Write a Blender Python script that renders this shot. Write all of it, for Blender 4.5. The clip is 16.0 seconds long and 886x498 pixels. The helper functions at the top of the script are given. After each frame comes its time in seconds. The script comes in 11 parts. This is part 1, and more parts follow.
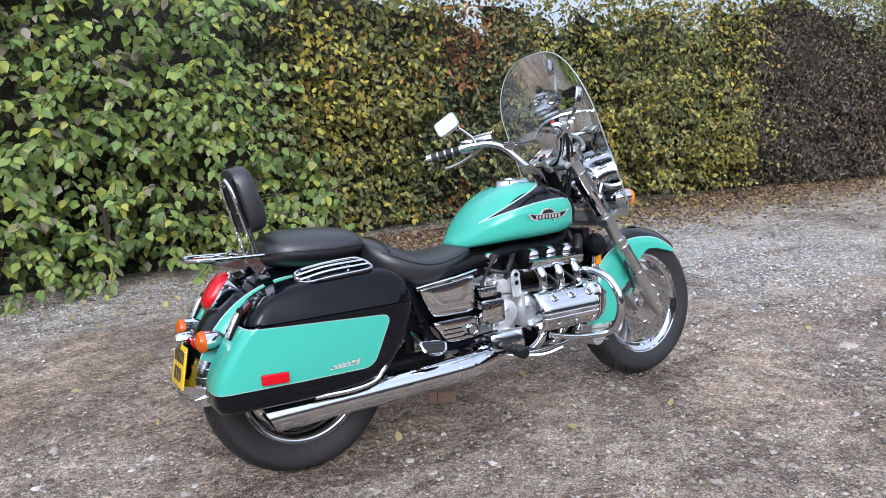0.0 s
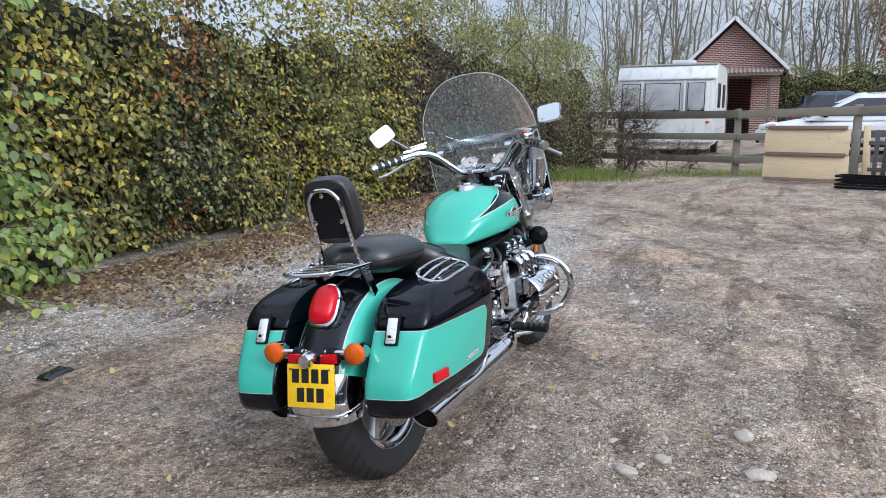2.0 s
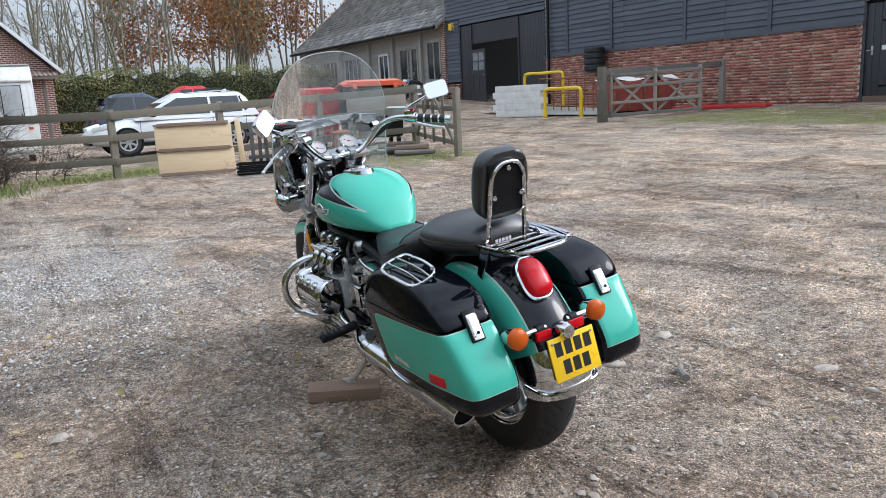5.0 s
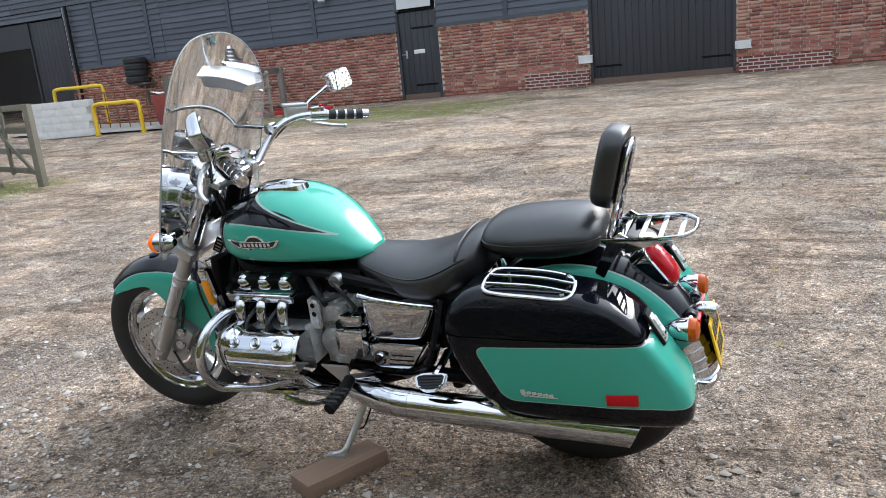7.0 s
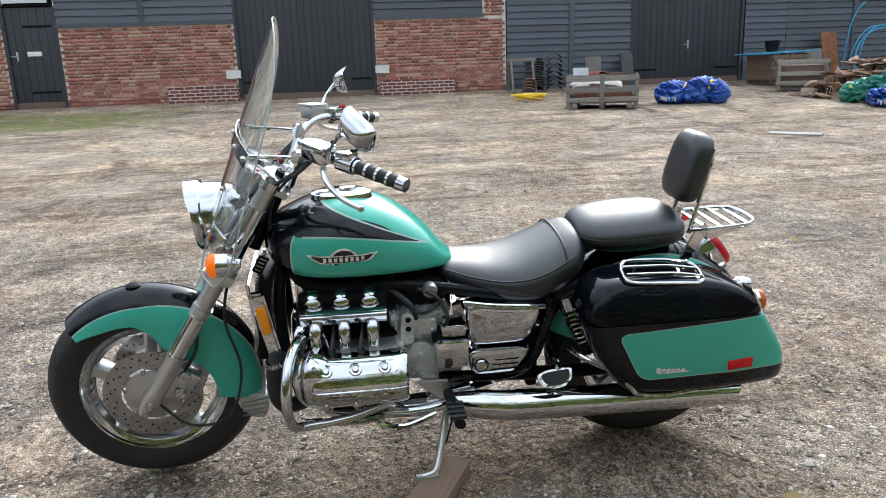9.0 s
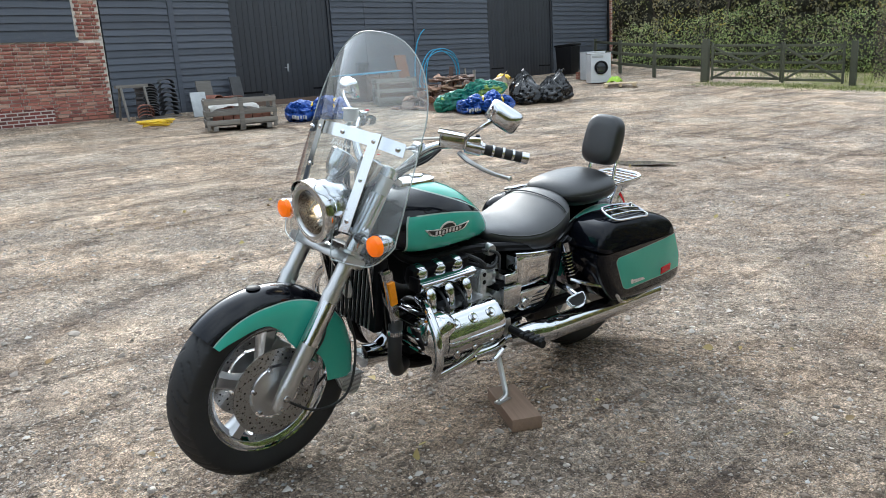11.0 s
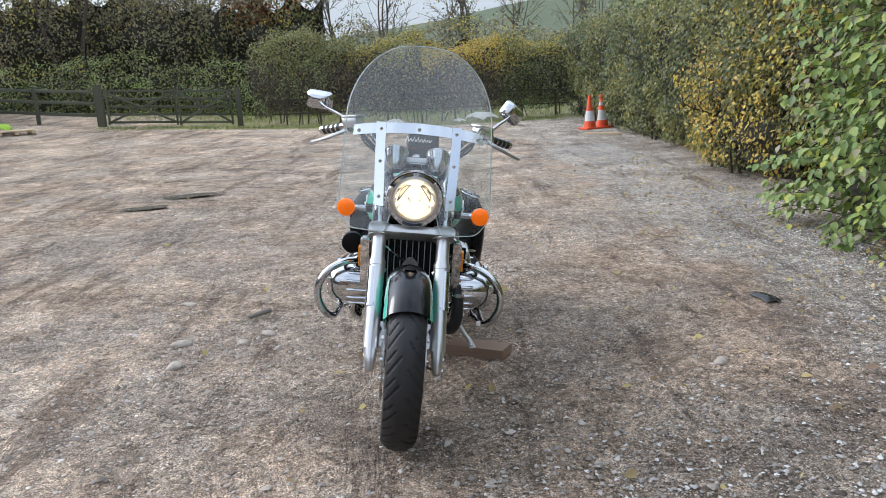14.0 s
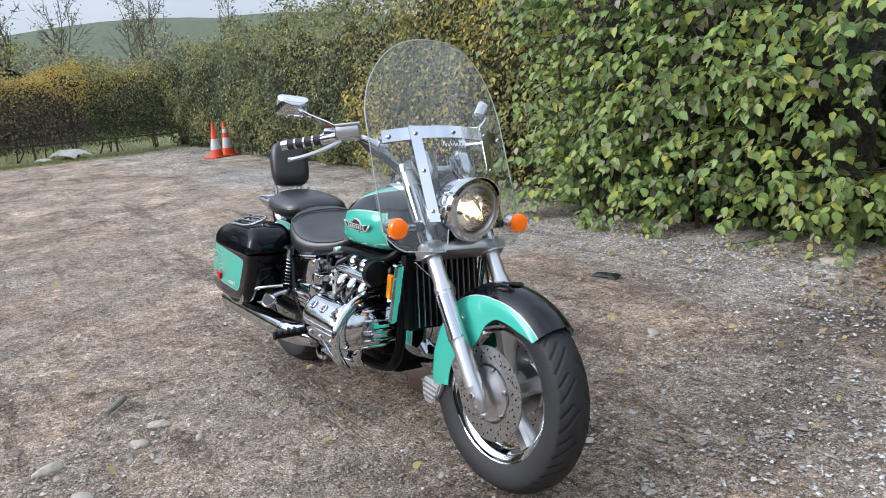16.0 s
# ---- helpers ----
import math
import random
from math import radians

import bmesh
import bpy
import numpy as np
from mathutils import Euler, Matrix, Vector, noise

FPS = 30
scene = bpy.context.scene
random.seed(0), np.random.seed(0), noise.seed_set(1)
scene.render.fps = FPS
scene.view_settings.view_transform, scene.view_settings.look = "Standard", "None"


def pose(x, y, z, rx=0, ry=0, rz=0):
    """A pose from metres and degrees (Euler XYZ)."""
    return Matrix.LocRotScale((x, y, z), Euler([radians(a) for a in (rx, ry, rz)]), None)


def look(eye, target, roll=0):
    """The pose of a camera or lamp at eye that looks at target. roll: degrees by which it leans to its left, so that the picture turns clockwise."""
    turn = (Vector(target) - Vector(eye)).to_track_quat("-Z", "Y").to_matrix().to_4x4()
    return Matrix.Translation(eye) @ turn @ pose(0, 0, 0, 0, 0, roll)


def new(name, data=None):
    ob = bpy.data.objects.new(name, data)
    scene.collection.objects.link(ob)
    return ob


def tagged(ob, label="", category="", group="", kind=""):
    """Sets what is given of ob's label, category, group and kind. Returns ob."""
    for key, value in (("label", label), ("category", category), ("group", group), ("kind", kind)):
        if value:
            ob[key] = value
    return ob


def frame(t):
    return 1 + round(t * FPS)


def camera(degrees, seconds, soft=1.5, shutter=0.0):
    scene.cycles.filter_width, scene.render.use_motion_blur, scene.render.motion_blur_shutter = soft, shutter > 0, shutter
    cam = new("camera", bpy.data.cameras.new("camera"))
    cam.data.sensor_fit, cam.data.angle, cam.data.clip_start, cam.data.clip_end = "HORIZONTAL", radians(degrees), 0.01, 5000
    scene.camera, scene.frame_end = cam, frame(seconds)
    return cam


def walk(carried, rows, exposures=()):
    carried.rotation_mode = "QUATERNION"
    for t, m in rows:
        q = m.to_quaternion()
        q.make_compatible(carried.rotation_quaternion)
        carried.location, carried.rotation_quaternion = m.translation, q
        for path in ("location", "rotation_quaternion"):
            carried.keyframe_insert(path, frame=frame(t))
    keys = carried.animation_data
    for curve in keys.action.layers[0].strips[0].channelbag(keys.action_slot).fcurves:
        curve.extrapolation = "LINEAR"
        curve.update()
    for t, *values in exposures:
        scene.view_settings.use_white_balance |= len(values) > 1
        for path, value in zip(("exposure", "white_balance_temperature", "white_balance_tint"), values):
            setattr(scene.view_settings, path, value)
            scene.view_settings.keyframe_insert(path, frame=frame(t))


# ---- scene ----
cam = camera(61.6, 16.0, 0.9)
PATH = [
    (0, (-0.848, -2.337, 1.265), (0.181, -0.67, 0.865), -1.4),
    (0.5, (-1.255, -2.151, 1.258), (0.0, -0.643, 0.87), -1.2),
    (1, (-1.619, -1.892, 1.267), (-0.155, -0.585, 0.882), -0.7),
    (1.5, (-1.94, -1.589, 1.256), (-0.294, -0.516, 0.883), -0.5),
    (2, (-2.168, -1.202, 1.258), (-0.373, -0.399, 0.894), -0.5),
    (2.5, (-2.376, -0.765, 1.254), (-0.475, -0.255, 0.9), -0.7),
    (3, (-2.462, -0.283, 1.252), (-0.504, -0.073, 0.904), -0.9),
    (3.5, (-2.494, 0.184, 1.267), (-0.527, 0.081, 0.916), -1.2),
    (4, (-2.42, 0.636, 1.244), (-0.497, 0.224, 0.878), -1.6),
    (4.5, (-2.275, 1.062, 1.235), (-0.447, 0.345, 0.851), -2.2),
    (5, (-2.009, 1.44, 1.22), (-0.324, 0.441, 0.816), -2.8),
    (5.2, (-1.874, 1.561, 1.232), (-0.255, 0.46, 0.822), -3.0),
    (7.3, (-0.246, 2.2, 1.244), (0.358, 0.351, 0.777), -5.2),
    (7.5, (-0.096, 2.215, 1.264), (0.399, 0.335, 0.796), -4.8),
    (8, (0.268, 2.309, 1.265), (0.504, 0.38, 0.79), -3.8),
    (8.5, (0.653, 2.35, 1.273), (0.636, 0.409, 0.791), -2.8),
    (9, (1.003, 2.338, 1.291), (0.728, 0.417, 0.807), -2.0),
    (9.2, (1.172, 2.355, 1.289), (0.793, 0.451, 0.805), -1.9),
    (11.3, (2.901, 2.045, 1.304), (1.494, 0.705, 0.831), -3.2),
    (11.5, (3.062, 1.976, 1.3), (1.577, 0.722, 0.827), -2.9),
    (12, (3.464, 1.752, 1.306), (1.809, 0.736, 0.826), -2.8),
    (12.5, (3.724, 1.404, 1.307), (1.938, 0.643, 0.825), -2.6),
    (13, (3.997, 1.026, 1.329), (2.125, 0.512, 0.851), -2.7),
    (13.5, (4.089, 0.616, 1.324), (2.162, 0.361, 0.856), -3.1),
    (14, (4.145, 0.132, 1.312), (2.197, 0.155, 0.861), -3.4),
    (14.5, (4.091, -0.298, 1.314), (2.164, 0.004, 0.872), -3.7),
    (15, (3.875, -0.689, 1.314), (2.015, -0.1, 0.875), -3.9),
    (15.5, (3.663, -1.045, 1.307), (1.91, -0.187, 0.868), -4.4),
    (16, (3.332, -1.368, 1.313), (1.72, -0.275, 0.857), -4.9),
]
walk(cam, [(t, look(eye, target, roll)) for t, eye, target, roll in PATH],
     ((0, 0.57, 5680, 13), (2.5, 0.42, 5740, 11), (5, 0.56, 5870, 10), (7.5, 0.76, 5990, 9), (9.2, 0.79, 6030, 7), (12.5, 0.66, 5930, 5), (14, 0.52, 5880, 10), (16, 0.55, 5830, 11)))

# ---- light ----
SUN_EL, SUN_AZ = radians(30), radians(205)   # elevation; azimuth from +y towards +x
world = bpy.data.worlds.new("sky")
scene.world = world
world.use_nodes = True
wn, wl = world.node_tree.nodes, world.node_tree.links
wn.clear()
w_out, w_bg = wn.new("ShaderNodeOutputWorld"), wn.new("ShaderNodeBackground")
sky = wn.new("ShaderNodeTexSky")
sky.sky_type, sky.sun_disc = "NISHITA", False
sky.sun_elevation, sky.sun_rotation = SUN_EL, SUN_AZ
sky.air_density, sky.dust_density = 1.0, 2.0
w_co = wn.new("ShaderNodeTexCoord")
w_noise = wn.new("ShaderNodeTexNoise")
w_noise.inputs["Scale"].default_value, w_noise.inputs["Detail"].default_value = 2.2, 6.0
w_ramp = wn.new("ShaderNodeMapRange")
w_ramp.inputs["From Min"].default_value, w_ramp.inputs["From Max"].default_value = 0.36, 0.60
w_ramp.inputs["To Min"].default_value, w_ramp.inputs["To Max"].default_value = 0.46, 0.90
w_mix = wn.new("ShaderNodeMix")
w_mix.data_type = "RGBA"
w_mix.inputs[7].default_value = (6.5, 6.8, 7.1, 1)      # bright cloud sheet
wl.new(w_co.outputs["Generated"], w_noise.inputs["Vector"])
wl.new(w_noise.outputs["Fac"], w_ramp.inputs["Value"])
wl.new(w_ramp.outputs["Result"], w_mix.inputs[0])
wl.new(sky.outputs["Color"], w_mix.inputs[6])
# an overcast sky is brighter overhead than at the horizon
w_xyz = wn.new("ShaderNodeSeparateXYZ")
wl.new(w_co.outputs["Generated"], w_xyz.inputs[0])
w_up = wn.new("ShaderNodeMapRange")
w_up.inputs["From Min"].default_value, w_up.inputs["From Max"].default_value = 0.0, 0.9
w_up.inputs["To Min"].default_value, w_up.inputs["To Max"].default_value = 0.46, 1.35
wl.new(w_xyz.outputs["Z"], w_up.inputs["Value"])
w_mul = wn.new("ShaderNodeVectorMath")
w_mul.operation = "SCALE"
wl.new(w_mix.outputs[2], w_mul.inputs[0])
wl.new(w_up.outputs["Result"], w_mul.inputs["Scale"])
# thin cloud glows round the veiled sun
w_dot = wn.new("ShaderNodeVectorMath")
w_dot.operation = "DOT_PRODUCT"
wl.new(w_co.outputs["Generated"], w_dot.inputs[0])
w_dot.inputs[1].default_value = (math.sin(SUN_AZ) * math.cos(SUN_EL), math.cos(SUN_AZ) * math.cos(SUN_EL), math.sin(SUN_EL))
w_near = wn.new("ShaderNodeMath")
w_near.operation, w_near.use_clamp = "MAXIMUM", False
wl.new(w_dot.outputs["Value"], w_near.inputs[0])
w_near.inputs[1].default_value = 0.0
w_pow = wn.new("ShaderNodeMath")
w_pow.operation = "POWER"
wl.new(w_near.outputs[0], w_pow.inputs[0])
w_pow.inputs[1].default_value = 7.0
w_gain = wn.new("ShaderNodeMath")
w_gain.operation = "MULTIPLY_ADD"
wl.new(w_pow.outputs[0], w_gain.inputs[0])
w_gain.inputs[1].default_value, w_gain.inputs[2].default_value = 2.2, 0.94
w_glow = wn.new("ShaderNodeVectorMath")
w_glow.operation = "SCALE"
wl.new(w_mul.outputs[0], w_glow.inputs[0])
wl.new(w_gain.outputs[0], w_glow.inputs["Scale"])
wl.new(w_glow.outputs[0], w_bg.inputs["Color"])
w_bg.inputs["Strength"].default_value = 0.15
wl.new(w_bg.outputs["Background"], w_out.inputs["Surface"])

sun = new("sun", bpy.data.lights.new("sun", "SUN"))
sun.data.energy, sun.data.angle, sun.data.color = 1.1, radians(24), (1.0, 0.955, 0.89)
sun_from = Vector((math.sin(SUN_AZ) * math.cos(SUN_EL), math.cos(SUN_AZ) * math.cos(SUN_EL), math.sin(SUN_EL)))
sun.matrix_world = look(sun_from * 50, (0, 0, 0))

# ---- materials ----
class Val:
    """Arithmetic on shader sockets."""
    def __init__(self, tree, sock):
        self.tree, self.sock = tree, sock

    def _do(self, op, *others):
        n = self.tree.nodes.new("ShaderNodeMath")
        n.operation = op
        for k, o in enumerate((self, *others)):
            if isinstance(o, Val):
                self.tree.links.new(o.sock, n.inputs[k])
            else:
                n.inputs[k].default_value = float(o)
        return Val(self.tree, n.outputs[0])

    def __add__(self, o): return self._do("ADD", o)
    def __radd__(self, o): return self._do("ADD", o)
    def __sub__(self, o): return self._do("SUBTRACT", o)
    def __rsub__(self, o): return (self * -1) + o
    def __mul__(self, o): return self._do("MULTIPLY", o)
    def __rmul__(self, o): return self._do("MULTIPLY", o)
    def __truediv__(self, o): return self._do("DIVIDE", o)
    def gt(self, o): return self._do("GREATER_THAN", o)
    def lt(self, o): return self._do("LESS_THAN", o)
    def abs(self): return self._do("ABSOLUTE")
    def pow(self, o): return self._do("POWER", o)
    def max(self, o): return self._do("MAXIMUM", o)
    def min(self, o): return self._do("MINIMUM", o)
    def step(self, lo, hi):
        n = self.tree.nodes.new("ShaderNodeMapRange")
        n.interpolation_type = "SMOOTHSTEP"
        self.tree.links.new(self.sock, n.inputs["Value"])
        n.inputs["From Min"].default_value, n.inputs["From Max"].default_value = lo, hi
        return Val(self.tree, n.outputs["Result"])


class Mat:
    """A node material with a Principled shader and small tools round it."""
    def __init__(self, name, colour=(0.5, 0.5, 0.5), rough=0.5, metal=0.0, **more):
        self.m = bpy.data.materials.new(name)
        self.m.use_nodes = True
        self.t = self.m.node_tree
        self.p = self.t.nodes["Principled BSDF"]
        self.set("Base Color", (*colour, 1))
        self.set("Roughness", rough)
        self.set("Metallic", metal)
        for k, v in more.items():
            self.set(k.replace("_", " "), v)
        self.height = None

    def set(self, key, v):
        sock = self.p.inputs[key]
        if isinstance(v, Val):
            self.t.links.new(v.sock, sock)
        elif hasattr(v, "is_output"):
            self.t.links.new(v, sock)
        else:
            sock.default_value = v
        return self

    def coord(self, kind="Object"):
        return self.t.nodes.new("ShaderNodeTexCoord").outputs[kind]

    def xyz(self, kind="Object"):
        s = self.t.nodes.new("ShaderNodeSeparateXYZ")
        self.t.links.new(self.coord(kind), s.inputs[0])
        return [Val(self.t, o) for o in s.outputs]

    def noise(self, scale, detail=4, rough=0.55, kind="Object", stretch=None, out="Fac"):
        n = self.t.nodes.new("ShaderNodeTexNoise")
        n.inputs["Scale"].default_value, n.inputs["Detail"].default_value = scale, detail
        n.inputs["Roughness"].default_value = rough
        self.t.links.new(self._mapped(kind, stretch), n.inputs["Vector"])
        return Val(self.t, n.outputs[out])

    def _mapped(self, kind, stretch):
        c = self.coord(kind)
        if stretch:
            m = self.t.nodes.new("ShaderNodeMapping")
            m.inputs["Scale"].default_value = stretch
            self.t.links.new(c, m.inputs["Vector"])
            c = m.outputs["Vector"]
        return c

    def voronoi(self, scale, feature="F1", kind="Object", out="Distance", stretch=None):
        n = self.t.nodes.new("ShaderNodeTexVoronoi")
        n.feature = feature
        n.inputs["Scale"].default_value = scale
        self.t.links.new(self._mapped(kind, stretch), n.inputs["Vector"])
        return n.outputs[out]

    def cell(self, scale, stretch=None):
        """An even random number for each cell, and the distance from its middle."""
        n = self.t.nodes.new("ShaderNodeTexVoronoi")
        n.inputs["Scale"].default_value = scale
        self.t.links.new(self._mapped("Object", stretch), n.inputs["Vector"])
        s = self.t.nodes.new("ShaderNodeSeparateColor")
        self.t.links.new(n.outputs["Color"], s.inputs[0])
        return Val(self.t, s.outputs[0]), Val(self.t, n.outputs["Distance"])

    def random(self, island=False):
        if island:
            return Val(self.t, self.t.nodes.new("ShaderNodeNewGeometry").outputs["Random Per Island"])
        return Val(self.t, self.t.nodes.new("ShaderNodeObjectInfo").outputs["Random"])

    def ramp(self, fac, stops):
        r = self.t.nodes.new("ShaderNodeValToRGB")
        while len(r.color_ramp.elements) < len(stops):
            r.color_ramp.elements.new(0.5)
        for e, (at, c) in zip(r.color_ramp.elements, stops):
            e.position, e.color = at, (*c, 1)
        self.t.links.new(fac.sock if isinstance(fac, Val) else fac, r.inputs["Fac"])
        return r.outputs["Color"]

    def mix(self, fac, a, b, mode="MIX"):
        n = self.t.nodes.new("ShaderNodeMix")
        n.data_type, n.blend_type = "RGBA", mode
        for k, v in ((0, fac), (6, a), (7, b)):
            if isinstance(v, Val):
                v = v.sock
            if hasattr(v, "is_output"):
                self.t.links.new(v, n.inputs[k])
            elif k:
                n.inputs[k].default_value = (*v, 1)
            else:
                n.inputs[k].default_value = v
        return n.outputs[2]

    def colour(self, v):
        return self.set("Base Color", v)

    def bump(self, height, strength=0.3, distance=0.01):
        b = self.t.nodes.new("ShaderNodeBump")
        b.inputs["Strength"].default_value, b.inputs["Distance"].default_value = strength, distance
        self.t.links.new(height.sock if isinstance(height, Val) else height, b.inputs["Height"])
        if self.height is not None:
            self.t.links.new(self.height, b.inputs["Normal"])
        self.height = b.outputs["Normal"]
        self.t.links.new(self.height, self.p.inputs["Normal"])
        return self


def simple(name, colour, rough=0.5, metal=0.0, vary=0.25, scale=6.0, fine=60.0, bump=0.0, depth=0.003, **more):
    """A plain surface with broad and fine variation."""
    k = Mat(name, colour, rough, metal, **more)
    broad, grain = k.noise(scale, 3), k.noise(fine, 4)
    dark, light = [c * (1 - vary) for c in colour], [min(1, c * (1 + vary)) for c in colour]
    k.colour(k.ramp(broad * 0.6 + grain * 0.4, [(0.3, dark), (0.7, light)]))
    k.set("Roughness", (grain - 0.5) * 0.25 + rough)
    if bump:
        k.bump(grain, bump, depth)
    return k.m


CHROME = Mat("chrome", (0.60, 0.61, 0.63), 0.06, 1.0)
CHROME.set("Roughness", CHROME.noise(9, 5).step(0.45, 0.85) * 0.07 + 0.03)
CHROME = CHROME.m
STEEL = Mat("satin_alloy", (0.60, 0.60, 0.60), 0.32, 1.0)
STEEL.set("Roughness", STEEL.noise(40, 4) * 0.25 + 0.22)
STEEL = STEEL.m
POLISHED = Mat("polished_alloy", (0.74, 0.76, 0.78), 0.10, 1.0)
POLISHED.set("Roughness", POLISHED.noise(25, 4) * 0.10 + 0.06)
POLISHED = POLISHED.m
ALLOY = simple("cast_alloy", (0.34, 0.34, 0.34), 0.42, 0.85, vary=0.3, scale=14, fine=90, bump=0.15, depth=0.002)
CAST = simple("pale_cast_alloy", (0.58, 0.585, 0.59), 0.38, 0.55, vary=0.35, scale=18, fine=110, bump=0.2, depth=0.002)
DISC = simple("brake_disc_steel", (0.44, 0.43, 0.42), 0.30, 0.95, vary=0.2, scale=20, fine=140)
TEAL_C, BLACK_C, LINE_C = (0.065, 0.40, 0.30), (0.003, 0.0035, 0.006), (0.34, 0.45, 0.40)


def paint(name, teal_mask=None, line_mask=None):
    """Glossy two-tone coachwork; masks are functions of x, y, z in the motorcycle's frame."""
    k = Mat(name, TEAL_C, 0.22, 0.0)
    k.set("Coat Weight", 0.66)
    k.set("Coat Roughness", 0.02)
    k.set("Coat IOR", 1.4)
    k.set("Specular IOR Level", 0.1)
    fleck = k.noise(900, 2)
    teal = k.ramp(fleck, [(0.3, [c * 0.92 for c in TEAL_C]), (0.7, [c * 1.08 for c in TEAL_C])])
    if teal_mask is None:
        k.colour(teal)
        return k.m
    x, y, z = k.xyz()
    c = k.mix(teal_mask(x, y, z), BLACK_C, teal)
    if line_mask:
        c = k.mix(line_mask(x, y, z), c, LINE_C)
    k.colour(c)
    dust = k.noise(5, 4)
    k.set("Roughness", dust.step(0.4, 0.8) * 0.10 + 0.16)
    return k.m


BLACK_GLOSS = Mat("black_gloss_paint", BLACK_C, 0.25, 0.0, Coat_Weight=0.62, Coat_Roughness=0.012)
BLACK_GLOSS.set("Specular IOR Level", 0.0)
BLACK_GLOSS.set("Coat IOR", 1.40)
BLACK_GLOSS.set("Roughness", BLACK_GLOSS.noise(6, 4).step(0.4, 0.8) * 0.10 + 0.10)
BLACK_GLOSS = BLACK_GLOSS.m
BLACK_SATIN = simple("satin_black_metal", (0.005, 0.005, 0.006), 0.40, 0.0, vary=0.3, scale=10, Specular_IOR_Level=0.12)
BLACK_PLASTIC = simple("black_plastic", (0.007, 0.007, 0.008), 0.5, 0.0, vary=0.3, scale=12, Specular_IOR_Level=0.18)
RUBBER = simple("tyre_rubber", (0.016, 0.016, 0.017), 0.62, 0.0, vary=0.35, scale=7, fine=120, bump=0.2, depth=0.001)
HOSE = simple("hose_rubber", (0.014, 0.014, 0.015), 0.5, 0.0, vary=0.2)
leather = Mat("black_leather", (0.017, 0.017, 0.019), 0.42)
leather.bump(leather.voronoi(420), 0.12, 0.0012)
leather.set("Roughness", leather.noise(8, 4) * 0.2 + 0.30)
leather.set("Specular IOR Level", 0.75)
leather.colour(leather.ramp(leather.noise(5, 3), [(0.3, (0.007, 0.007, 0.008)), (0.75, (0.015, 0.015, 0.017))]))
LEATHER = leather.m
SEAM = simple("seat_piping", (0.012, 0.012, 0.012), 0.4)
RED_LENS = Mat("red_lens", (0.50, 0.003, 0.010), 0.16, 0.0, Coat_Weight=0.25, Specular_IOR_Level=0.25)
RED_LENS.bump(RED_LENS.voronoi(220), 0.25, 0.002)
RED_LENS = RED_LENS.m
AMBER_LENS = Mat("amber_lens", (0.50, 0.085, 0.002), 0.16, 0.0, Coat_Weight=0.25, Specular_IOR_Level=0.3)
AMBER_LENS.bump(AMBER_LENS.voronoi(260), 0.25, 0.002)
AMBER_LENS = AMBER_LENS.m
AMBER_LIT = Mat("lit_amber_lens", (0.90, 0.14, 0.002), 0.16, 0.0, Coat_Weight=0.25, Specular_IOR_Level=0.3)
AMBER_LIT.bump(AMBER_LIT.voronoi(260), 0.25, 0.002)
AMBER_LIT.set("Emission Color", (1.0, 0.20, 0.004, 1))
AMBER_LIT.set("Emission Strength", 0.22)
AMBER_LIT = AMBER_LIT.m
AMBER_REFLECTOR = simple("amber_reflector", (0.80, 0.27, 0.003), 0.22, vary=0.15, scale=60, fine=300)
PLATE_YELLOW = simple("plate_yellow", (0.80, 0.50, 0.008), 0.30, vary=0.05)
DARK_GLYPH = simple("dark_lettering", (0.01, 0.01, 0.011), 0.4)
WHITE_FACE = simple("gauge_face", (0.75, 0.75, 0.72), 0.35, vary=0.05)
MIRROR = Mat("mirror_glass", (0.92, 0.93, 0.93), 0.01, 1.0).m
SILVER_BADGE = simple("badge_silver", (0.80, 0.80, 0.79), 0.30, 0.7, vary=0.12, scale=50)


def glass(name, colour, rough=0.02, ior=1.45, mix=0.12, haze=0.0, sides=1.0):
    """Thin sheet: mostly clear, with a sheen from its faces and a little scatter from fine scratches."""
    m = bpy.data.materials.new(name)
    m.use_nodes = True
    t = m.node_tree
    t.nodes.clear()
    out, mixer = t.nodes.new("ShaderNodeOutputMaterial"), t.nodes.new("ShaderNodeMixShader")
    clear, gloss = t.nodes.new("ShaderNodeBsdfTransparent"), t.nodes.new("ShaderNodeBsdfGlossy")
    clear.inputs["Color"].default_value = (*colour, 1)
    gloss.inputs["Roughness"].default_value = rough
    fres = t.nodes.new("ShaderNodeFresnel")
    fres.inputs["IOR"].default_value = ior
    add = t.nodes.new("ShaderNodeMath")
    add.operation, add.use_clamp = "ADD", True
    add.inputs[1].default_value = mix
    add.operation = "MULTIPLY_ADD"
    add.inputs[1].default_value, add.inputs[2].default_value = sides, mix
    t.links.new(fres.outputs[0], add.inputs[0])
    t.links.new(add.outputs[0], mixer.inputs[0])
    body = clear
    if haze:
        scatter, body = t.nodes.new("ShaderNodeBsdfTranslucent"), t.nodes.new("ShaderNodeMixShader")
        scatter.inputs["Color"].default_value = (0.9, 0.93, 0.93, 1)
        body.inputs[0].default_value = haze
        t.links.new(clear.outputs[0], body.inputs[1])
        t.links.new(scatter.outputs[0], body.inputs[2])
    t.links.new(body.outputs[0], mixer.inputs[1])
    t.links.new(gloss.outputs[0], mixer.inputs[2])
    t.links.new(mixer.outputs[0], out.inputs["Surface"])
    return m


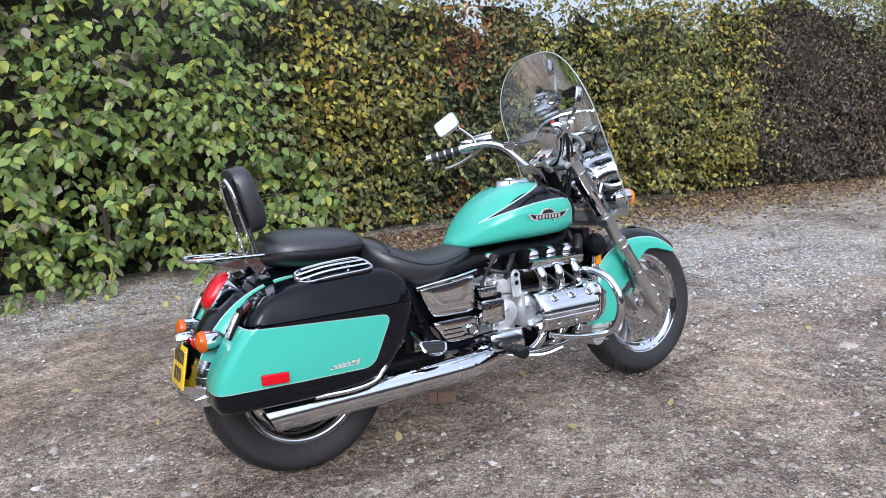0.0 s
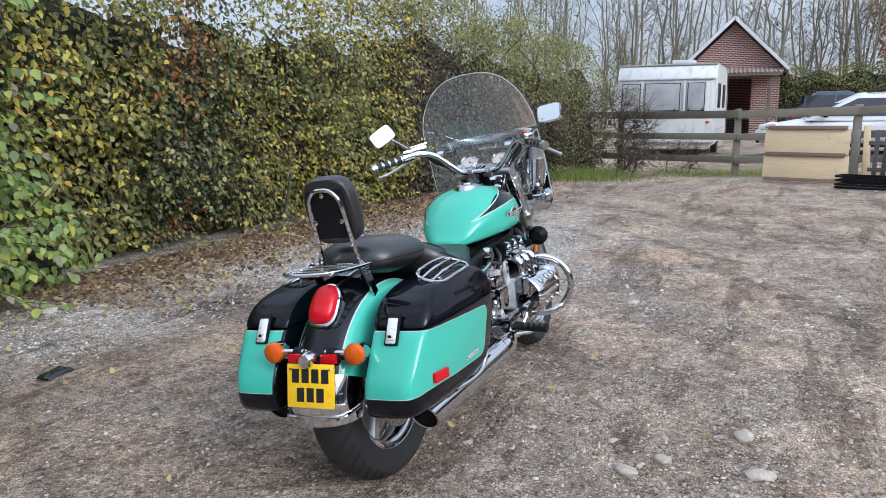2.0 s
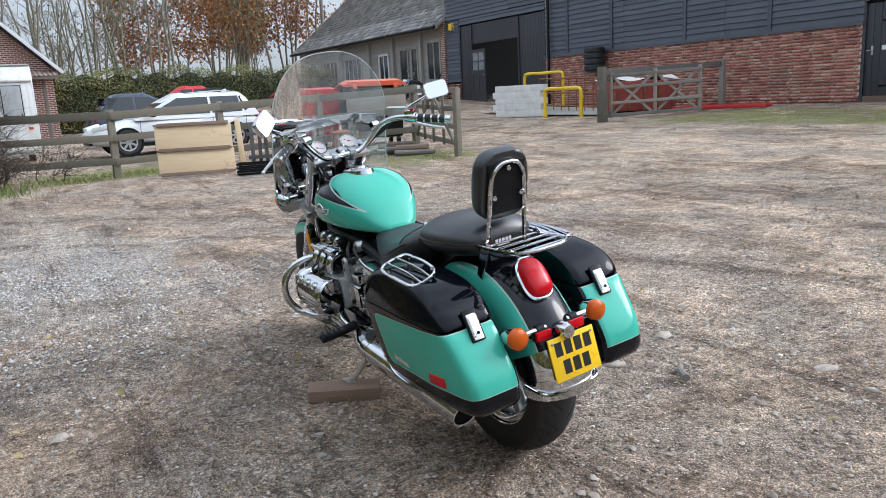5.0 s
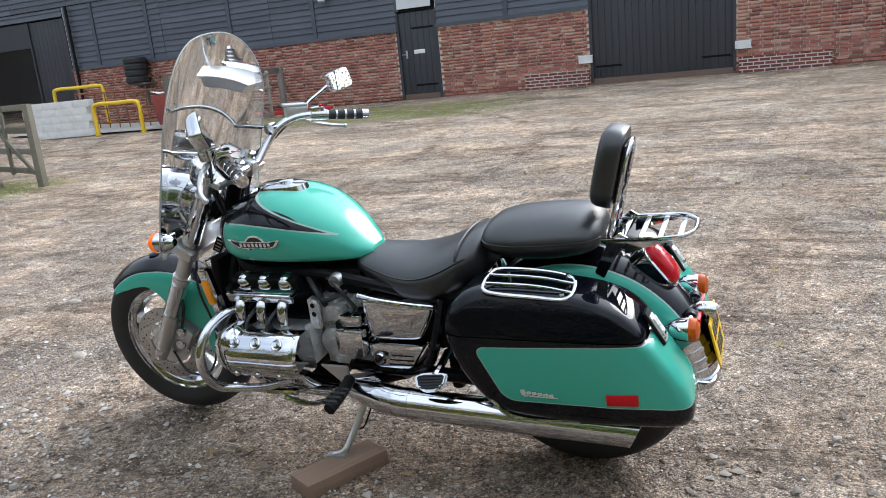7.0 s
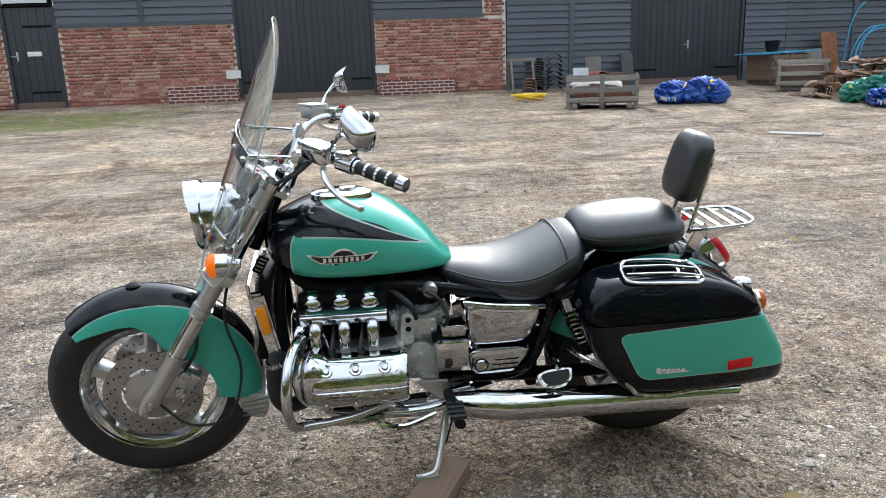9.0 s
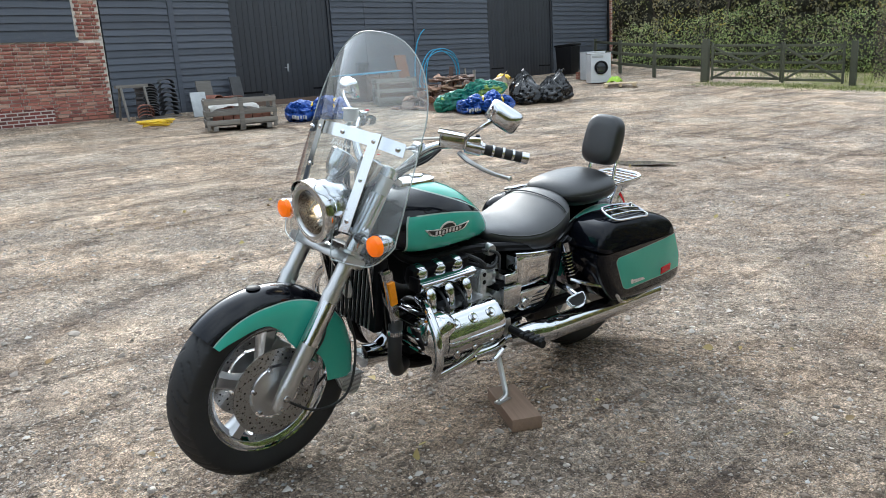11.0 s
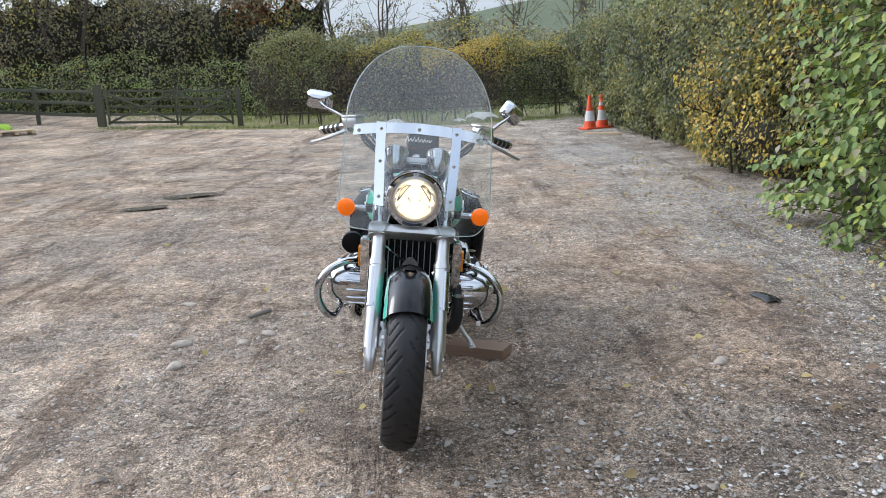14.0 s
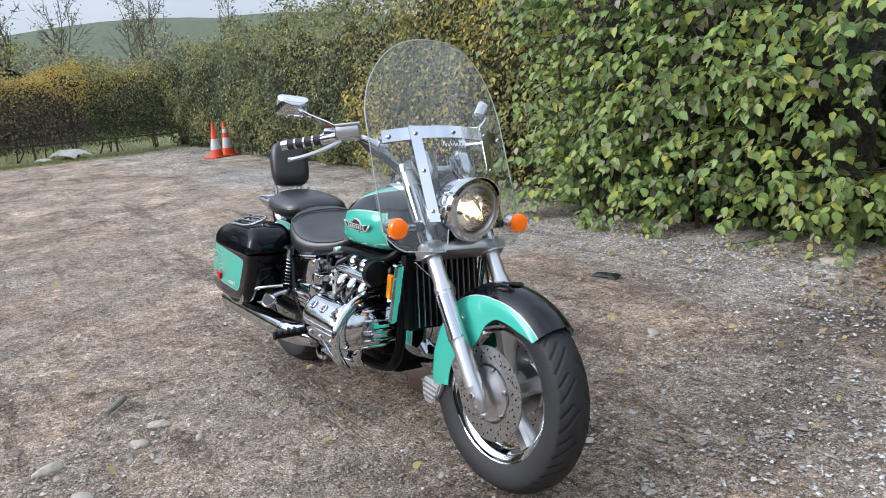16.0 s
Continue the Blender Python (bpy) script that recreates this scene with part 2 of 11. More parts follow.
SCREEN_GLASS = glass("clear_polycarbonate", (0.93, 0.965, 0.955), 0.05, 1.5, 0.0, 0.10, 1.8)
SCREEN_RIM = Mat("frosted_sheet_edge", (0.40, 0.43, 0.42), 0.30).m
LENS_GLASS = glass("lamp_glass", (0.97, 0.97, 0.97), 0.02, 1.45, 0.05)
WINDOW_GLASS = Mat("dark_window_glass", (0.030, 0.034, 0.038), 0.05, 0.0).m
BULB = Mat("lit_lamp", (1, 0.85, 0.6), 0.3)
BULB.set("Emission Color", (1.0, 0.76, 0.46, 1))
BULB.set("Emission Strength", 1.5)
BULB = BULB.m


def timber(name, colour, vary=0.4, rough=0.75, grain=(3, 60, 60), wear=None):
    k = Mat(name, colour, rough)
    g = k.noise(1.0, 5, 0.6, stretch=grain)
    blot = k.noise(1.3, 4)
    r = k.random()
    c = k.ramp(g * 0.55 + blot * 0.25 + r * 0.3, [(0.25, [v * (1 - vary) for v in colour]), (0.8, [min(1, v * (1 + vary)) for v in colour])])
    if wear:
        c = k.mix(k.noise(3.5, 6, 0.7).step(0.55, 0.72), c, wear)
    k.colour(c)
    k.bump(g, 0.35, 0.004)
    return k.m


GREY_WOOD = timber("weathered_grey_timber", (0.165, 0.15, 0.13), vary=0.55)
PALE_WOOD = timber("new_plywood", (0.58, 0.45, 0.28), vary=0.22, wear=(0.40, 0.29, 0.17))
BROWN_WOOD = timber("dark_brown_block", (0.17, 0.115, 0.085), vary=0.35)
BLOCK_WOOD = timber("brown_offcut", (0.21, 0.140, 0.098), vary=0.4)
BLACK_BOARD = timber("black_weatherboard", (0.064, 0.072, 0.090), vary=0.4, rough=0.5, grain=(2, 30, 30), wear=(0.085, 0.09, 0.10))
BLACK_DOOR = timber("black_painted_door", (0.030, 0.032, 0.038), vary=0.25, rough=0.5, grain=(30, 30, 2))
GREY_BOARD = timber("grey_painted_board", (0.26, 0.25, 0.225), vary=0.2, rough=0.7, grain=(2, 30, 30))
WHITE_PAINT = simple("white_gloss_body", (0.60, 0.61, 0.62), 0.3, vary=0.06, scale=2)
ck = Mat("weathered_white_caravan", (0.5, 0.5, 0.49), 0.45)
run_ = ck.noise(1.0, 5, 0.6, stretch=(9, 9, 0.7))
ck.colour(ck.mix(ck.noise(3.0, 5).step(0.50, 0.78) * 0.55, ck.mix(run_.step(0.48, 0.72) * 0.55, (0.53, 0.54, 0.53), (0.34, 0.34, 0.31)), (0.27, 0.28, 0.23)))
CARAVAN_WHITE = ck.m
DARK_BLUE = simple("dark_blue_car_paint", (0.035, 0.05, 0.075), 0.25, vary=0.1)
RED_BIN = simple("red_plastic", (0.45, 0.018, 0.02), 0.45, vary=0.2, scale=3)
ORANGE_LID = simple("orange_red_lid", (0.62, 0.10, 0.035), 0.5, vary=0.15, scale=3)
YELLOW_PAINT = simple("yellow_safety_paint", (0.75, 0.50, 0.02), 0.4, vary=0.12)
RUST = simple("rusty_steel", (0.22, 0.09, 0.04), 0.85, vary=0.5, scale=8, fine=40, bump=0.3)
GALV = simple("galvanised_steel", (0.42, 0.43, 0.43), 0.45, 0.7, vary=0.2)
CONCRETE = simple("pale_concrete", (0.36, 0.34, 0.30), 0.85, vary=0.25, scale=1.5, fine=40, bump=0.25)
WHITEWASH = simple("whitewashed_block", (0.66, 0.66, 0.63), 0.8, vary=0.15, scale=5, fine=40, bump=0.2)
BARK = simple("grey_brown_bark", (0.095, 0.078, 0.06), 0.9, vary=0.5, scale=9, fine=50, bump=0.4, depth=0.01)
TWIG = simple("dark_twig_bark", (0.065, 0.05, 0.038), 0.9, vary=0.4, scale=9)
MORTAR = simple("lime_mortar", (0.68, 0.62, 0.54), 0.9, vary=0.25, scale=3, fine=50, bump=0.3)


def brickwork(name, island):
    k = Mat(name, (0.28, 0.10, 0.07), 0.85)
    r = k.random(island)
    base = k.ramp(r, [(0.0, (0.19, 0.070, 0.056)), (0.35, (0.32, 0.112, 0.082)), (0.7, (0.40, 0.160, 0.115)), (1.0, (0.49, 0.30, 0.22))])
    grime = k.noise(1.1, 4).step(0.5, 0.75)
    c = k.mix(grime * 0.4, base, (0.26, 0.18, 0.14))
    c = k.mix(k.noise(26, 4).step(0.60, 0.72) * 0.6, c, (0.42, 0.33, 0.27))
    k.colour(c)
    k.bump(k.noise(60, 4), 0.4, 0.004)
    return k.m


BRICK = brickwork("red_stock_brick", False)
BRICK_STUFF = brickwork("red_stock_brick_far", True)


def foliage(name, stops, rough=0.5):
    """Leaves that differ one by one."""
    k = Mat(name, stops[0][1], rough)
    r = k.random(True)
    c = k.ramp(r, stops)
    k.colour(k.mix(k.noise(0.9, 3).step(0.35, 0.75) * 0.35, c, stops[len(stops) // 2][1]))
    k.set("Subsurface Weight", 0.0)
    t = k.t
    tr = t.nodes.new("ShaderNodeBsdfTranslucent")
    t.links.new(c, tr.inputs["Color"])
    mx = t.nodes.new("ShaderNodeMixShader")
    mx.inputs[0].default_value = 0.36
    out = t.nodes["Material Output"]
    t.links.new(k.p.outputs[0], mx.inputs[1])
    t.links.new(tr.outputs[0], mx.inputs[2])
    t.links.new(mx.outputs[0], out.inputs["Surface"])
    return k.m


LEAF_BROAD = foliage("broad_green_leaf", [(0.0, (0.073, 0.123, 0.039)), (0.3, (0.172, 0.264, 0.073)), (0.6, (0.232, 0.326, 0.090)), (0.80, (0.335, 0.396, 0.090)), (0.89, (0.499, 0.475, 0.077)), (0.92, (0.258, 0.220, 0.155)), (1.0, (0.327, 0.282, 0.241))])
LEAF_YELLOW = foliage("yellow_autumn_leaf", [(0.0, (0.045, 0.052, 0.020)), (0.34, (0.135, 0.145, 0.045)), (0.60, (0.32, 0.30, 0.06)), (0.91, (0.56, 0.45, 0.06)), (1.0, (0.40, 0.18, 0.04))])
LEAF_DARK = foliage("dark_green_leaf", [(0.0, (0.03, 0.042, 0.02)), (0.5, (0.07, 0.095, 0.035)), (0.85, (0.14, 0.165, 0.06)), (1.0, (0.26, 0.21, 0.06))])
LEAF_OLIVE = foliage("olive_leaf", [(0.0, (0.07, 0.085, 0.03)), (0.5, (0.17, 0.185, 0.06)), (0.85, (0.29, 0.285, 0.085)), (1.0, (0.40, 0.30, 0.08))])
LEAF_BROWN = foliage("reddish_brown_leaf", [(0.0, (0.030, 0.024, 0.021)), (0.45, (0.078, 0.056, 0.042)), (0.75, (0.145, 0.108, 0.070)), (0.93, (0.20, 0.18, 0.09)), (1.0, (0.30, 0.30, 0.12))])
LEAF_ORANGE = foliage("russet_leaf", [(0.0, (0.12, 0.05, 0.02)), (0.5, (0.27, 0.10, 0.03)), (0.85, (0.40, 0.18, 0.05)), (1.0, (0.25, 0.19, 0.06))])
LITTER = foliage("fallen_leaf", [(0.0, (0.085, 0.055, 0.04)), (0.4, (0.17, 0.11, 0.075)), (0.72, (0.30, 0.20, 0.13)), (0.90, (0.46, 0.36, 0.15)), (1.0, (0.40, 0.30, 0.06))], 0.8)
LITTER_PALE = foliage("pale_fallen_leaf", [(0.0, (0.20, 0.13, 0.08)), (0.35, (0.40, 0.29, 0.17)), (0.7, (0.52, 0.44, 0.16)), (1.0, (0.58, 0.42, 0.24))], 0.8)
GRASS = foliage("grass_blade", [(0.0, (0.07, 0.10, 0.025)), (0.6, (0.18, 0.24, 0.045)), (1.0, (0.34, 0.34, 0.11))])
LEAF_GOLD = foliage("golden_autumn_leaf", [(0.0, (0.16, 0.14, 0.04)), (0.4, (0.42, 0.34, 0.06)), (0.8, (0.62, 0.46, 0.07)), (1.0, (0.55, 0.24, 0.05))])
LEAF_FRESH = foliage("fresh_green_scrub_leaf", [(0.0, (0.11, 0.15, 0.05)), (0.5, (0.27, 0.36, 0.11)), (0.9, (0.42, 0.48, 0.17)), (1.0, (0.45, 0.38, 0.16))])
LEAF_HAZE = foliage("drab_woodland_leaf", [(0.0, (0.10, 0.088, 0.060)), (0.45, (0.21, 0.19, 0.115)), (0.8, (0.33, 0.31, 0.16)), (1.0, (0.46, 0.36, 0.13))])

# gravel yard: packed brown earth with clustered stones of three sizes, damp and dry patches, tyre ruts, moss by the walls
gk = Mat("gravel_yard", (0.2, 0.18, 0.15), 0.9)
gx, gy, gz = gk.xyz()


def warped(k, scale, amount):
    """The object's coordinates, pushed about by a noise, for uneven outlines."""
    n = k.t.nodes.new("ShaderNodeTexNoise")
    n.inputs["Scale"].default_value, n.inputs["Detail"].default_value = scale, 3.0
    co = k.coord()
    k.t.links.new(co, n.inputs["Vector"])
    v = k.t.nodes.new("ShaderNodeVectorMath")
    v.operation = "MULTIPLY_ADD"
    k.t.links.new(n.outputs["Color"], v.inputs[0])
    v.inputs[1].default_value = (amount, amount, amount)
    k.t.links.new(co, v.inputs[2])
    return v.outputs[0]


def pebbles(k, at, scale, share, seed_shift):
    """One size of stone: its mask, a rounded height, a random number for each stone and a contact-shade rim."""
    n = k.t.nodes.new("ShaderNodeTexVoronoi")
    n.inputs["Scale"].default_value = scale
    m = k.t.nodes.new("ShaderNodeMapping")
    m.inputs["Location"].default_value = (seed_shift, seed_shift * 0.7, 0)
    k.t.links.new(at, m.inputs["Vector"])
    k.t.links.new(m.outputs["Vector"], n.inputs["Vector"])
    c_ = k.t.nodes.new("ShaderNodeSeparateColor")
    k.t.links.new(n.outputs["Color"], c_.inputs[0])
    r1, r2, r3 = [Val(k.t, o) for o in c_.outputs[:3]]
    reach = r2 * 0.26 + 0.24
    d = Val(k.t, n.outputs["Distance"]) / reach
    mask = (1 - d.step(0.80, 1.0)) * (share - r1).step(0.0, 0.03)
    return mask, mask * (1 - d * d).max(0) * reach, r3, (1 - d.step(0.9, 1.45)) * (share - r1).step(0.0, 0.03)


wob = warped(gk, 40, 0.014)
broad, wide, clods = gk.noise(1.5, 6, 0.62), gk.noise(0.30, 5, 0.6), gk.noise(9, 10, 0.72)
fine, crumb = gk.noise(150, 4, 0.7), gk.noise(38, 8, 0.72)
c = gk.ramp(clods * 0.40 + crumb * 0.40 + broad * 0.20, [(0.41, (0.075, 0.056, 0.040)), (0.47, (0.205, 0.160, 0.122)), (0.53, (0.37, 0.298, 0.232)), (0.60, (0.60, 0.50, 0.405))])
c = gk.mix(1.0, c, gk.ramp(fine, [(0.38, (0.36, 0.34, 0.32)), (0.5, (1.0, 1.0, 1.0)), (0.61, (1.75, 1.74, 1.70))]), "MULTIPLY")
# where stones lie: in drifts, thick along the hedge
drift = gk.noise(1.1, 5, 0.62).step(0.38, 0.60)
sway = gk.noise(1.1, 6, 0.62)
side_drift = ((gy + (sway - 0.5) * 1.6).step(1.75, 2.35) * (gx + gk.noise(0.9, 4) * 2.0).lt(5.2)).max((gx + (sway - 0.5) * 2.0).step(2.0, 3.2) * (gy + (sway - 0.5) * 1.4).step(0.1, 1.0) * (1 - gx.step(7.0, 9.0)) * 0.8)
many = (drift + side_drift).min(1)
stone_height = Val(gk.t, gk.noise(14, 4).sock) * 0.0
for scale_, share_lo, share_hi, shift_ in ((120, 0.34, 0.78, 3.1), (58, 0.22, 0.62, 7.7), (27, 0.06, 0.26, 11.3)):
    mask_, high_, pick_, contact_shade_ = pebbles(gk, wob, scale_, many * (share_hi - share_lo) + share_lo, shift_)
    tone_ = gk.ramp(pick_, [(0.0, (0.13, 0.100, 0.078)), (0.30, (0.32, 0.265, 0.215)), (0.65, (0.48, 0.415, 0.355)), (0.92, (0.62, 0.565, 0.50)), (1.0, (0.80, 0.76, 0.70))])
    # contact shadow painted into the colour as a dark rim round each stone
    c = gk.mix(contact_shade_ * 0.85, c, gk.mix(1.0, c, (0.26, 0.23, 0.205), "MULTIPLY"))
    c = gk.mix(mask_, c, gk.mix(crumb.step(0.3, 0.7) * 0.5, tone_, gk.mix(1.0, tone_, (0.72, 0.69, 0.66), "MULTIPLY")))
    stone_height = stone_height + high_ * (34.0 / scale_)
c = gk.mix(side_drift * gk.noise(2.2, 5).step(0.32, 0.54) * 0.85, c, gk.mix(1.0, c, (1.12, 1.23, 1.32), "MULTIPLY"))
# bare brown soil between the drifts
c = gk.mix((1 - many) * 0.55, c, gk.mix(1.0, c, (1.05, 0.92, 0.80), "MULTIPLY"))
# dry pale, damp dark and reddish earth
c = gk.mix(1.0, c, gk.ramp(wide * 0.55 + broad * 0.45, [(0.38, (1.05, 1.02, 0.99)), (0.5, (1.28, 1.27, 1.26)), (0.60, (1.50, 1.51, 1.51))]), "MULTIPLY")
dry = (gy * -1 + gk.noise(0.4, 4) * 3).step(2.2, 7.0)
c = gk.mix(dry * 0.8, c, gk.mix(1.0, c, (1.18, 1.17, 1.12), "MULTIPLY"))
strip = (1 - ((gy + (sway - 0.5) * 1.3 - 1.95).abs()).step(0.14, 0.42)) * (gx + (sway - 0.5) * 2).step(-0.8, 0.2) * (1 - (gx + (sway - 0.5) * 2).step(2.0, 2.9))
damp = (strip * gk.noise(2.2, 6, 0.7).step(0.36, 0.52)).max((gk.noise(0.55, 6, 0.68) * 0.5 + gk.noise(1.9, 8, 0.72, stretch=(1.0, 1.5, 1)) * 0.5).step(0.51, 0.58) * 0.60)
c = gk.mix(damp * 0.55, c, gk.mix(1.0, c, (0.42, 0.345, 0.30), "MULTIPLY"))
# ruts where wheels have turned: broken dark lines along wide arcs
torn = gk.noise(2.6, 8, 0.75)
ruts = gk.noise(1.0, 8, 0.74, stretch=(0.36, 2.6, 1)).step(0.545, 0.60) * 0.8
for cx_, cy_, rad_, wide_ in ((-4.0, 9.5, 13.0, 0.09), (-4.0, 9.5, 14.5, 0.10), (-14.0, -9.0, 8.2, 0.09), (-14.0, -9.0, 9.6, 0.10), (-9.0, -1.5, 2.2, 0.10), (-9.0, -1.5, 3.6, 0.09), (4.0, -17.0, 11.3, 0.10), (4.0, -17.0, 12.8, 0.10), (9.0, -6.0, 5.6, 0.09), (9.0, -6.0, 7.0, 0.09), (-6.0, -3.0, 1.6, 0.12)):
    dx_, dy_ = gx - cx_, gy - cy_
    off_ = ((dx_ * dx_ + dy_ * dy_).pow(0.5) - rad_ + (torn - 0.5) * 0.5).abs()
    ruts = ruts.max((1 - off_.step(wide_ * 0.4, wide_ * 1.5)) * torn.step(0.46, 0.58))
c = gk.mix(ruts.min(1) * 0.78, c, gk.mix(1.0, c, (0.36, 0.31, 0.28), "MULTIPLY"))
moss = (gy * -1).step(10.6, 11.6) * gx.step(3.2, 5.0) * (1 - gx.step(9.5, 11)) + (gx * -1).step(16.2, 17.2) * gy.step(-9, -6)
moss = (moss + gx.step(8.2, 9.2) * (1 - gx.step(11.6, 12.6)) * gy.step(-6.4, -5.6) * (1 - gy.step(-4.6, -3.6)) + gx.step(12.2, 13.0) * (1 - gx.step(14.5, 16)) * gy.step(-3.0, -2.0) * (1 - gy.step(0.5, 1.5))).min(1)
moss = moss * gk.noise(3, 6, 0.7).step(0.38, 0.52) * (1 - (gy * -1).step(13.6, 14.6))
c = gk.mix(moss.min(1) * 0.85, c, gk.ramp(fine, [(0.3, (0.10, 0.115, 0.02)), (0.7, (0.26, 0.27, 0.05))]))
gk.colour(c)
gk.set("Roughness", 0.95 - damp * 0.22)
gk.bump(stone_height * 1.3 + clods * 0.55 + crumb * 0.45 + fine * 0.14 - ruts * 0.25, 1.0, 0.06)
GRAVEL = gk.m
STONE = Mat("loose_stone", (0.3, 0.28, 0.25), 0.9)
STONE.colour(STONE.mix(STONE.noise(50, 4) * 0.4, STONE.ramp(STONE.random(True), [(0.0, (0.11, 0.090, 0.075)), (0.35, (0.25, 0.21, 0.175)), (0.80, (0.38, 0.335, 0.29)), (1.0, (0.54, 0.50, 0.455))]), (0.28, 0.24, 0.20)))
STONE.bump(STONE.noise(120, 3), 0.4, 0.003)
STONE = STONE.m
PALE_STONE = Mat("pale_limestone_chip", (0.50, 0.48, 0.44), 0.9)
PALE_STONE.colour(PALE_STONE.mix(PALE_STONE.noise(60, 4) * 0.4, PALE_STONE.ramp(PALE_STONE.random(True), [(0.0, (0.15, 0.14, 0.13)), (0.45, (0.36, 0.35, 0.335)), (1.0, (0.70, 0.695, 0.675))]), (0.33, 0.30, 0.27)))
PALE_STONE = PALE_STONE.m
FIELD = simple("meadow_grass", (0.060, 0.078, 0.034), 0.9, vary=0.4, scale=0.4, fine=9, bump=0.5, depth=0.05)
def brick_pattern(name):
    """Coursed brickwork for a wall too far off to pick its bricks apart."""
    k = Mat(name, (0.28, 0.10, 0.07), 0.85)
    b = k.t.nodes.new("ShaderNodeTexBrick")
    b.inputs["Scale"].default_value = 1.0
    b.inputs["Brick Width"].default_value, b.inputs["Row Height"].default_value, b.inputs["Mortar Size"].default_value = 0.225, 0.075, 0.012
    b.inputs["Color1"].default_value, b.inputs["Color2"].default_value, b.inputs["Mortar"].default_value = (0.21, 0.055, 0.042, 1), (0.11, 0.034, 0.028, 1), (0.52, 0.46, 0.41, 1)
    sx = k.t.nodes.new("ShaderNodeSeparateXYZ")
    cx = k.t.nodes.new("ShaderNodeCombineXYZ")
    k.t.links.new(k.coord("Object"), sx.inputs[0])
    flat = Val(k.t, sx.outputs["X"]) + Val(k.t, sx.outputs["Y"])
    k.t.links.new(flat.sock, cx.inputs["X"])
    k.t.links.new(sx.outputs["Z"], cx.inputs["Y"])
    k.t.links.new(cx.outputs[0], b.inputs["Vector"])
    k.colour(k.mix(k.noise(1.2, 4).step(0.5, 0.75) * 0.4, b.outputs["Color"], (0.16, 0.09, 0.07)))
    return k.m


GABLE_BRICK = brick_pattern("coursed_red_brick")
def slate(name, island):
    k = Mat(name, (0.15, 0.145, 0.14), 0.7)
    k.colour(k.mix(k.noise(1.5, 5).step(0.45, 0.7) * 0.5, k.ramp(k.random(island), [(0, (0.085, 0.083, 0.08)), (0.5, (0.155, 0.148, 0.138)), (0.85, (0.22, 0.205, 0.185)), (1, (0.30, 0.28, 0.25))]), (0.19, 0.18, 0.12)))
    k.bump(k.noise(30, 4), 0.3, 0.005)
    return k.m


SLATE, SLATE_FAR = slate("grey_roof_slate", False), slate("grey_roof_slate_far", True)

# ---- mesh tools ----
def finish(bm, name, material, angle=35):
    me = bpy.data.meshes.new(name)
    bmesh.ops.recalc_face_normals(bm, faces=bm.faces)
    for f in bm.faces:
        f.smooth = True
    bm.to_mesh(me)
    bm.free()
    me.set_sharp_from_angle(angle=radians(angle))
    for m in (material if isinstance(material, (list, tuple)) else [material]):
        me.materials.append(m)
    return me


def part(name, bm, material, parent=None, label="", m=None, angle=35):
    """Links a bmesh as one mesh object, under a thing or a part."""
    ob = new(name, finish(bm, name, material, angle))
    if parent is not None:
        ob.parent = parent
    if m is not None:
        ob.matrix_basis = m
    return tagged(ob, label)


def empty(name, m, label, category, group="", kind=""):
    ob = new(name)
    ob.matrix_basis = m
    ob.empty_display_size = 0.2
    return tagged(ob, label, category, group, kind)


def add_box(bm, centre, size, m=None, bevel=0.0, taper=None):
    """A box, with taper=(sx, sy) scaling its top, and rounded edges."""
    got = bmesh.ops.create_cube(bm, size=1.0)["verts"]
    for v in got:
        k = taper if taper and v.co.z > 0 else (1, 1)
        v.co = Vector((v.co.x * size[0] * k[0], v.co.y * size[1] * k[1], v.co.z * size[2]))
    if bevel:
        edges = list({e for v in got for e in v.link_edges})
        got = bmesh.ops.bevel(bm, geom=edges, offset=bevel, segments=2, affect="EDGES", profile=0.6)["verts"]
    move = Matrix.Translation(centre)
    if m is not None:
        move = move @ m
    bmesh.ops.transform(bm, matrix=move, verts=got)
    return got


def box(centre, size, m=None, bevel=0.0, taper=None):
    bm = bmesh.new()
    add_box(bm, centre, size, m, bevel, taper)
    return bm


def add_rings(bm, rings, closed=True, caps=True, loop=False):
    """Skins rings of points, one after another."""
    rows = [[bm.verts.new(p) for p in r] for r in rings]
    n = len(rows[0])
    pairs = list(zip(rows, rows[1:])) + ([(rows[-1], rows[0])] if loop else [])
    for a, b in pairs:
        for i in range(n if closed else n - 1):
            j = (i + 1) % n
            bm.faces.new((a[i], a[j], b[j], b[i]))
    if caps and closed and not loop:
        bm.faces.new(list(reversed(rows[0])))
        bm.faces.new(rows[-1])
    return rows


def lathe(profile, m=None, n=32, arc=(0, 360), bm=None):
    """Turns (radius, along) about the local y axis."""
    bm = bm or bmesh.new()
    full = arc[1] - arc[0] >= 360
    steps = n if full else n + 1
    rings = []
    for i in range(steps):
        a = radians(arc[0] + (arc[1] - arc[0]) * i / n)
        rings.append([Vector((r * math.cos(a), y, r * math.sin(a))) for r, y in profile])
    if m is not None:
        rings = [[m @ p for p in r] for r in rings]
    add_rings(bm, rings, closed=False, caps=False, loop=full)
    bmesh.ops.remove_doubles(bm, verts=bm.verts, dist=1e-5)
    return bm


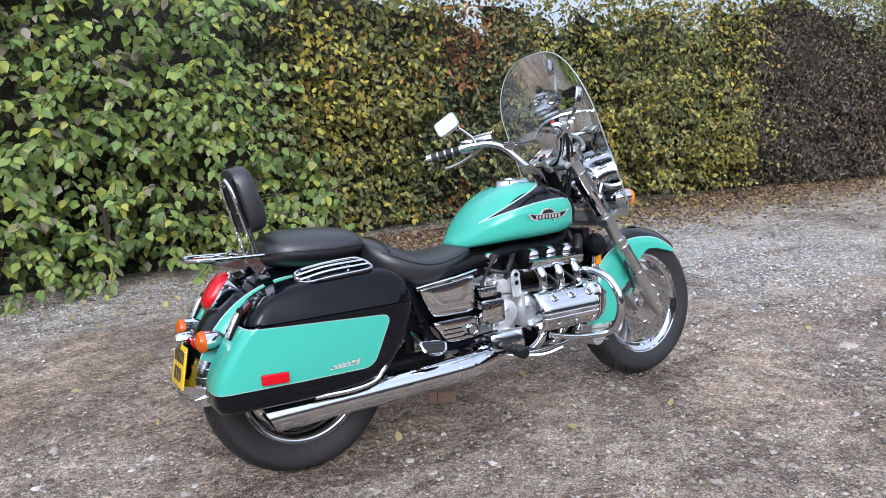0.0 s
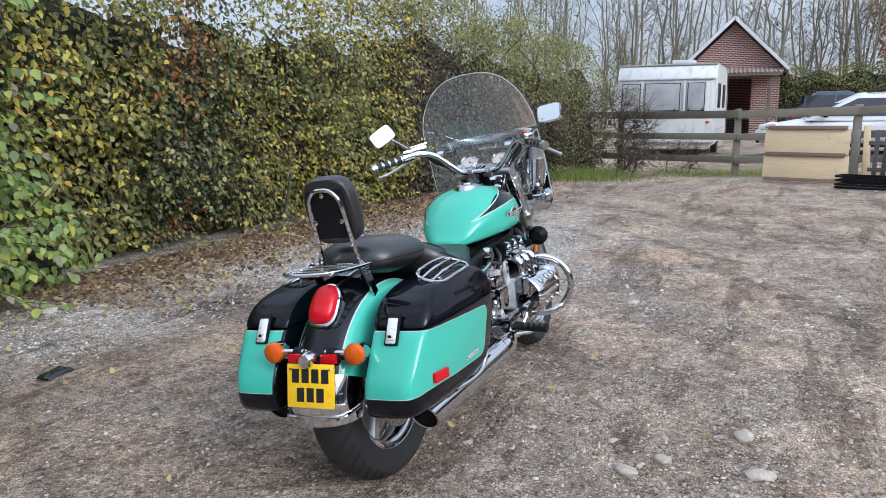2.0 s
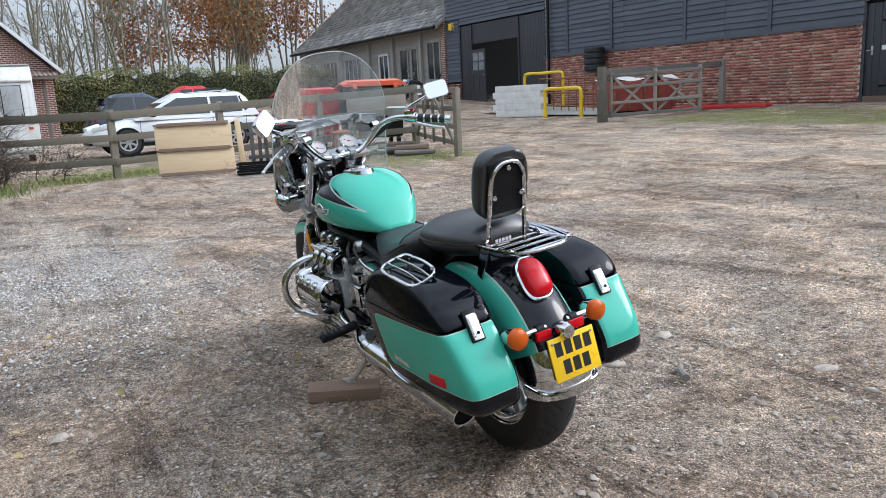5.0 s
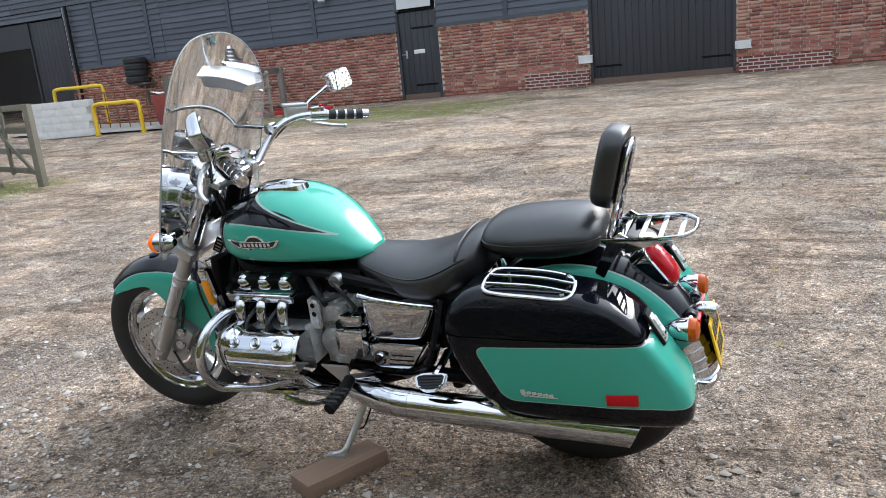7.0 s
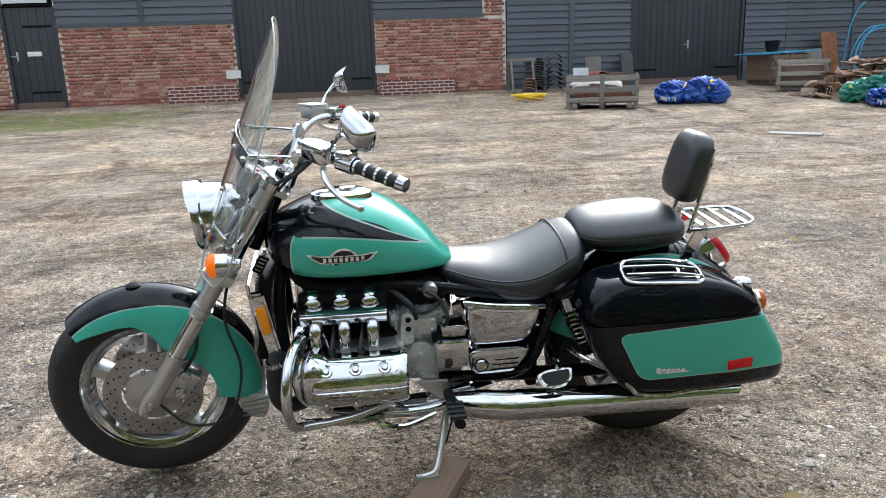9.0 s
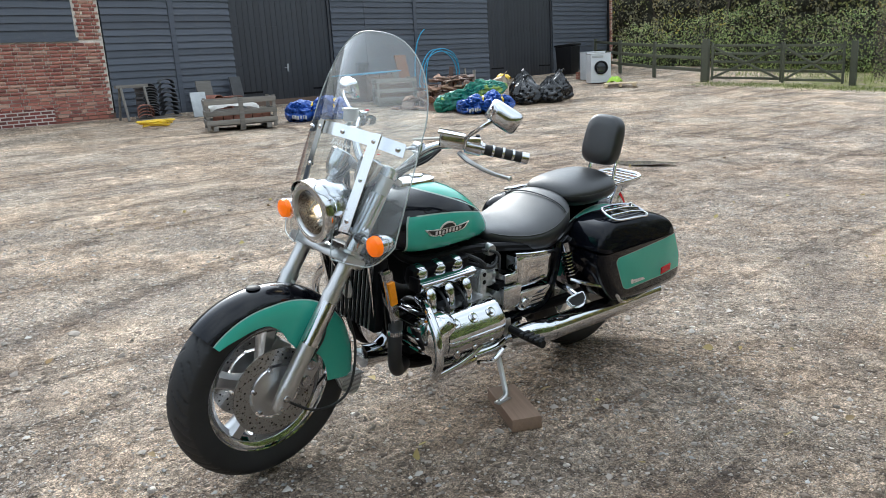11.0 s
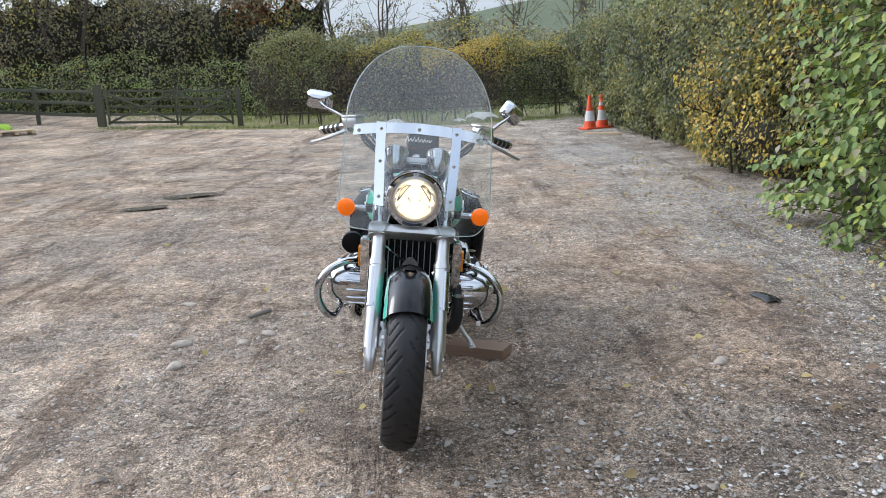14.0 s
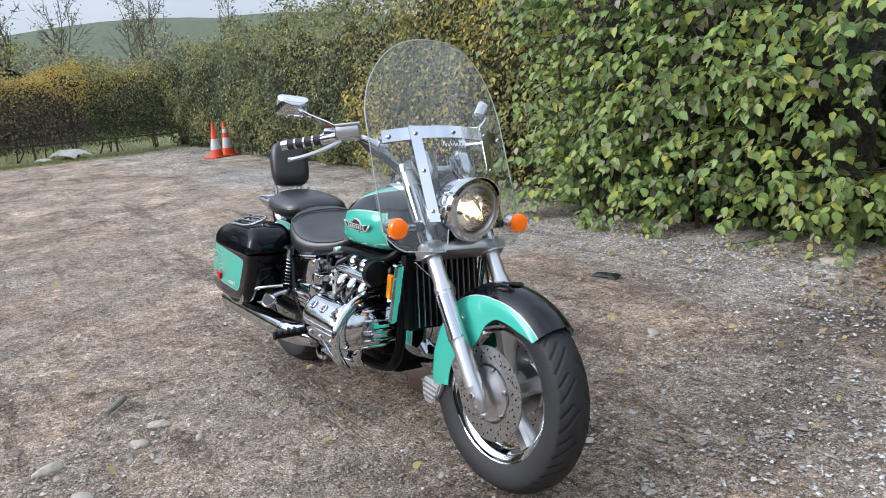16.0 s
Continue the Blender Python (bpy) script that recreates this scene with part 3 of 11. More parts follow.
def spline(points, per=6):
    """A smooth line through points (centripetal enough for short runs)."""
    pts = [Vector(p) for p in points]
    if len(pts) < 3:
        return pts
    ext = [pts[0] * 2 - pts[1]] + pts + [pts[-1] * 2 - pts[-2]]
    out = []
    for k in range(1, len(ext) - 2):
        a, b, c, d = ext[k - 1:k + 3]
        for i in range(per):
            t = i / per
            out.append(0.5 * (2 * b + (c - a) * t + (2 * a - 5 * b + 4 * c - d) * t * t + (3 * b - a - 3 * c + d) * t ** 3))
    return out + [pts[-1]]


def add_tube(bm, points, radius, n=10, per=6, smooth=True, loop=False, flat=1.0):
    """Sweeps a round (or flattened) section along a line; radius may be a function of 0..1."""
    line = spline(points + [points[0]] if loop else points, per) if smooth else [Vector(p) for p in points]
    if loop:
        line = line[:-1]
    rings, up = [], None
    for i, p in enumerate(line):
        a, b = line[i - 1 if i or loop else 0], line[(i + 1) % len(line) if loop else min(i + 1, len(line) - 1)]
        way = (b - a).normalized()
        if up is None:
            up = way.orthogonal().normalized()
        up = (up - way * up.dot(way)).normalized()
        side = way.cross(up)
        r = radius(i / max(1, len(line) - 1)) if callable(radius) else radius
        rings.append([p + (up * math.cos(2 * math.pi * k / n) + side * math.sin(2 * math.pi * k / n) * flat) * r for k in range(n)])
    add_rings(bm, rings, loop=loop)
    return bm


def tube(points, radius, **more):
    return add_tube(bmesh.new(), points, radius, **more)


def rod(a, b, radius, n=12):
    return add_tube(bmesh.new(), [a, b], radius, n=n, smooth=False)


def oval(cx, cy, cz, w, h, power=2.5, n=28, axis="x"):
    """A rounded ring of half width w and half height h, across the named axis."""
    out = []
    for k in range(n):
        a = 2 * math.pi * k / n
        c, s = math.cos(a), math.sin(a)
        u = w * math.copysign(abs(c) ** (2 / power), c)
        v = h * math.copysign(abs(s) ** (2 / power), s)
        out.append(Vector({"x": (cx, cy + u, cz + v), "y": (cx + u, cy, cz + v), "z": (cx + u, cy + v, cz)}[axis]))
    return out


def outline_prism(outline, thickness, m=None, bevel=0.0):
    """A plate: outline in x, z, thickness along y."""
    bm = bmesh.new()
    lo = [bm.verts.new((x, -thickness / 2, z)) for x, z in outline]
    hi = [bm.verts.new((x, thickness / 2, z)) for x, z in outline]
    bm.faces.new(lo)
    bm.faces.new(list(reversed(hi)))
    n = len(outline)
    for i in range(n):
        j = (i + 1) % n
        bm.faces.new((lo[i], hi[i], hi[j], lo[j]))
    if bevel:
        bmesh.ops.bevel(bm, geom=[e for e in bm.edges], offset=bevel, segments=2, affect="EDGES")
    if m is not None:
        bmesh.ops.transform(bm, matrix=m, verts=bm.verts)
    return bm


def from_arrays(name, verts, faces, material, smooth=False):
    """A mesh from numpy arrays: verts (n, 3), faces (m, k)."""
    me = bpy.data.meshes.new(name)
    k = faces.shape[1]
    me.vertices.add(len(verts))
    me.vertices.foreach_set("co", np.ascontiguousarray(verts, np.float32).ravel())
    me.loops.add(faces.size)
    me.loops.foreach_set("vertex_index", np.ascontiguousarray(faces, np.int32).ravel())
    me.polygons.add(len(faces))
    me.polygons.foreach_set("loop_start", np.arange(len(faces), dtype=np.int32) * k)
    me.polygons.foreach_set("loop_total", np.full(len(faces), k, np.int32))
    me.update(calc_edges=True)
    me.validate()
    if smooth:
        me.polygons.foreach_set("use_smooth", np.ones(len(faces), bool))
    me.materials.append(material)
    return me




def ground_z(x, y):
    """Height of the yard: level by the hedge, rising towards the barn."""
    x, y = np.asarray(x, float), np.asarray(y, float)
    s = np.log1p(np.exp(np.clip(-y - 1.0, -30, 30))) - 0.3 * np.exp(-(y / 2.0) ** 2)
    k = np.clip(-y / 15.7, 0, 1.3)
    return 0.042 * np.maximum(s, 0) * np.clip(1 - (-y - 18) / 60, 0, 1) + k * (0.045 * np.clip(x - 16, 0, 20) + 0.03 * np.clip(-x - 10, 0, 20))


def gz_at(x, y):
    return float(ground_z(x, y))

# ---- ground ----
def spread(near, far, n):
    u = np.linspace(-1, 1, n)
    k = np.arcsinh(far / near)
    return near * np.sinh(u * k)


gxs = 0.9 + spread(1.1, 900, 321)
gys = spread(1.1, 900, 321)
GX, GY = np.meshgrid(gxs, gys, indexing="ij")
GZ = ground_z(GX, GY)
bumpy = np.zeros_like(GZ)
near_mask = (np.abs(GX) < 26) & (np.abs(GY) < 20)
for i, j in zip(*np.nonzero(near_mask)):
    p = Vector((GX[i, j], GY[i, j], 0))
    bumpy[i, j] = 0.020 * noise.noise(p * 0.8) + 0.008 * noise.noise(p * 3.1) + 0.004 * noise.noise(p * 9)
fade = np.clip((np.hypot(GX - 0.8, GY) - 0.4) / 2.0, 0.25, 1)
GZ = GZ + bumpy * fade - 0.004
vid = np.arange(GX.size).reshape(GX.shape)
quads = np.stack([vid[:-1, :-1], vid[1:, :-1], vid[1:, 1:], vid[:-1, 1:]], -1).reshape(-1, 4)
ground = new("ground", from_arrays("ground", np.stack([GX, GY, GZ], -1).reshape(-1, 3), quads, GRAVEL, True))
tagged(ground, "grey-brown gravel and packed dirt yard with damp patches", "ground", kind="structure")

# ---- the motorcycle ----
# Its own frame: x ahead, y to its left, z up, origin where the rear tyre meets the ground.
BIKE = Matrix.Translation((0, -0.011, 0)) @ pose(0, 0, 0, -6.7, 0, -1.2)
bike = empty("motorcycle", BIKE, "teal and black touring cruiser motorcycle leaning on its side stand", "motorcycle")
AXLE, RAKE = Vector((1.612, 0, 0.33)), Vector((-0.537, 0, 0.844))
HEAD = Vector((1.146, 0, 1.0))
STEER = Matrix.Translation(HEAD) @ Matrix.Rotation(radians(3.0), 4, RAKE) @ Matrix.Translation(-HEAD)


def bp(name, bm, material, parent=None, label="", steer=False, angle=35):
    """A part of the motorcycle, or of one of its parts."""
    return part(name, bm, material, parent or bike, label, STEER if steer and parent is None else None, angle)


def fork_at(d, y=0.0):
    """A point d metres up the fork from the axle."""
    return AXLE + RAKE * d + Vector((0, y, 0))


def merged(*bms):
    """Several bmeshes in one."""
    out = bmesh.new()
    for b in bms:
        me = bpy.data.meshes.new("joined")
        b.to_mesh(me)
        b.free()
        out.from_mesh(me)
        bpy.data.meshes.remove(me)
    return out


def tyre_mesh(name, r_out, r_in, half, centre):
    """A road tyre with curved tread grooves cut into it."""
    n, prof = 520, 41
    s = np.linspace(-1, 1, prof)
    th = np.linspace(0, 2 * np.pi, n, endpoint=False)
    T, S = np.meshgrid(th, s, indexing="ij")
    a = np.abs(S)
    crown = r_out - 0.030 * np.clip(a / 0.72, 0, 1) ** 2.2
    wall = np.clip((a - 0.72) / 0.28, 0, 1)
    R = crown * (1 - wall) + wall * r_in
    R = np.where(a > 0.72, (r_out - 0.030) + (r_in - r_out + 0.030) * wall ** 1.1, R)
    Y = np.sign(S) * half * np.where(a < 0.72, (a / 0.72) ** 0.93 * 0.97, 0.97 + 0.06 * np.sin(wall * np.pi) - 0.16 * wall ** 2)
    side = np.where(S > 0, 0.5, 0.0)
    ph = (T * 22 / (2 * np.pi) + side + 1.35 * a ** 1.15) % 1.0
    cut = (np.abs(ph - 0.5) < 0.036) & (a > 0.10) & (a < 0.67)
    ph2 = (T * 22 / (2 * np.pi) + side + 0.5 + 1.25 * a) % 1.0
    cut |= (np.abs(ph2 - 0.5) < 0.032) & (a > 0.34) & (a < 0.70)
    R = R - 0.0065 * cut
    verts = np.stack([R * np.cos(T), Y, R * np.sin(T)], -1) + np.array(centre)
    idx = np.arange(n * prof).reshape(n, prof)
    nxt = np.roll(idx, -1, 0)
    faces = np.stack([idx[:, :-1], nxt[:, :-1], nxt[:, 1:], idx[:, 1:]], -1).reshape(-1, 4)
    me = from_arrays(name, verts.reshape(-1, 3), faces, RUBBER, True)
    return me


def wheel(name, axle, r_out, r_rim, half, steer, label):
    """Cast wheel with five broad spokes; tyre, discs and hub under it."""
    at = Matrix.Translation(axle)
    w = half * 0.78
    half_rim = [(r_rim + 0.012, w - 0.010), (r_rim + 0.014, w - 0.003), (r_rim + 0.010, w), (r_rim + 0.006, w - 0.002), (r_rim + 0.003, w - 0.008), (r_rim - 0.012, w - 0.014), (r_rim - 0.017, w - 0.018), (r_rim - 0.024, w - 0.034), (r_rim - 0.030, 0.012)]
    rim = lathe([(a, -b) for a, b in half_rim] + half_rim[::-1], at, n=72)
    ob = bp(name, rim, CHROME, None, label, steer)
    ob_t = new("tyre", tyre_mesh("tyre", r_out, r_rim + 0.010, half, axle))
    ob_t.parent = ob
    tagged(ob_t, "worn black road tyre with curved grooves")
    hub = lathe([(0.0, -0.075), (0.03, -0.075), (0.036, -0.05), (0.058, -0.04), (0.062, 0.04), (0.036, 0.05), (0.03, 0.075), (0.0, 0.075)], at, n=28)
    bp("hub", hub, ALLOY, ob)
    for k in range(5):
        a0 = radians(90 + 72 * k)
        ax, az = math.cos(a0), math.sin(a0)
        bx, bz = math.cos(a0 + 0.10), math.sin(a0 + 0.10)
        b = bmesh.new()
        rings = []
        for t in (0, 0.2, 0.5, 0.8, 1.0):
            r = 0.050 + (r_rim - 0.020 - 0.050) * t
            cx, cz = ax + (bx - ax) * t, az + (bz - az) * t
            ln = math.hypot(cx, cz)
            tang = Vector((-cz / ln, 0, cx / ln))
            c0 = Vector(axle) + Vector((cx / ln * r, 0, cz / ln * r))
            hw, hy = 0.030 - 0.022 * t + 0.020 * t * t, 0.026 - 0.004 * t + 0.012 * t * t
            rings.append([c0 + tang * u * hw + Vector((0, v * hy, 0)) for u, v in ((-1, -0.5), (-0.6, -1), (0.6, -1), (1, -0.5), (1, 0.5), (0.6, 1), (-0.6, 1), (-1, 0.5))])
        add_rings(b, rings)
        bp("spoke", b, STEEL, ob)
    return ob


def brake_disc(axle, y, r, parent):
    at = Matrix.Translation(Vector(axle) + Vector((0, y, 0)))
    s = 1 if y > 0 else -1
    d = lathe([(r - 0.055, -0.0025), (r, -0.0025), (r, 0.0025), (r - 0.055, 0.0025), (r - 0.055, -0.0025)], at, n=56)
    disc = bp("brake_disc", d, DISC, parent, "drilled steel brake disc")
    bp("disc_carrier", lathe([(0.0, s * 0.008), (0.045, s * 0.010), (0.06, s * 0.004), (0.086, s * 0.004), (0.086, -s * 0.003), (0.0, -s * 0.003)], at, n=36), STEEL, parent)
    holes = bmesh.new()
    for k in range(45):
        a = 2 * math.pi * k / 45
        rr = r - 0.012 - 0.012 * (k % 3)
        add_tube(holes, [Vector(axle) + Vector((rr * math.cos(a), y - 0.0034, rr * math.sin(a))), Vector(axle) + Vector((rr * math.cos(a), y + 0.0034, rr * math.sin(a)))], 0.0036, n=6, smooth=False)
    tagged(bp("drilling", holes, BLACK_PLASTIC, parent), kind="stuff")
    for k in range(6):
        a = 2 * math.pi * k / 6 + 0.3
        c = Vector(axle) + Vector((0.083 * math.cos(a), y, 0.083 * math.sin(a)))
        bp("bolt", lathe([(0, s * 0.012), (0.007, s * 0.012), (0.008, s * 0.004), (0.008, 0)], Matrix.Translation(c), n=10), CHROME, parent)


REAR = Vector((0, 0, 0.326))
rear_wheel = wheel("rear_wheel", REAR, 0.328, 0.212, 0.078, False, "chromed rear wheel with a wide tyre")
front_wheel = wheel("front_wheel", AXLE, 0.323, 0.213, 0.064, True, "chromed front wheel with twin drilled discs")
for y in (0.073, -0.073):
    brake_disc(AXLE, y, 0.150, front_wheel)
brake_disc(REAR, -0.085, 0.145, rear_wheel)

# fork, yokes, calipers
for s in (1, -1):
    y = 0.122 * s
    leg = bp("fork_leg", rod(fork_at(0.30, y), fork_at(0.80, y), 0.0262, 20), STEEL, None, "satin alloy fork leg with a chrome top", True)
    low = merged(rod(fork_at(0.03, y), fork_at(0.36, y), 0.0285, 20), rod(fork_at(0.345, y), fork_at(0.365, y), 0.0315, 20))
    bp("slider", low, STEEL, leg)
    shield = merged(rod(fork_at(0.19, y + s * 0.006), fork_at(0.335, y + s * 0.006), 0.0275, 20), rod(fork_at(0.185, y + s * 0.006), fork_at(0.194, y + s * 0.006), 0.0295, 20))
    bp("slider_cover", shield, CHROME, leg, "chrome slider cover")
    foot = bmesh.new()
    rings = []
    for d, w, t in ((0.06, 0.029, 0.027), (0.0, 0.029, 0.022), (-0.04, 0.024, 0.018), (-0.052, 0.014, 0.013)):
        c = fork_at(d, y)
        fw = Vector((0.844, 0, 0.537))
        rings.append([c + fw * w * math.cos(a) + Vector((0, t * math.sin(a), 0)) for a in np.linspace(0, 2 * np.pi, 16, endpoint=False)])
    add_rings(foot, rings)
    bp("axle_clamp", foot, STEEL, leg)
    bp("axle_bolt", lathe([(0, s * 0.024), (0.012, s * 0.024), (0.014, s * 0.018), (0.014, 0)], Matrix.Translation(fork_at(0.0, y)), n=14), CHROME, leg)
    bp("pinch_bolt", lathe([(0, s * 0.022), (0.007, s * 0.022), (0.007, 0)], Matrix.Translation(fork_at(-0.035, y)), n=8), CHROME, leg)
    bp("top_cap", merged(rod(fork_at(0.78, y), fork_at(0.806, y), 0.031, 16), rod(fork_at(0.804, y), fork_at(0.814, y), 0.018, 6)), CHROME, leg)
    bp("dust_seal", rod(fork_at(0.366, y), fork_at(0.372, y), 0.0290, 20), STEEL, leg)
    bp("upper_cover", rod(fork_at(0.515, y), fork_at(0.72, y), 0.0315, 20), CHROME, leg)
    cal = box((1.515, s * 0.088, 0.375), (0.075, 0.05, 0.10), pose(0, 0, 0, 0, -38, 0), 0.012)
    caliper = bp("brake_caliper", cal, STEEL, None, "grey cast brake caliper", True)
    for dz in (-0.026, 0.026):
        bp("piston_cover", lathe([(0, s * 0.012), (0.017, s * 0.012), (0.02, s * 0.006), (0.02, -s * 0.01)], Matrix.Translation((1.512 - dz * 0.4, s * 0.112, 0.378 + dz)), n=16), CHROME, caliper)
    bp("caliper_bracket", tube([fork_at(0.10, y * 0.95), (1.55, s * 0.10, 0.42), (1.515, s * 0.095, 0.40)], 0.012, n=8), ALLOY, caliper)
    bp("brake_hose", tube([(1.50, s * 0.11, 0.42), (1.455, s * 0.125, 0.50), (1.43, s * 0.12, 0.62), (1.37, s * 0.11, 0.70), (1.30, s * 0.09, 0.80), (1.24, s * 0.08, 0.90)], 0.0055, n=8), HOSE, None, "black rubber brake hose", True)
bp("speedometer_cable", tube([(1.60, 0.085, 0.30), (1.50, 0.14, 0.245), (1.38, 0.15, 0.27), (1.33, 0.13, 0.42), (1.36, 0.12, 0.60), (1.31, 0.10, 0.80)], 0.0045, n=8), HOSE, None, "", True)
yoke = bmesh.new()
add_box(yoke, fork_at(0.488) + Vector((0.004, 0, 0)), (0.085, 0.330, 0.034), pose(0, 0, 0, 0, -32.5, 0), 0.010)
low_yoke = bp("lower_yoke", yoke, STEEL, None, "polished alloy fork yoke", True)
for s in (1, -1):
    bp("yoke_clamp", rod(fork_at(0.464, 0.122 * s), fork_at(0.512, 0.122 * s), 0.042, 20), STEEL, low_yoke)
top = merged(box(fork_at(0.775) + Vector((-0.02, 0, 0)), (0.085, 0.28, 0.024), pose(0, 0, 0, 0, -32.5, 0), 0.010))
top_yoke = bp("upper_yoke", top, STEEL, None, "polished alloy top yoke", True)
bp("stem_nut", rod(HEAD + RAKE * -0.01, HEAD + RAKE * 0.018, 0.017, 6), CHROME, top_yoke)
bp("steering_stem", rod(fork_at(0.56) + Vector((-0.045, 0, -0.03)), HEAD, 0.026, 14), BLACK_SATIN, None, "", True)

# front mudguard: an arch with side skirts, black crown and teal sides
def guard_mesh(axle, r, half, a0, a1, skirt, n=44, thick=0.003):
    rings = []
    for i in range(n + 1):
        t = i / n
        a = radians(a0 + (a1 - a0) * t)
        d = skirt(t)
        sect = []
        for u, v in ((0, 0), (0.35, 0.006), (0.62, 0.018), (0.82, 0.035), (0.95, 0.058), (1.0, 0.058 + d * 0.5), (1.0, 0.058 + d)):
            sect.append((u * half, r - v))
        line = [(-y, q) for y, q in reversed(sect[1:])] + sect
        inner = [(y * 0.965, q - thick if abs(y) < half * 0.9 else q) for y, q in reversed(line)]
        rings.append([Vector(axle) + Vector((q * math.cos(a), y, q * math.sin(a))) for y, q in line + inner])
    bm = bmesh.new()
    add_rings(bm, rings)
    return bm


def front_skirt(t):
    return float(np.interp(t, [0, 0.10, 0.26, 0.34, 0.42, 0.52, 0.64, 0.78, 0.9, 1], [0.006, 0.028, 0.042, 0.072, 0.115, 0.135, 0.120, 0.100, 0.092, 0.085]))


def front_teal(x, y, z):
    dx, dz = x - AXLE.x, z - AXLE.z
    r = (dx * dx + dz * dz).pow(0.5)
    return (r - (dx * -1).max(0) * 0.10).lt(0.299) * y.abs().gt(0.04)


def front_line(x, y, z):
    dx, dz = x - AXLE.x, z - AXLE.z
    r = (dx * dx + dz * dz).pow(0.5)
    return (r - (dx * -1).max(0) * 0.10 - 0.299).abs().lt(0.0018)


FRONT_PAINT = paint("front_mudguard_paint", front_teal, front_line)
front_guard = bp("front_mudguard", guard_mesh(AXLE, 0.344, 0.083, 48, 189, front_skirt), FRONT_PAINT, None, "black mudguard with teal side panels", True, 50)
for s in (1, -1):
    bp("guard_stay", tube([fork_at(0.34, s * 0.105), fork_at(0.30, s * 0.095) + Vector((-0.03, 0, 0.02))], 0.012, n=8), STEEL, front_guard)
flap = [(1.372, 0.290), (1.352, 0.240), (1.318, 0.205), (1.285, 0.200), (1.268, 0.225), (1.262, 0.262), (1.268, 0.290)]
bp("guard_flap", outline_prism(flap, 0.165, None, 0.006), CAST, front_guard, "ribbed grey lower fairing behind the wheel")
for s in (1, -1):
    for k in range(4):
        bp("flap_rib", box((1.316 - 0.004 * k, s * 0.083, 0.222 + 0.017 * k), (0.070 + 0.006 * k, 0.006, 0.006), pose(0, 0, 0, 0, 6, 0), 0.002), ALLOY, front_guard)
bp("guard_emblem", lathe([(0, 0.004), (0.02, 0.003), (0.024, 0)], Matrix.Translation(AXLE + Vector((0.02, 0, 0.344))) @ pose(0, 0, 0, 90, 0, 0), n=20), BLACK_SATIN, front_guard)

# headlight
LAMP_BOWL = Mat("faceted_lamp_bowl", (0.90, 0.88, 0.84), 0.16, 1.0)
LAMP_BOWL.bump(Val(LAMP_BOWL.t, LAMP_BOWL.voronoi(42)), 0.22, 0.01)
LAMP_BOWL = LAMP_BOWL.m
HL = Matrix.Translation((1.360, 0, 0.884)) @ Matrix.Rotation(radians(-90), 4, "Z") @ Matrix.Rotation(radians(-4), 4, "X")
shell = bp("headlight", lathe([(0.0, -0.115), (0.03, -0.112), (0.062, -0.095), (0.086, -0.06), (0.098, -0.01), (0.100, 0.03)], HL, n=40), CHROME, None, "round chrome headlight, switched on", True)
bp("rim", lathe([(0.100, 0.026), (0.107, 0.032), (0.108, 0.046), (0.102, 0.056), (0.090, 0.058), (0.086, 0.050)], HL, n=40), CHROME, shell)
bp("inner_ring", lathe([(0.090, 0.0575), (0.080, 0.060), (0.074, 0.050)], HL, n=40), STEEL, shell)
bp("reflector", lathe([(0.0, -0.03), (0.03, -0.024), (0.055, 0.005), (0.078, 0.048)], HL, n=40), LAMP_BOWL, shell)
lens = bp("lens", lathe([(0.0, 0.068), (0.04, 0.065), (0.065, 0.059), (0.077, 0.050)], HL, n=40), LENS_GLASS, shell, "clear lens")
bulb = bp("bulb", lathe([(0.0, 0.035), (0.014, 0.030), (0.020, 0.012), (0.014, -0.03), (0.0, -0.04)], HL, n=16), BULB, shell, "glowing filament bulb")
visor = bmesh.new()
vr = []
for i in range(15):
    a = radians(25 + 130 * i / 14)
    ext = 0.016 * math.sin(math.pi * i / 14) ** 0.7
    vr.append([HL @ Vector((r * math.cos(a), yy, r * math.sin(a))) for r, yy in ((0.109, 0.030), (0.111, 0.056 + ext), (0.108, 0.056 + ext), (0.106, 0.032))])
add_rings(visor, vr)
bp("visor", visor, CHROME, shell)
for s in (1, -1):
    bp("lamp_bracket", tube([fork_at(0.60, s * 0.10), (1.33, s * 0.105, 0.83), (1.37, s * 0.102, 0.895)], 0.012, n=8), CHROME, shell)

# indicators
def indicator(name, at, out, ahead, steer, label):
    """Chrome bullet with an amber lens facing ahead (+1) or back (-1), on a stalk from the middle."""
    m = Matrix.Translation(at) @ Matrix.Rotation(radians(-90 * ahead), 4, "Z")
    ob = bp(name, lathe([(0.0, -0.062), (0.012, -0.060), (0.024, -0.046), (0.031, -0.022), (0.0335, 0.004)], m, n=24), CHROME, None, label, steer)
    bp("lens", lathe([(0.0335, 0.003), (0.0345, 0.010), (0.031, 0.022), (0.018, 0.030), (0.0, 0.032)], m, n=24), AMBER_LIT if ahead > 0 else AMBER_LENS, ob, "amber lens")
    bp("stalk", rod(Vector(at) + Vector((0, -out * 0.025, 0)), Vector(at) + Vector((0, -out * 0.11, 0)), 0.011, 12), CHROME, ob)
    bp("stalk_collar", rod(Vector(at) + Vector((0, -out * 0.075, 0)), Vector(at) + Vector((0, -out * 0.10, 0)), 0.016, 12), BLACK_PLASTIC, ob)
    return ob


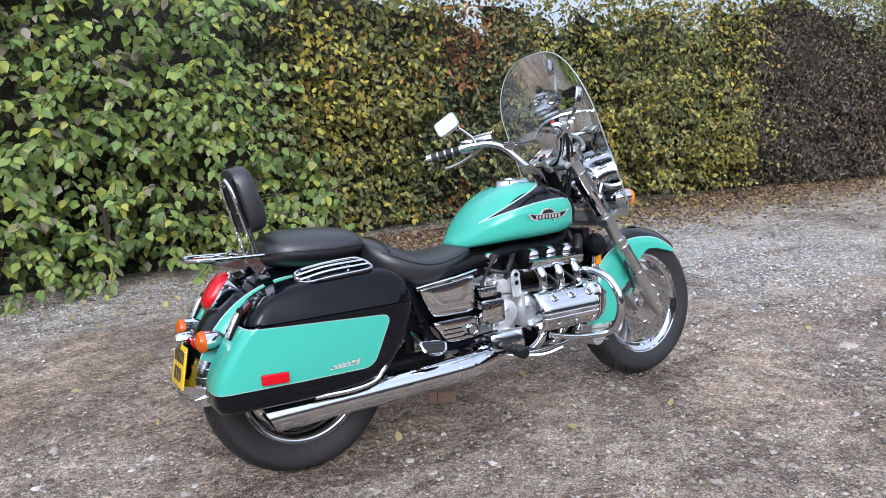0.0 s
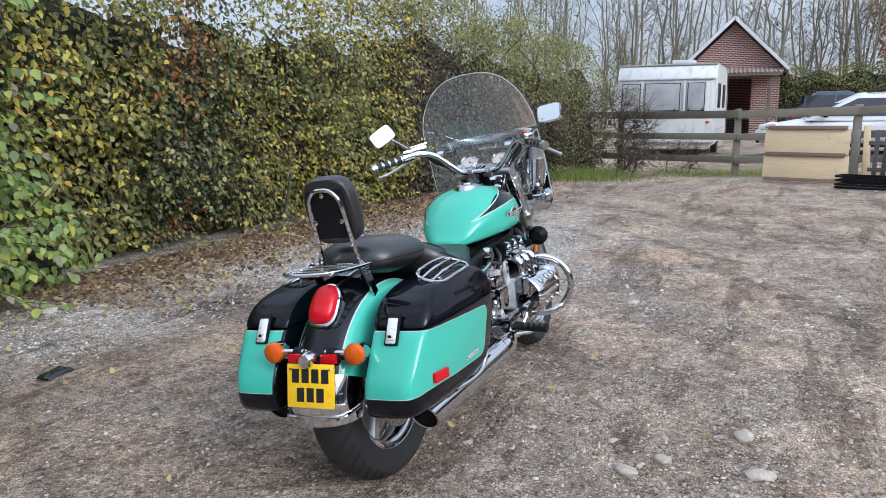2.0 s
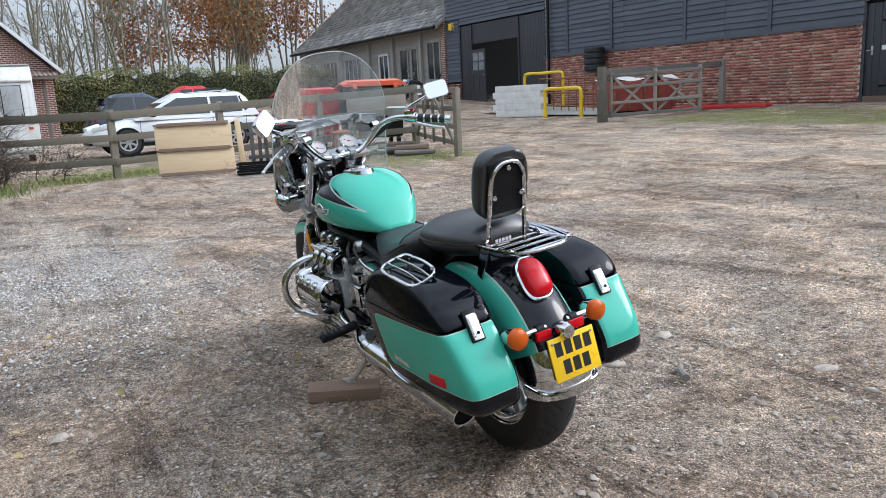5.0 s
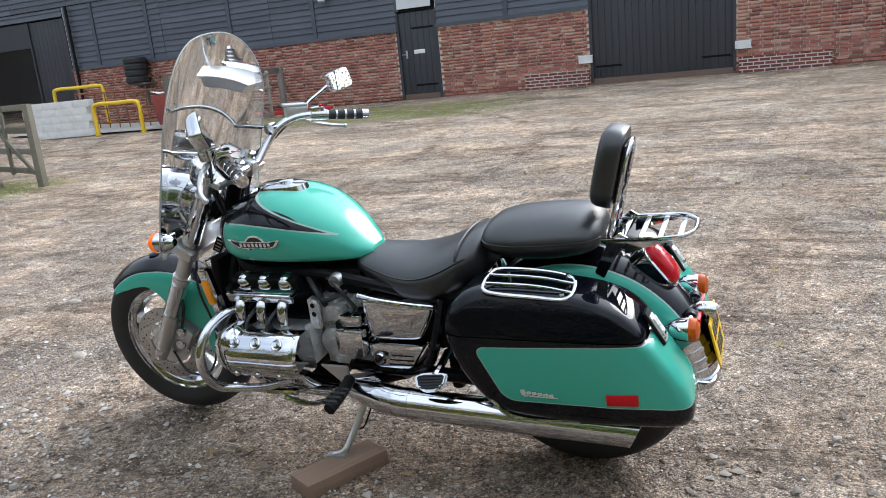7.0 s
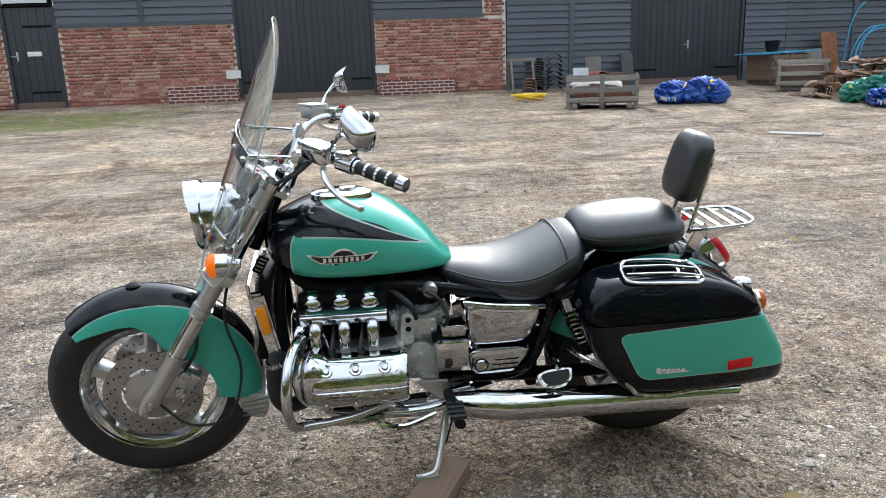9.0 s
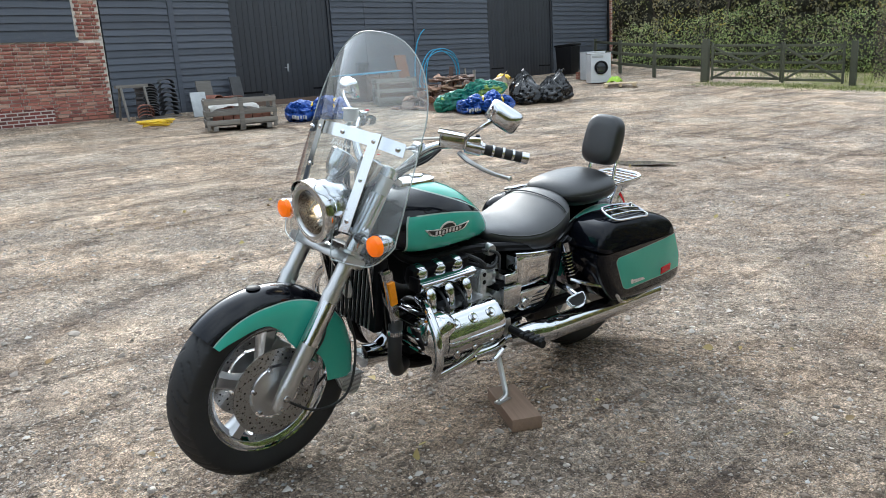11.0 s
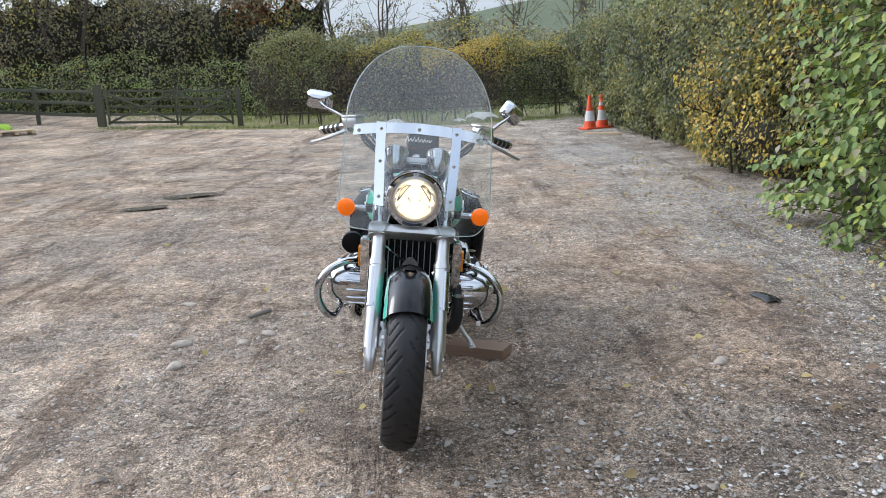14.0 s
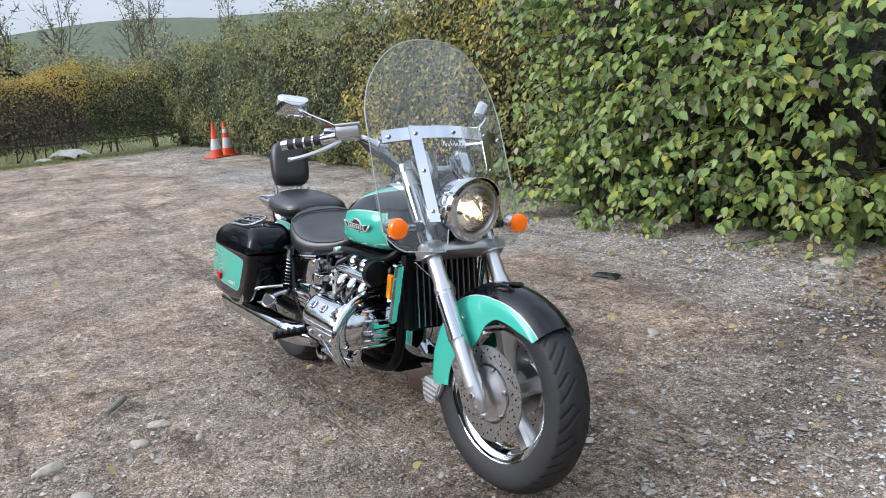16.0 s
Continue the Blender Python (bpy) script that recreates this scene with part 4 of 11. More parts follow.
for s in (1, -1):
    indicator("front_indicator", (1.338, 0.256 * s, 0.822), s, 1, True, "chrome front indicator with an amber lens")
    indicator("rear_indicator", (-0.325, 0.150 * s, 0.533), s, -1, False, "chrome rear indicator with an amber lens")
    bp("indicator_clamp", tube([fork_at(0.615, s * 0.122), (1.31, s * 0.15, 0.825)], 0.016, n=10), CHROME, None, "", True)

# windscreen: curved sheet with a polished band and straps
def screen_at(u, v):
    """A point of the sheet: u across (-1..1), v up (0..1)."""
    half = 0.300 - 0.012 * v - 0.055 * max(0, v - 0.35) ** 1.5
    y = u * half
    x = 1.425 - 0.285 * v ** 1.08 - 0.095 * u * u * (1 - 0.35 * v)
    z = 0.735 + 0.705 * v
    return Vector((x, y, z))


def screen_edge(u):
    return 0.62 + 0.38 * max(0.0, 1 - abs(u) ** 2.6) ** 0.5, 0.30 * max(0, 1 - abs(u) / 0.34) ** 0.5 if abs(u) < 0.34 else 0.02 + 0.10 * max(0, (abs(u) - 0.75) / 0.25) ** 2


sheet = bmesh.new()
cols, rows_n = 40, 26
grid = []
for i in range(cols + 1):
    u = math.sin(math.pi / 2 * (-1 + 2 * i / cols))
    hi, lo = screen_edge(u)
    grid.append([sheet.verts.new(screen_at(u, lo + (hi - lo) * j / rows_n)) for j in range(rows_n + 1)])
for i in range(cols):
    for j in range(rows_n):
        sheet.faces.new((grid[i][j], grid[i + 1][j], grid[i + 1][j + 1], grid[i][j + 1]))
screen = bp("windscreen", sheet, SCREEN_GLASS, None, "tall clear windscreen with a polished metal band", True)
screen.visible_shadow = False
rim_pts = [screen_at(u, screen_edge(u)[0]) for u in np.sin(np.linspace(-1, 1, 73) * np.pi / 2)]
low_pts = [screen_at(1 - 2 * i / 60, screen_edge(1 - 2 * i / 60)[1]) for i in range(61)]
bp("edge", add_tube(bmesh.new(), rim_pts + low_pts, 0.0022, n=6, smooth=False, loop=True), SCREEN_RIM, screen)


def strap(path, width, thick=0.003, off=0.004, up=True):
    """A flat metal strip that follows the sheet."""
    rings = []
    for k, (u, v) in enumerate(path):
        p = screen_at(u, v)
        e = 1e-3
        du, dv = (screen_at(u + e, v) - p).normalized(), (screen_at(u, v + e) - p).normalized()
        nrm = du.cross(dv).normalized()
        if nrm.x < 0:
            nrm = -nrm
        wide = dv if up else du
        o = p + nrm * off
        rings.append([o + wide * width / 2, o + wide * width / 2 + nrm * thick, o - wide * width / 2 + nrm * thick, o - wide * width / 2])
    bm = bmesh.new()
    add_rings(bm, rings)
    return bm


def arc_v(u):
    return 0.560 - 0.050 * u * u


band = bp("band", strap([(u, arc_v(u)) for u in np.linspace(-0.86, 0.86, 33)], 0.042), POLISHED, screen, "polished alloy cross band")
for s in (1, -1):
    bp("strap", strap([(s * (0.50 - 0.06 * k / 10), arc_v(0.48) + 0.03 - 0.43 * k / 10) for k in range(11)], 0.038, off=0.0075, up=False), POLISHED, screen, "polished alloy strap")
    bp("screen_stay", rod(screen_at(s * 0.62, 0.52), Vector((1.10, s * 0.17, 1.085)), 0.006, 8), CHROME, screen)
    bp("stay_clamp", lathe([(0, -0.016), (0.02, -0.016), (0.02, 0.016), (0, 0.016)], Matrix.Translation((1.10, s * 0.17, 1.085)), n=12), CHROME, screen)
    for u, v in ((s * 0.80, arc_v(0.8)), (s * 0.50, arc_v(0.5)), (s * 0.475, 0.38), (s * 0.455, 0.20)):
        p = screen_at(u, v)
        bp("bolt", lathe([(0, 0.016), (0.006, 0.015), (0.008, 0.010), (0.008, 0)], Matrix.Translation(p) @ Matrix.Rotation(radians(-90), 4, "Z"), n=10), CHROME, screen)
p = screen_at(0, arc_v(0))
bp("bolt", lathe([(0, 0.014), (0.006, 0.013), (0.008, 0.008), (0.008, 0)], Matrix.Translation(p) @ Matrix.Rotation(radians(-90), 4, "Z"), n=10), CHROME, screen)
etch = bmesh.new()
for k in range(15):
    u = -0.16 + 0.32 * k / 14
    add_box(etch, screen_at(u, 0.503 - 0.055 * u * u) + Vector((0.002, 0, 0.003 if k in (0, 1, 4, 7) else 0)), (0.001, 0.0022, 0.021 if k in (0, 1, 4, 7, 10) else 0.011), pose(0, 0, 0, 14 if k % 2 else -24, -21, 0), 0)
bp("etched_mark", etch, WHITE_FACE, screen, "frosted script as plain strokes")

# handlebar
BAR = [(1.132, 0.05, 0.985), (1.130, 0.095, 0.992), (1.115, 0.145, 1.035), (1.080, 0.195, 1.085), (1.028, 0.25, 1.103), (0.950, 0.312, 1.090), (0.845, 0.402, 1.064)]
bar_line = [(x, -y, z) for x, y, z in reversed(BAR)] + BAR
handlebar = bp("handlebar", tube(bar_line, 0.0135, n=14, per=8), CHROME, None, "wide swept-back chrome handlebar", True)
for s in (1, -1):
    g0, g1 = Vector((0.950, s * 0.312, 1.090)), Vector((0.845, s * 0.402, 1.064))
    way = (g1 - g0).normalized()
    grip = bp("grip", rod(g0, g1, 0.0175, 18), RUBBER, handlebar, "black rubber grip with chrome rings")
    for k in (0.02, 0.26, 0.50, 0.74, 0.97):
        c = g0.lerp(g1, k)
        bp("grip_ring", rod(c - way * 0.004, c + way * 0.004, 0.0195, 18), CHROME, handlebar)
    bp("bar_end", rod(g1, g1 + way * 0.016, 0.0185, 18), CHROME, handlebar)
    sw = g0 - way * 0.03
    bp("switch_housing", merged(rod(g0 - way * 0.055, g0 - way * 0.004, 0.025, 12), box(sw + Vector((0, 0, 0.018)), (0.05, 0.04, 0.03), pose(0, 0, 0, 0, 0, s * -45), 0.008)), CHROME, handlebar)
    bp("switch", box(sw + Vector((-0.02, 0, 0.034)), (0.014, 0.018, 0.008), pose(0, 0, 0, 0, 0, s * -45), 0.002), BLACK_PLASTIC if s > 0 else RED_LENS, handlebar)
    res = Vector((1.045, s * 0.268, 1.120))
    bp("fluid_reservoir", merged(box(res, (0.082, 0.052, 0.042), pose(0, 0, 0, 0, -8, s * -48), 0.010), box(res + Vector((0.002, 0, 0.024)), (0.088, 0.058, 0.010), pose(0, 0, 0, 0, -8, s * -48), 0.004)), CHROME if s > 0 else STEEL, handlebar)
    lev = [Vector((1.035, s * 0.292, 1.085)), Vector((1.030, s * 0.340, 1.062)), Vector((0.995, s * 0.400, 1.034)), Vector((0.952, s * 0.440, 1.018))]
    bp("lever", merged(tube(lev, lambda t: 0.009 - 0.003 * t, n=8), lathe([(0, -0.009), (0.007, -0.006), (0.009, 0), (0.007, 0.006), (0, 0.009)], Matrix.Translation(lev[-1]), n=10)), STEEL, handlebar)
    # mirror
    mc = STEER.inverted() @ (Vector((0.930, 0.391, 1.195)) if s > 0 else Vector((0.953, -0.425, 1.207)))
    st = [Vector((1.022, s * 0.300, 1.100)), Vector((1.018, s * 0.310, 1.135)), mc + Vector((0.050, -s * 0.03, -0.025)), mc + Vector((0.02, 0, 0))]
    bp("mirror_stem", tube(st, 0.0065, n=8), CHROME, handlebar)
    mm = Matrix.Translation(mc) @ (pose(0, 0, 0, 0, 0, 32) @ pose(0, 0, 0, 0, 12, 0) @ pose(0, 0, 0, -30, 0, 0) if s > 0 else pose(0, 0, 0, 0, 0, -14) @ pose(0, 0, 0, 0, 12, 0) @ pose(0, 0, 0, -4, 0, 0))
    hous = bmesh.new()
    rr = []
    for d, k in ((0.034, 0.35), (0.026, 0.72), (0.010, 0.95), (-0.008, 1.0), (-0.013, 0.985)):
        ring = []
        for a in np.linspace(0, 2 * np.pi, 28, endpoint=False):
            c_, s_ = math.cos(a), math.sin(a)
            yy = 0.056 * math.copysign(abs(c_) ** 0.33, c_)
            zz = 0.037 * math.copysign(abs(s_) ** 0.36, s_)
            ring.append(mm @ Vector((d, yy * k, zz * k)))
        rr.append(ring)
    add_rings(hous, rr)
    mirror = bp("mirror", hous, CHROME, handlebar)
    mg = bmesh.new()
    mg.faces.new([mg.verts.new(mm @ Vector((-0.0142, 0.93 * 0.056 * math.copysign(abs(math.cos(a)) ** 0.33, math.cos(a)), 0.92 * 0.037 * math.copysign(abs(math.sin(a)) ** 0.36, math.sin(a))))) for a in np.linspace(0, 2 * np.pi, 28, endpoint=False)])
    bp("mirror_glass", mg, MIRROR, handlebar)
    bp("riser", merged(rod((1.150, s * 0.045, 0.955), (1.133, s * 0.045, 0.990), 0.016, 12), box((1.132, s * 0.045, 0.988), (0.04, 0.03, 0.036), pose(0, 0, 0, 0, -20, 0), 0.008)), STEEL, handlebar)
    for q, (dx, dy) in enumerate(((0.0, 0.0), (0.012, 0.012), (-0.01, 0.02))):
        pts = [res + Vector((0.02, -s * 0.03, -0.03)), (1.10 + dx, s * (0.20 + dy), 1.06 - dx), (1.17 + dx, s * (0.12 + dy), 0.99), (1.20, s * (0.07 + dy), 0.88 - dx), (1.20, s * 0.05, 0.78)]
        bp("control_cable", tube(pts, 0.0045, n=6), HOSE, handlebar)

# gauges
for s in (1, -1):
    gm = Matrix.Translation((1.222, 0.080 * s, 1.028)) @ Matrix.Rotation(radians(90), 4, "Z") @ Matrix.Rotation(radians(52), 4, "X")
    cup = bp("gauge", lathe([(0.0, -0.085), (0.020, -0.080), (0.034, -0.060), (0.043, -0.030), (0.0455, 0.0), (0.047, 0.006), (0.044, 0.010), (0.041, 0.006)], gm, n=32), CHROME, None, "chrome-cased round gauge with a white face", True)
    bp("face", lathe([(0.0, 0.003), (0.0415, 0.003)], gm, n=32), WHITE_FACE, cup)
    ticks = bmesh.new()
    for k in range(25):
        a = radians(-40 + 260 * k / 24)
        add_box(ticks, gm @ Vector((0.034 * math.cos(a), 0.0042, 0.034 * math.sin(a))), (0.0055 if k % 4 == 0 else 0.003, 0.0008, 0.0012), gm.to_3x3().to_4x4() @ Matrix.Rotation(-a, 4, "Y"))
    bp("scale_mark", ticks, DARK_GLYPH, cup)
    bp("needle", merged(rod(gm @ Vector((0, 0.005, 0)), gm @ Vector((-0.026, 0.005, -0.014)), 0.0011, 6), lathe([(0, 0.008), (0.004, 0.007), (0.005, 0.003)], gm, n=10)), RED_LENS, cup)
    gl = bp("gauge_glass", lathe([(0.0, 0.0095), (0.042, 0.0088)], gm, n=32), LENS_GLASS, cup)
    gl.visible_shadow = False
warn = merged(box((1.185, 0, 0.985), (0.055, 0.10, 0.020), pose(0, 0, 0, 0, -28, 0), 0.008))
pod = bp("warning_lamp_panel", warn, CHROME, None, "", True)
for k in range(4):
    bp("warning_lamp", lathe([(0, 0.003), (0.005, 0.002), (0.006, 0)], Matrix.Translation((1.160, -0.036 + 0.024 * k, 1.046)) @ pose(0, 0, 0, 90, 0, 0) @ pose(0, 0, 0, 0, 0, 0), n=10), (RED_LENS, AMBER_LENS, BLACK_PLASTIC, RED_LENS)[k], pod)

# fuel tank: teal teardrop side panel, black sweep above it, teal crown
TANK = ((1.222, 0.045, 0.765, 0.835), (1.205, 0.095, 0.745, 0.858), (1.170, 0.145, 0.722, 0.880), (1.10, 0.188, 0.705, 0.908), (1.02, 0.204, 0.700, 0.926), (0.94, 0.204, 0.698, 0.924), (0.86, 0.188, 0.696, 0.900),
        (0.79, 0.158, 0.692, 0.858), (0.73, 0.122, 0.690, 0.806), (0.685, 0.086, 0.690, 0.752), (0.655, 0.046, 0.694, 0.722))


def smooth_stations(table, per=5):
    pts = np.array(table, float)
    out = []
    for k in range(len(pts) - 1):
        a, b, c, d = pts[max(0, k - 1)], pts[k], pts[k + 1], pts[min(len(pts) - 1, k + 2)]
        for i in range(per):
            t = i / per
            out.append(0.5 * (2 * b + (c - a) * t + (2 * a - 5 * b + 4 * c - d) * t * t + (3 * b - a - 3 * c + d) * t ** 3))
    return out + [pts[-1]]


def body_loft(stations, power=2.4, n=48, belly=0.42, y0=0.0, under=1.2):
    """Rings whose widest line lies at belly (share of the height)."""
    rings = []
    for x, w, b, t in stations:
        zc = b + (t - b) * belly
        ring = []
        for k in range(n):
            a = 2 * math.pi * k / n
            c_, s_ = math.cos(a), math.sin(a)
            h = (t - zc) if s_ > 0 else (zc - b)
            p = power if s_ > 0 else power + under
            ring.append(Vector((x, y0 + w * math.copysign(abs(c_) ** (2 / p), c_), zc + h * math.copysign(abs(s_) ** (2 / p), s_))))
        rings.append(ring)
    bm = bmesh.new()
    add_rings(bm, rings)
    return bm


def tank_edges(x):
    """Upper edge of the side panel and lower edge of the crown."""
    u = (x - 0.68) / 0.46
    panel = 0.765 + 0.200 * u - 0.100 * u * u - 0.02 * u * u * u
    crown = 0.752 + 0.300 * u - 0.110 * u * u
    return panel, crown


def tank_teal(x, y, z):
    panel, crown = tank_edges(x)
    nose = (x - 0.93) / 0.208
    side = z.lt(panel) * ((nose.max(0)).pow(4) + ((z - 0.781) / 0.109).abs().pow(3)).lt(1.0)
    crown_in = z.gt(crown) * x.lt(1.085) * y.abs().lt(0.155)
    tail = x.lt(0.747)
    return side.max(crown_in).max(tail)


def tank_line(x, y, z):
    panel, crown = tank_edges(x)
    nose = (x - 0.93) / 0.208
    f = (nose.max(0)).pow(4) + ((z - 0.781) / 0.109).abs().pow(3)
    a = (z - panel).abs().lt(0.0022) * x.gt(0.735) * x.lt(1.10)
    b = (z - crown).abs().lt(0.0022) * x.gt(0.735) * x.lt(1.085)
    c2 = (f - 1.0).abs().lt(0.05) * z.lt(panel + 0.003) * x.gt(0.95)
    return a.max(b).max(c2)


TANK_PAINT = paint("tank_paint", tank_teal, tank_line)
tank = bp("fuel_tank", body_loft(smooth_stations(TANK), 2.35, 56), TANK_PAINT, None, "teal teardrop fuel tank with a black sweep", angle=60)
cap = bmesh.new()
add_rings(cap, [oval(0.985, 0, 0.912, 0.095, 0.060, 2.3, 30, "z"), oval(0.985, 0, 0.931, 0.090, 0.056, 2.3, 30, "z"), oval(0.985, 0, 0.938, 0.070, 0.040, 2.3, 30, "z")])
filler = bp("filler_cap", cap, CHROME, tank, "chrome filler panel")
bp("cap_lid", lathe([(0, 0.012), (0.024, 0.010), (0.028, 0.0)], Matrix.Translation((0.965, 0, 0.934)) @ pose(0, 0, 0, 90, 0, 0), n=24), CHROME, tank)
for s in (1, -1):
    # winged badge as plain shapes
    bm_ = Matrix.Translation((0.987, s * 0.2035, 0.788)) @ pose(0, 0, 0, s * -6, 0, 0)
    wing = [(-0.098, 0.018), (-0.060, 0.010), (0.060, 0.010), (0.105, 0.020), (0.080, -0.006), (0.055, -0.013), (-0.050, -0.013), (-0.078, -0.006)]
    badge = bp("badge", outline_prism(wing, 0.006, bm_, 0.0015), SILVER_BADGE, tank, "silver winged badge")
    bp("badge_disc", outline_prism([(0.040 * math.cos(a), 0.033 * math.sin(a)) for a in np.linspace(0, 2 * np.pi, 28, endpoint=False)], 0.004, bm_, 0.001), SILVER_BADGE, tank)
    bp("badge_disc", outline_prism([(0.035 * math.cos(a), 0.028 * math.sin(a)) for a in np.linspace(0, 2 * np.pi, 28, endpoint=False)], 0.0055, bm_, 0.001), DARK_GLYPH, tank)
    bp("badge_field", outline_prism([(0.88 * p_, 0.78 * q_) for p_, q_ in wing], 0.0072, bm_, 0.0005), DARK_GLYPH, tank)
    strokes = bmesh.new()
    for k in range(8):
        add_box(strokes, bm_ @ Vector((-0.054 + 0.0155 * k, s * 0.0040, 0.0)), (0.009, 0.001, 0.013), bm_.to_3x3().to_4x4())
    bp("badge_stroke", strokes, SILVER_BADGE, tank)

# seats and backrest
SEAT = ((0.705, 0.060, 0.668, 0.692), (0.685, 0.100, 0.650, 0.711), (0.620, 0.132, 0.604, 0.707), (0.530, 0.168, 0.580, 0.702), (0.450, 0.192, 0.572, 0.714), (0.380, 0.198, 0.582, 0.740), (0.310, 0.182, 0.612, 0.772), (0.265, 0.150, 0.644, 0.784), (0.240, 0.105, 0.672, 0.772))
seat = bp("seat", body_loft(smooth_stations(SEAT), 2.3, 52, 0.50, under=0.7), LEATHER, None, "wide black leather rider seat", angle=70)
PILLION = ((0.262, 0.045, 0.757, 0.772), (0.252, 0.095, 0.738, 0.797), (0.218, 0.136, 0.718, 0.819), (0.15, 0.155, 0.704, 0.832), (0.06, 0.158, 0.703, 0.839), (-0.02, 0.150, 0.712, 0.838), (-0.065, 0.128, 0.722, 0.826), (-0.088, 0.092, 0.738, 0.805), (-0.098, 0.048, 0.752, 0.782))
pillion = bp("pillion_seat", body_loft(smooth_stations(PILLION), 2.15, 52, 0.46, under=0.25), LEATHER, None, "black leather pillion seat", angle=70)


def seam_line(stations, share, belly, power, side, k0, k1):
    """A piping line along a lofted body, at an angle share of its section."""
    out = []
    st = smooth_stations(stations)
    for x, w, b, t in st[k0:k1]:
        zc = b + (t - b) * belly
        a = radians(share)
        out.append(Vector((x, side * w * math.cos(a) ** (2 / power) * 1.004, zc + (t - zc) * math.sin(a) ** (2 / power) * 1.004)))
    return out


for s in (1, -1):
    bp("piping", tube(seam_line(SEAT, 20, 0.50, 2.3, s, 6, 33), 0.0028, n=6, per=2), SEAM, seat)
    bp("piping", tube(seam_line(PILLION, 3, 0.46, 2.15, s, 3, 38), 0.0028, n=6, per=2), SEAM, pillion)
arch = [Vector((0.318, 0.178 * math.cos(a), 0.707 + 0.068 * math.sin(a) ** 0.8)) for a in np.linspace(0.25, math.pi - 0.25, 15)]
bp("piping", tube(arch, 0.003, n=6, per=2), SEAM, seat)
marks = bmesh.new()
for k in range(5):
    add_box(marks, (-0.0995, 0.026 - 0.013 * k, 0.764), (0.002, 0.009, 0.013))
add_box(marks, (-0.0985, 0, 0.750), (0.002, 0.045, 0.004))
bp("seat_marking", marks, WHITE_FACE, pillion, "pale stamped mark as plain bars")

BR = Matrix.Translation((-0.115, 0, 0.955)) @ pose(0, 0, 0, 0, -14, 0)
pad = bmesh.new()
rings = []
for d, k in ((-0.034, 0.90), (-0.032, 0.97), (-0.020, 1.0), (0.006, 1.0), (0.020, 0.96), (0.029, 0.84), (0.033, 0.55)):
    ring = []
    for a in np.linspace(0, 2 * np.pi, 36, endpoint=False):
        c_, s_ = math.cos(a), math.sin(a)
        ring.append(BR @ Vector((d, 0.092 * k * math.copysign(abs(c_) ** 0.55, c_) * (1 - 0.05 * s_), 0.112 * k * math.copysign(abs(s_) ** 0.62, s_))))
    rings.append(ring)
add_rings(pad, rings)
backrest = bp("backrest", pad, LEATHER, None, "padded black backrest on a chrome frame", angle=60)
bp("back_panel", box(BR @ Vector((-0.040, 0, -0.005)), (0.006, 0.135, 0.165), BR.to_3x3().to_4x4(), 0.003), BLACK_PLASTIC, backrest)
loop = [BR @ Vector((-0.047, 0.072, -0.20)), BR @ Vector((-0.047, 0.066, -0.08)), BR @ Vector((-0.047, 0.060, 0.03)), BR @ Vector((-0.047, 0.035, 0.072)), BR @ Vector((-0.047, 0, 0.080)), BR @ Vector((-0.047, -0.035, 0.072)), BR @ Vector((-0.047, -0.060, 0.03)), BR @ Vector((-0.047, -0.066, -0.08)), BR @ Vector((-0.047, -0.072, -0.20))]
bp("backrest_bar", tube(loop, 0.0075, n=10, flat=1.0), CHROME, backrest, "bent chrome bar")
for yy, zz in ((0.05, -0.028), (-0.05, -0.028), (0, 0.062)):
    bp("bolt", lathe([(0, 0.008), (0.008, 0.006), (0.009, 0)], Matrix.Translation(BR @ Vector((-0.048, yy, zz))) @ Matrix.Rotation(radians(90), 4, "Z"), n=12), CHROME, backrest)
for s in (1, -1):
    bp("side_plate", outline_prism([(-0.172, 0.775), (-0.150, 0.79), (-0.118, 0.765), (-0.075, 0.672), (-0.100, 0.655), (-0.125, 0.70)], 0.007, Matrix.Translation((0, s * 0.098, 0)), 0.002), CHROME, backrest)
# luggage rack behind it
RZ = 0.772
outer = [(-0.10, 0.098, RZ - 0.004), (-0.22, 0.100, RZ), (-0.298, 0.092, RZ + 0.004), (-0.334, 0.055, RZ + 0.005), (-0.340, 0, RZ + 0.005), (-0.334, -0.055, RZ + 0.005), (-0.298, -0.092, RZ + 0.004), (-0.22, -0.100, RZ), (-0.10, -0.098, RZ - 0.004)]
rack = bp("luggage_rack", tube(outer, 0.0075, n=10, flat=0.75), CHROME, None, "flat chrome luggage rack behind the backrest")
for x in (-0.155, -0.205, -0.255, -0.305):
    bp("rack_bar", box((x, 0, RZ + 0.002), (0.014, 0.192, 0.005), None, 0.002), CHROME, rack)
for s in (1, -1):
    bp("rack_arm", outline_prism([(-0.165, RZ - 0.006), (-0.30, RZ - 0.004), (-0.24, RZ - 0.018), (-0.16, RZ - 0.045)], 0.006, Matrix.Translation((0, s * 0.094, 0)), 0.0015), CHROME, rack)

# rear mudguard, tail lamp, plate
def rear_teal(x, y, z):
    top = y.abs().gt(0.084)
    return top


REAR_PAINT = paint("rear_mudguard_paint", rear_teal, lambda x, y, z: (y.abs() - 0.084).abs().lt(0.002))
rear_guard = bp("rear_mudguard", guard_mesh(REAR, 0.392, 0.112, 20, 172, lambda t: 0.07 + 0.05 * math.sin(math.pi * t)), REAR_PAINT, None, "teal rear mudguard with a black crown", angle=50)
bp("guard_tip", guard_mesh(REAR, 0.3965, 0.117, 157, 181, lambda t: 0.075 - 0.02 * t, 14), CHROME, rear_guard, "wide chrome tip of the mudguard")
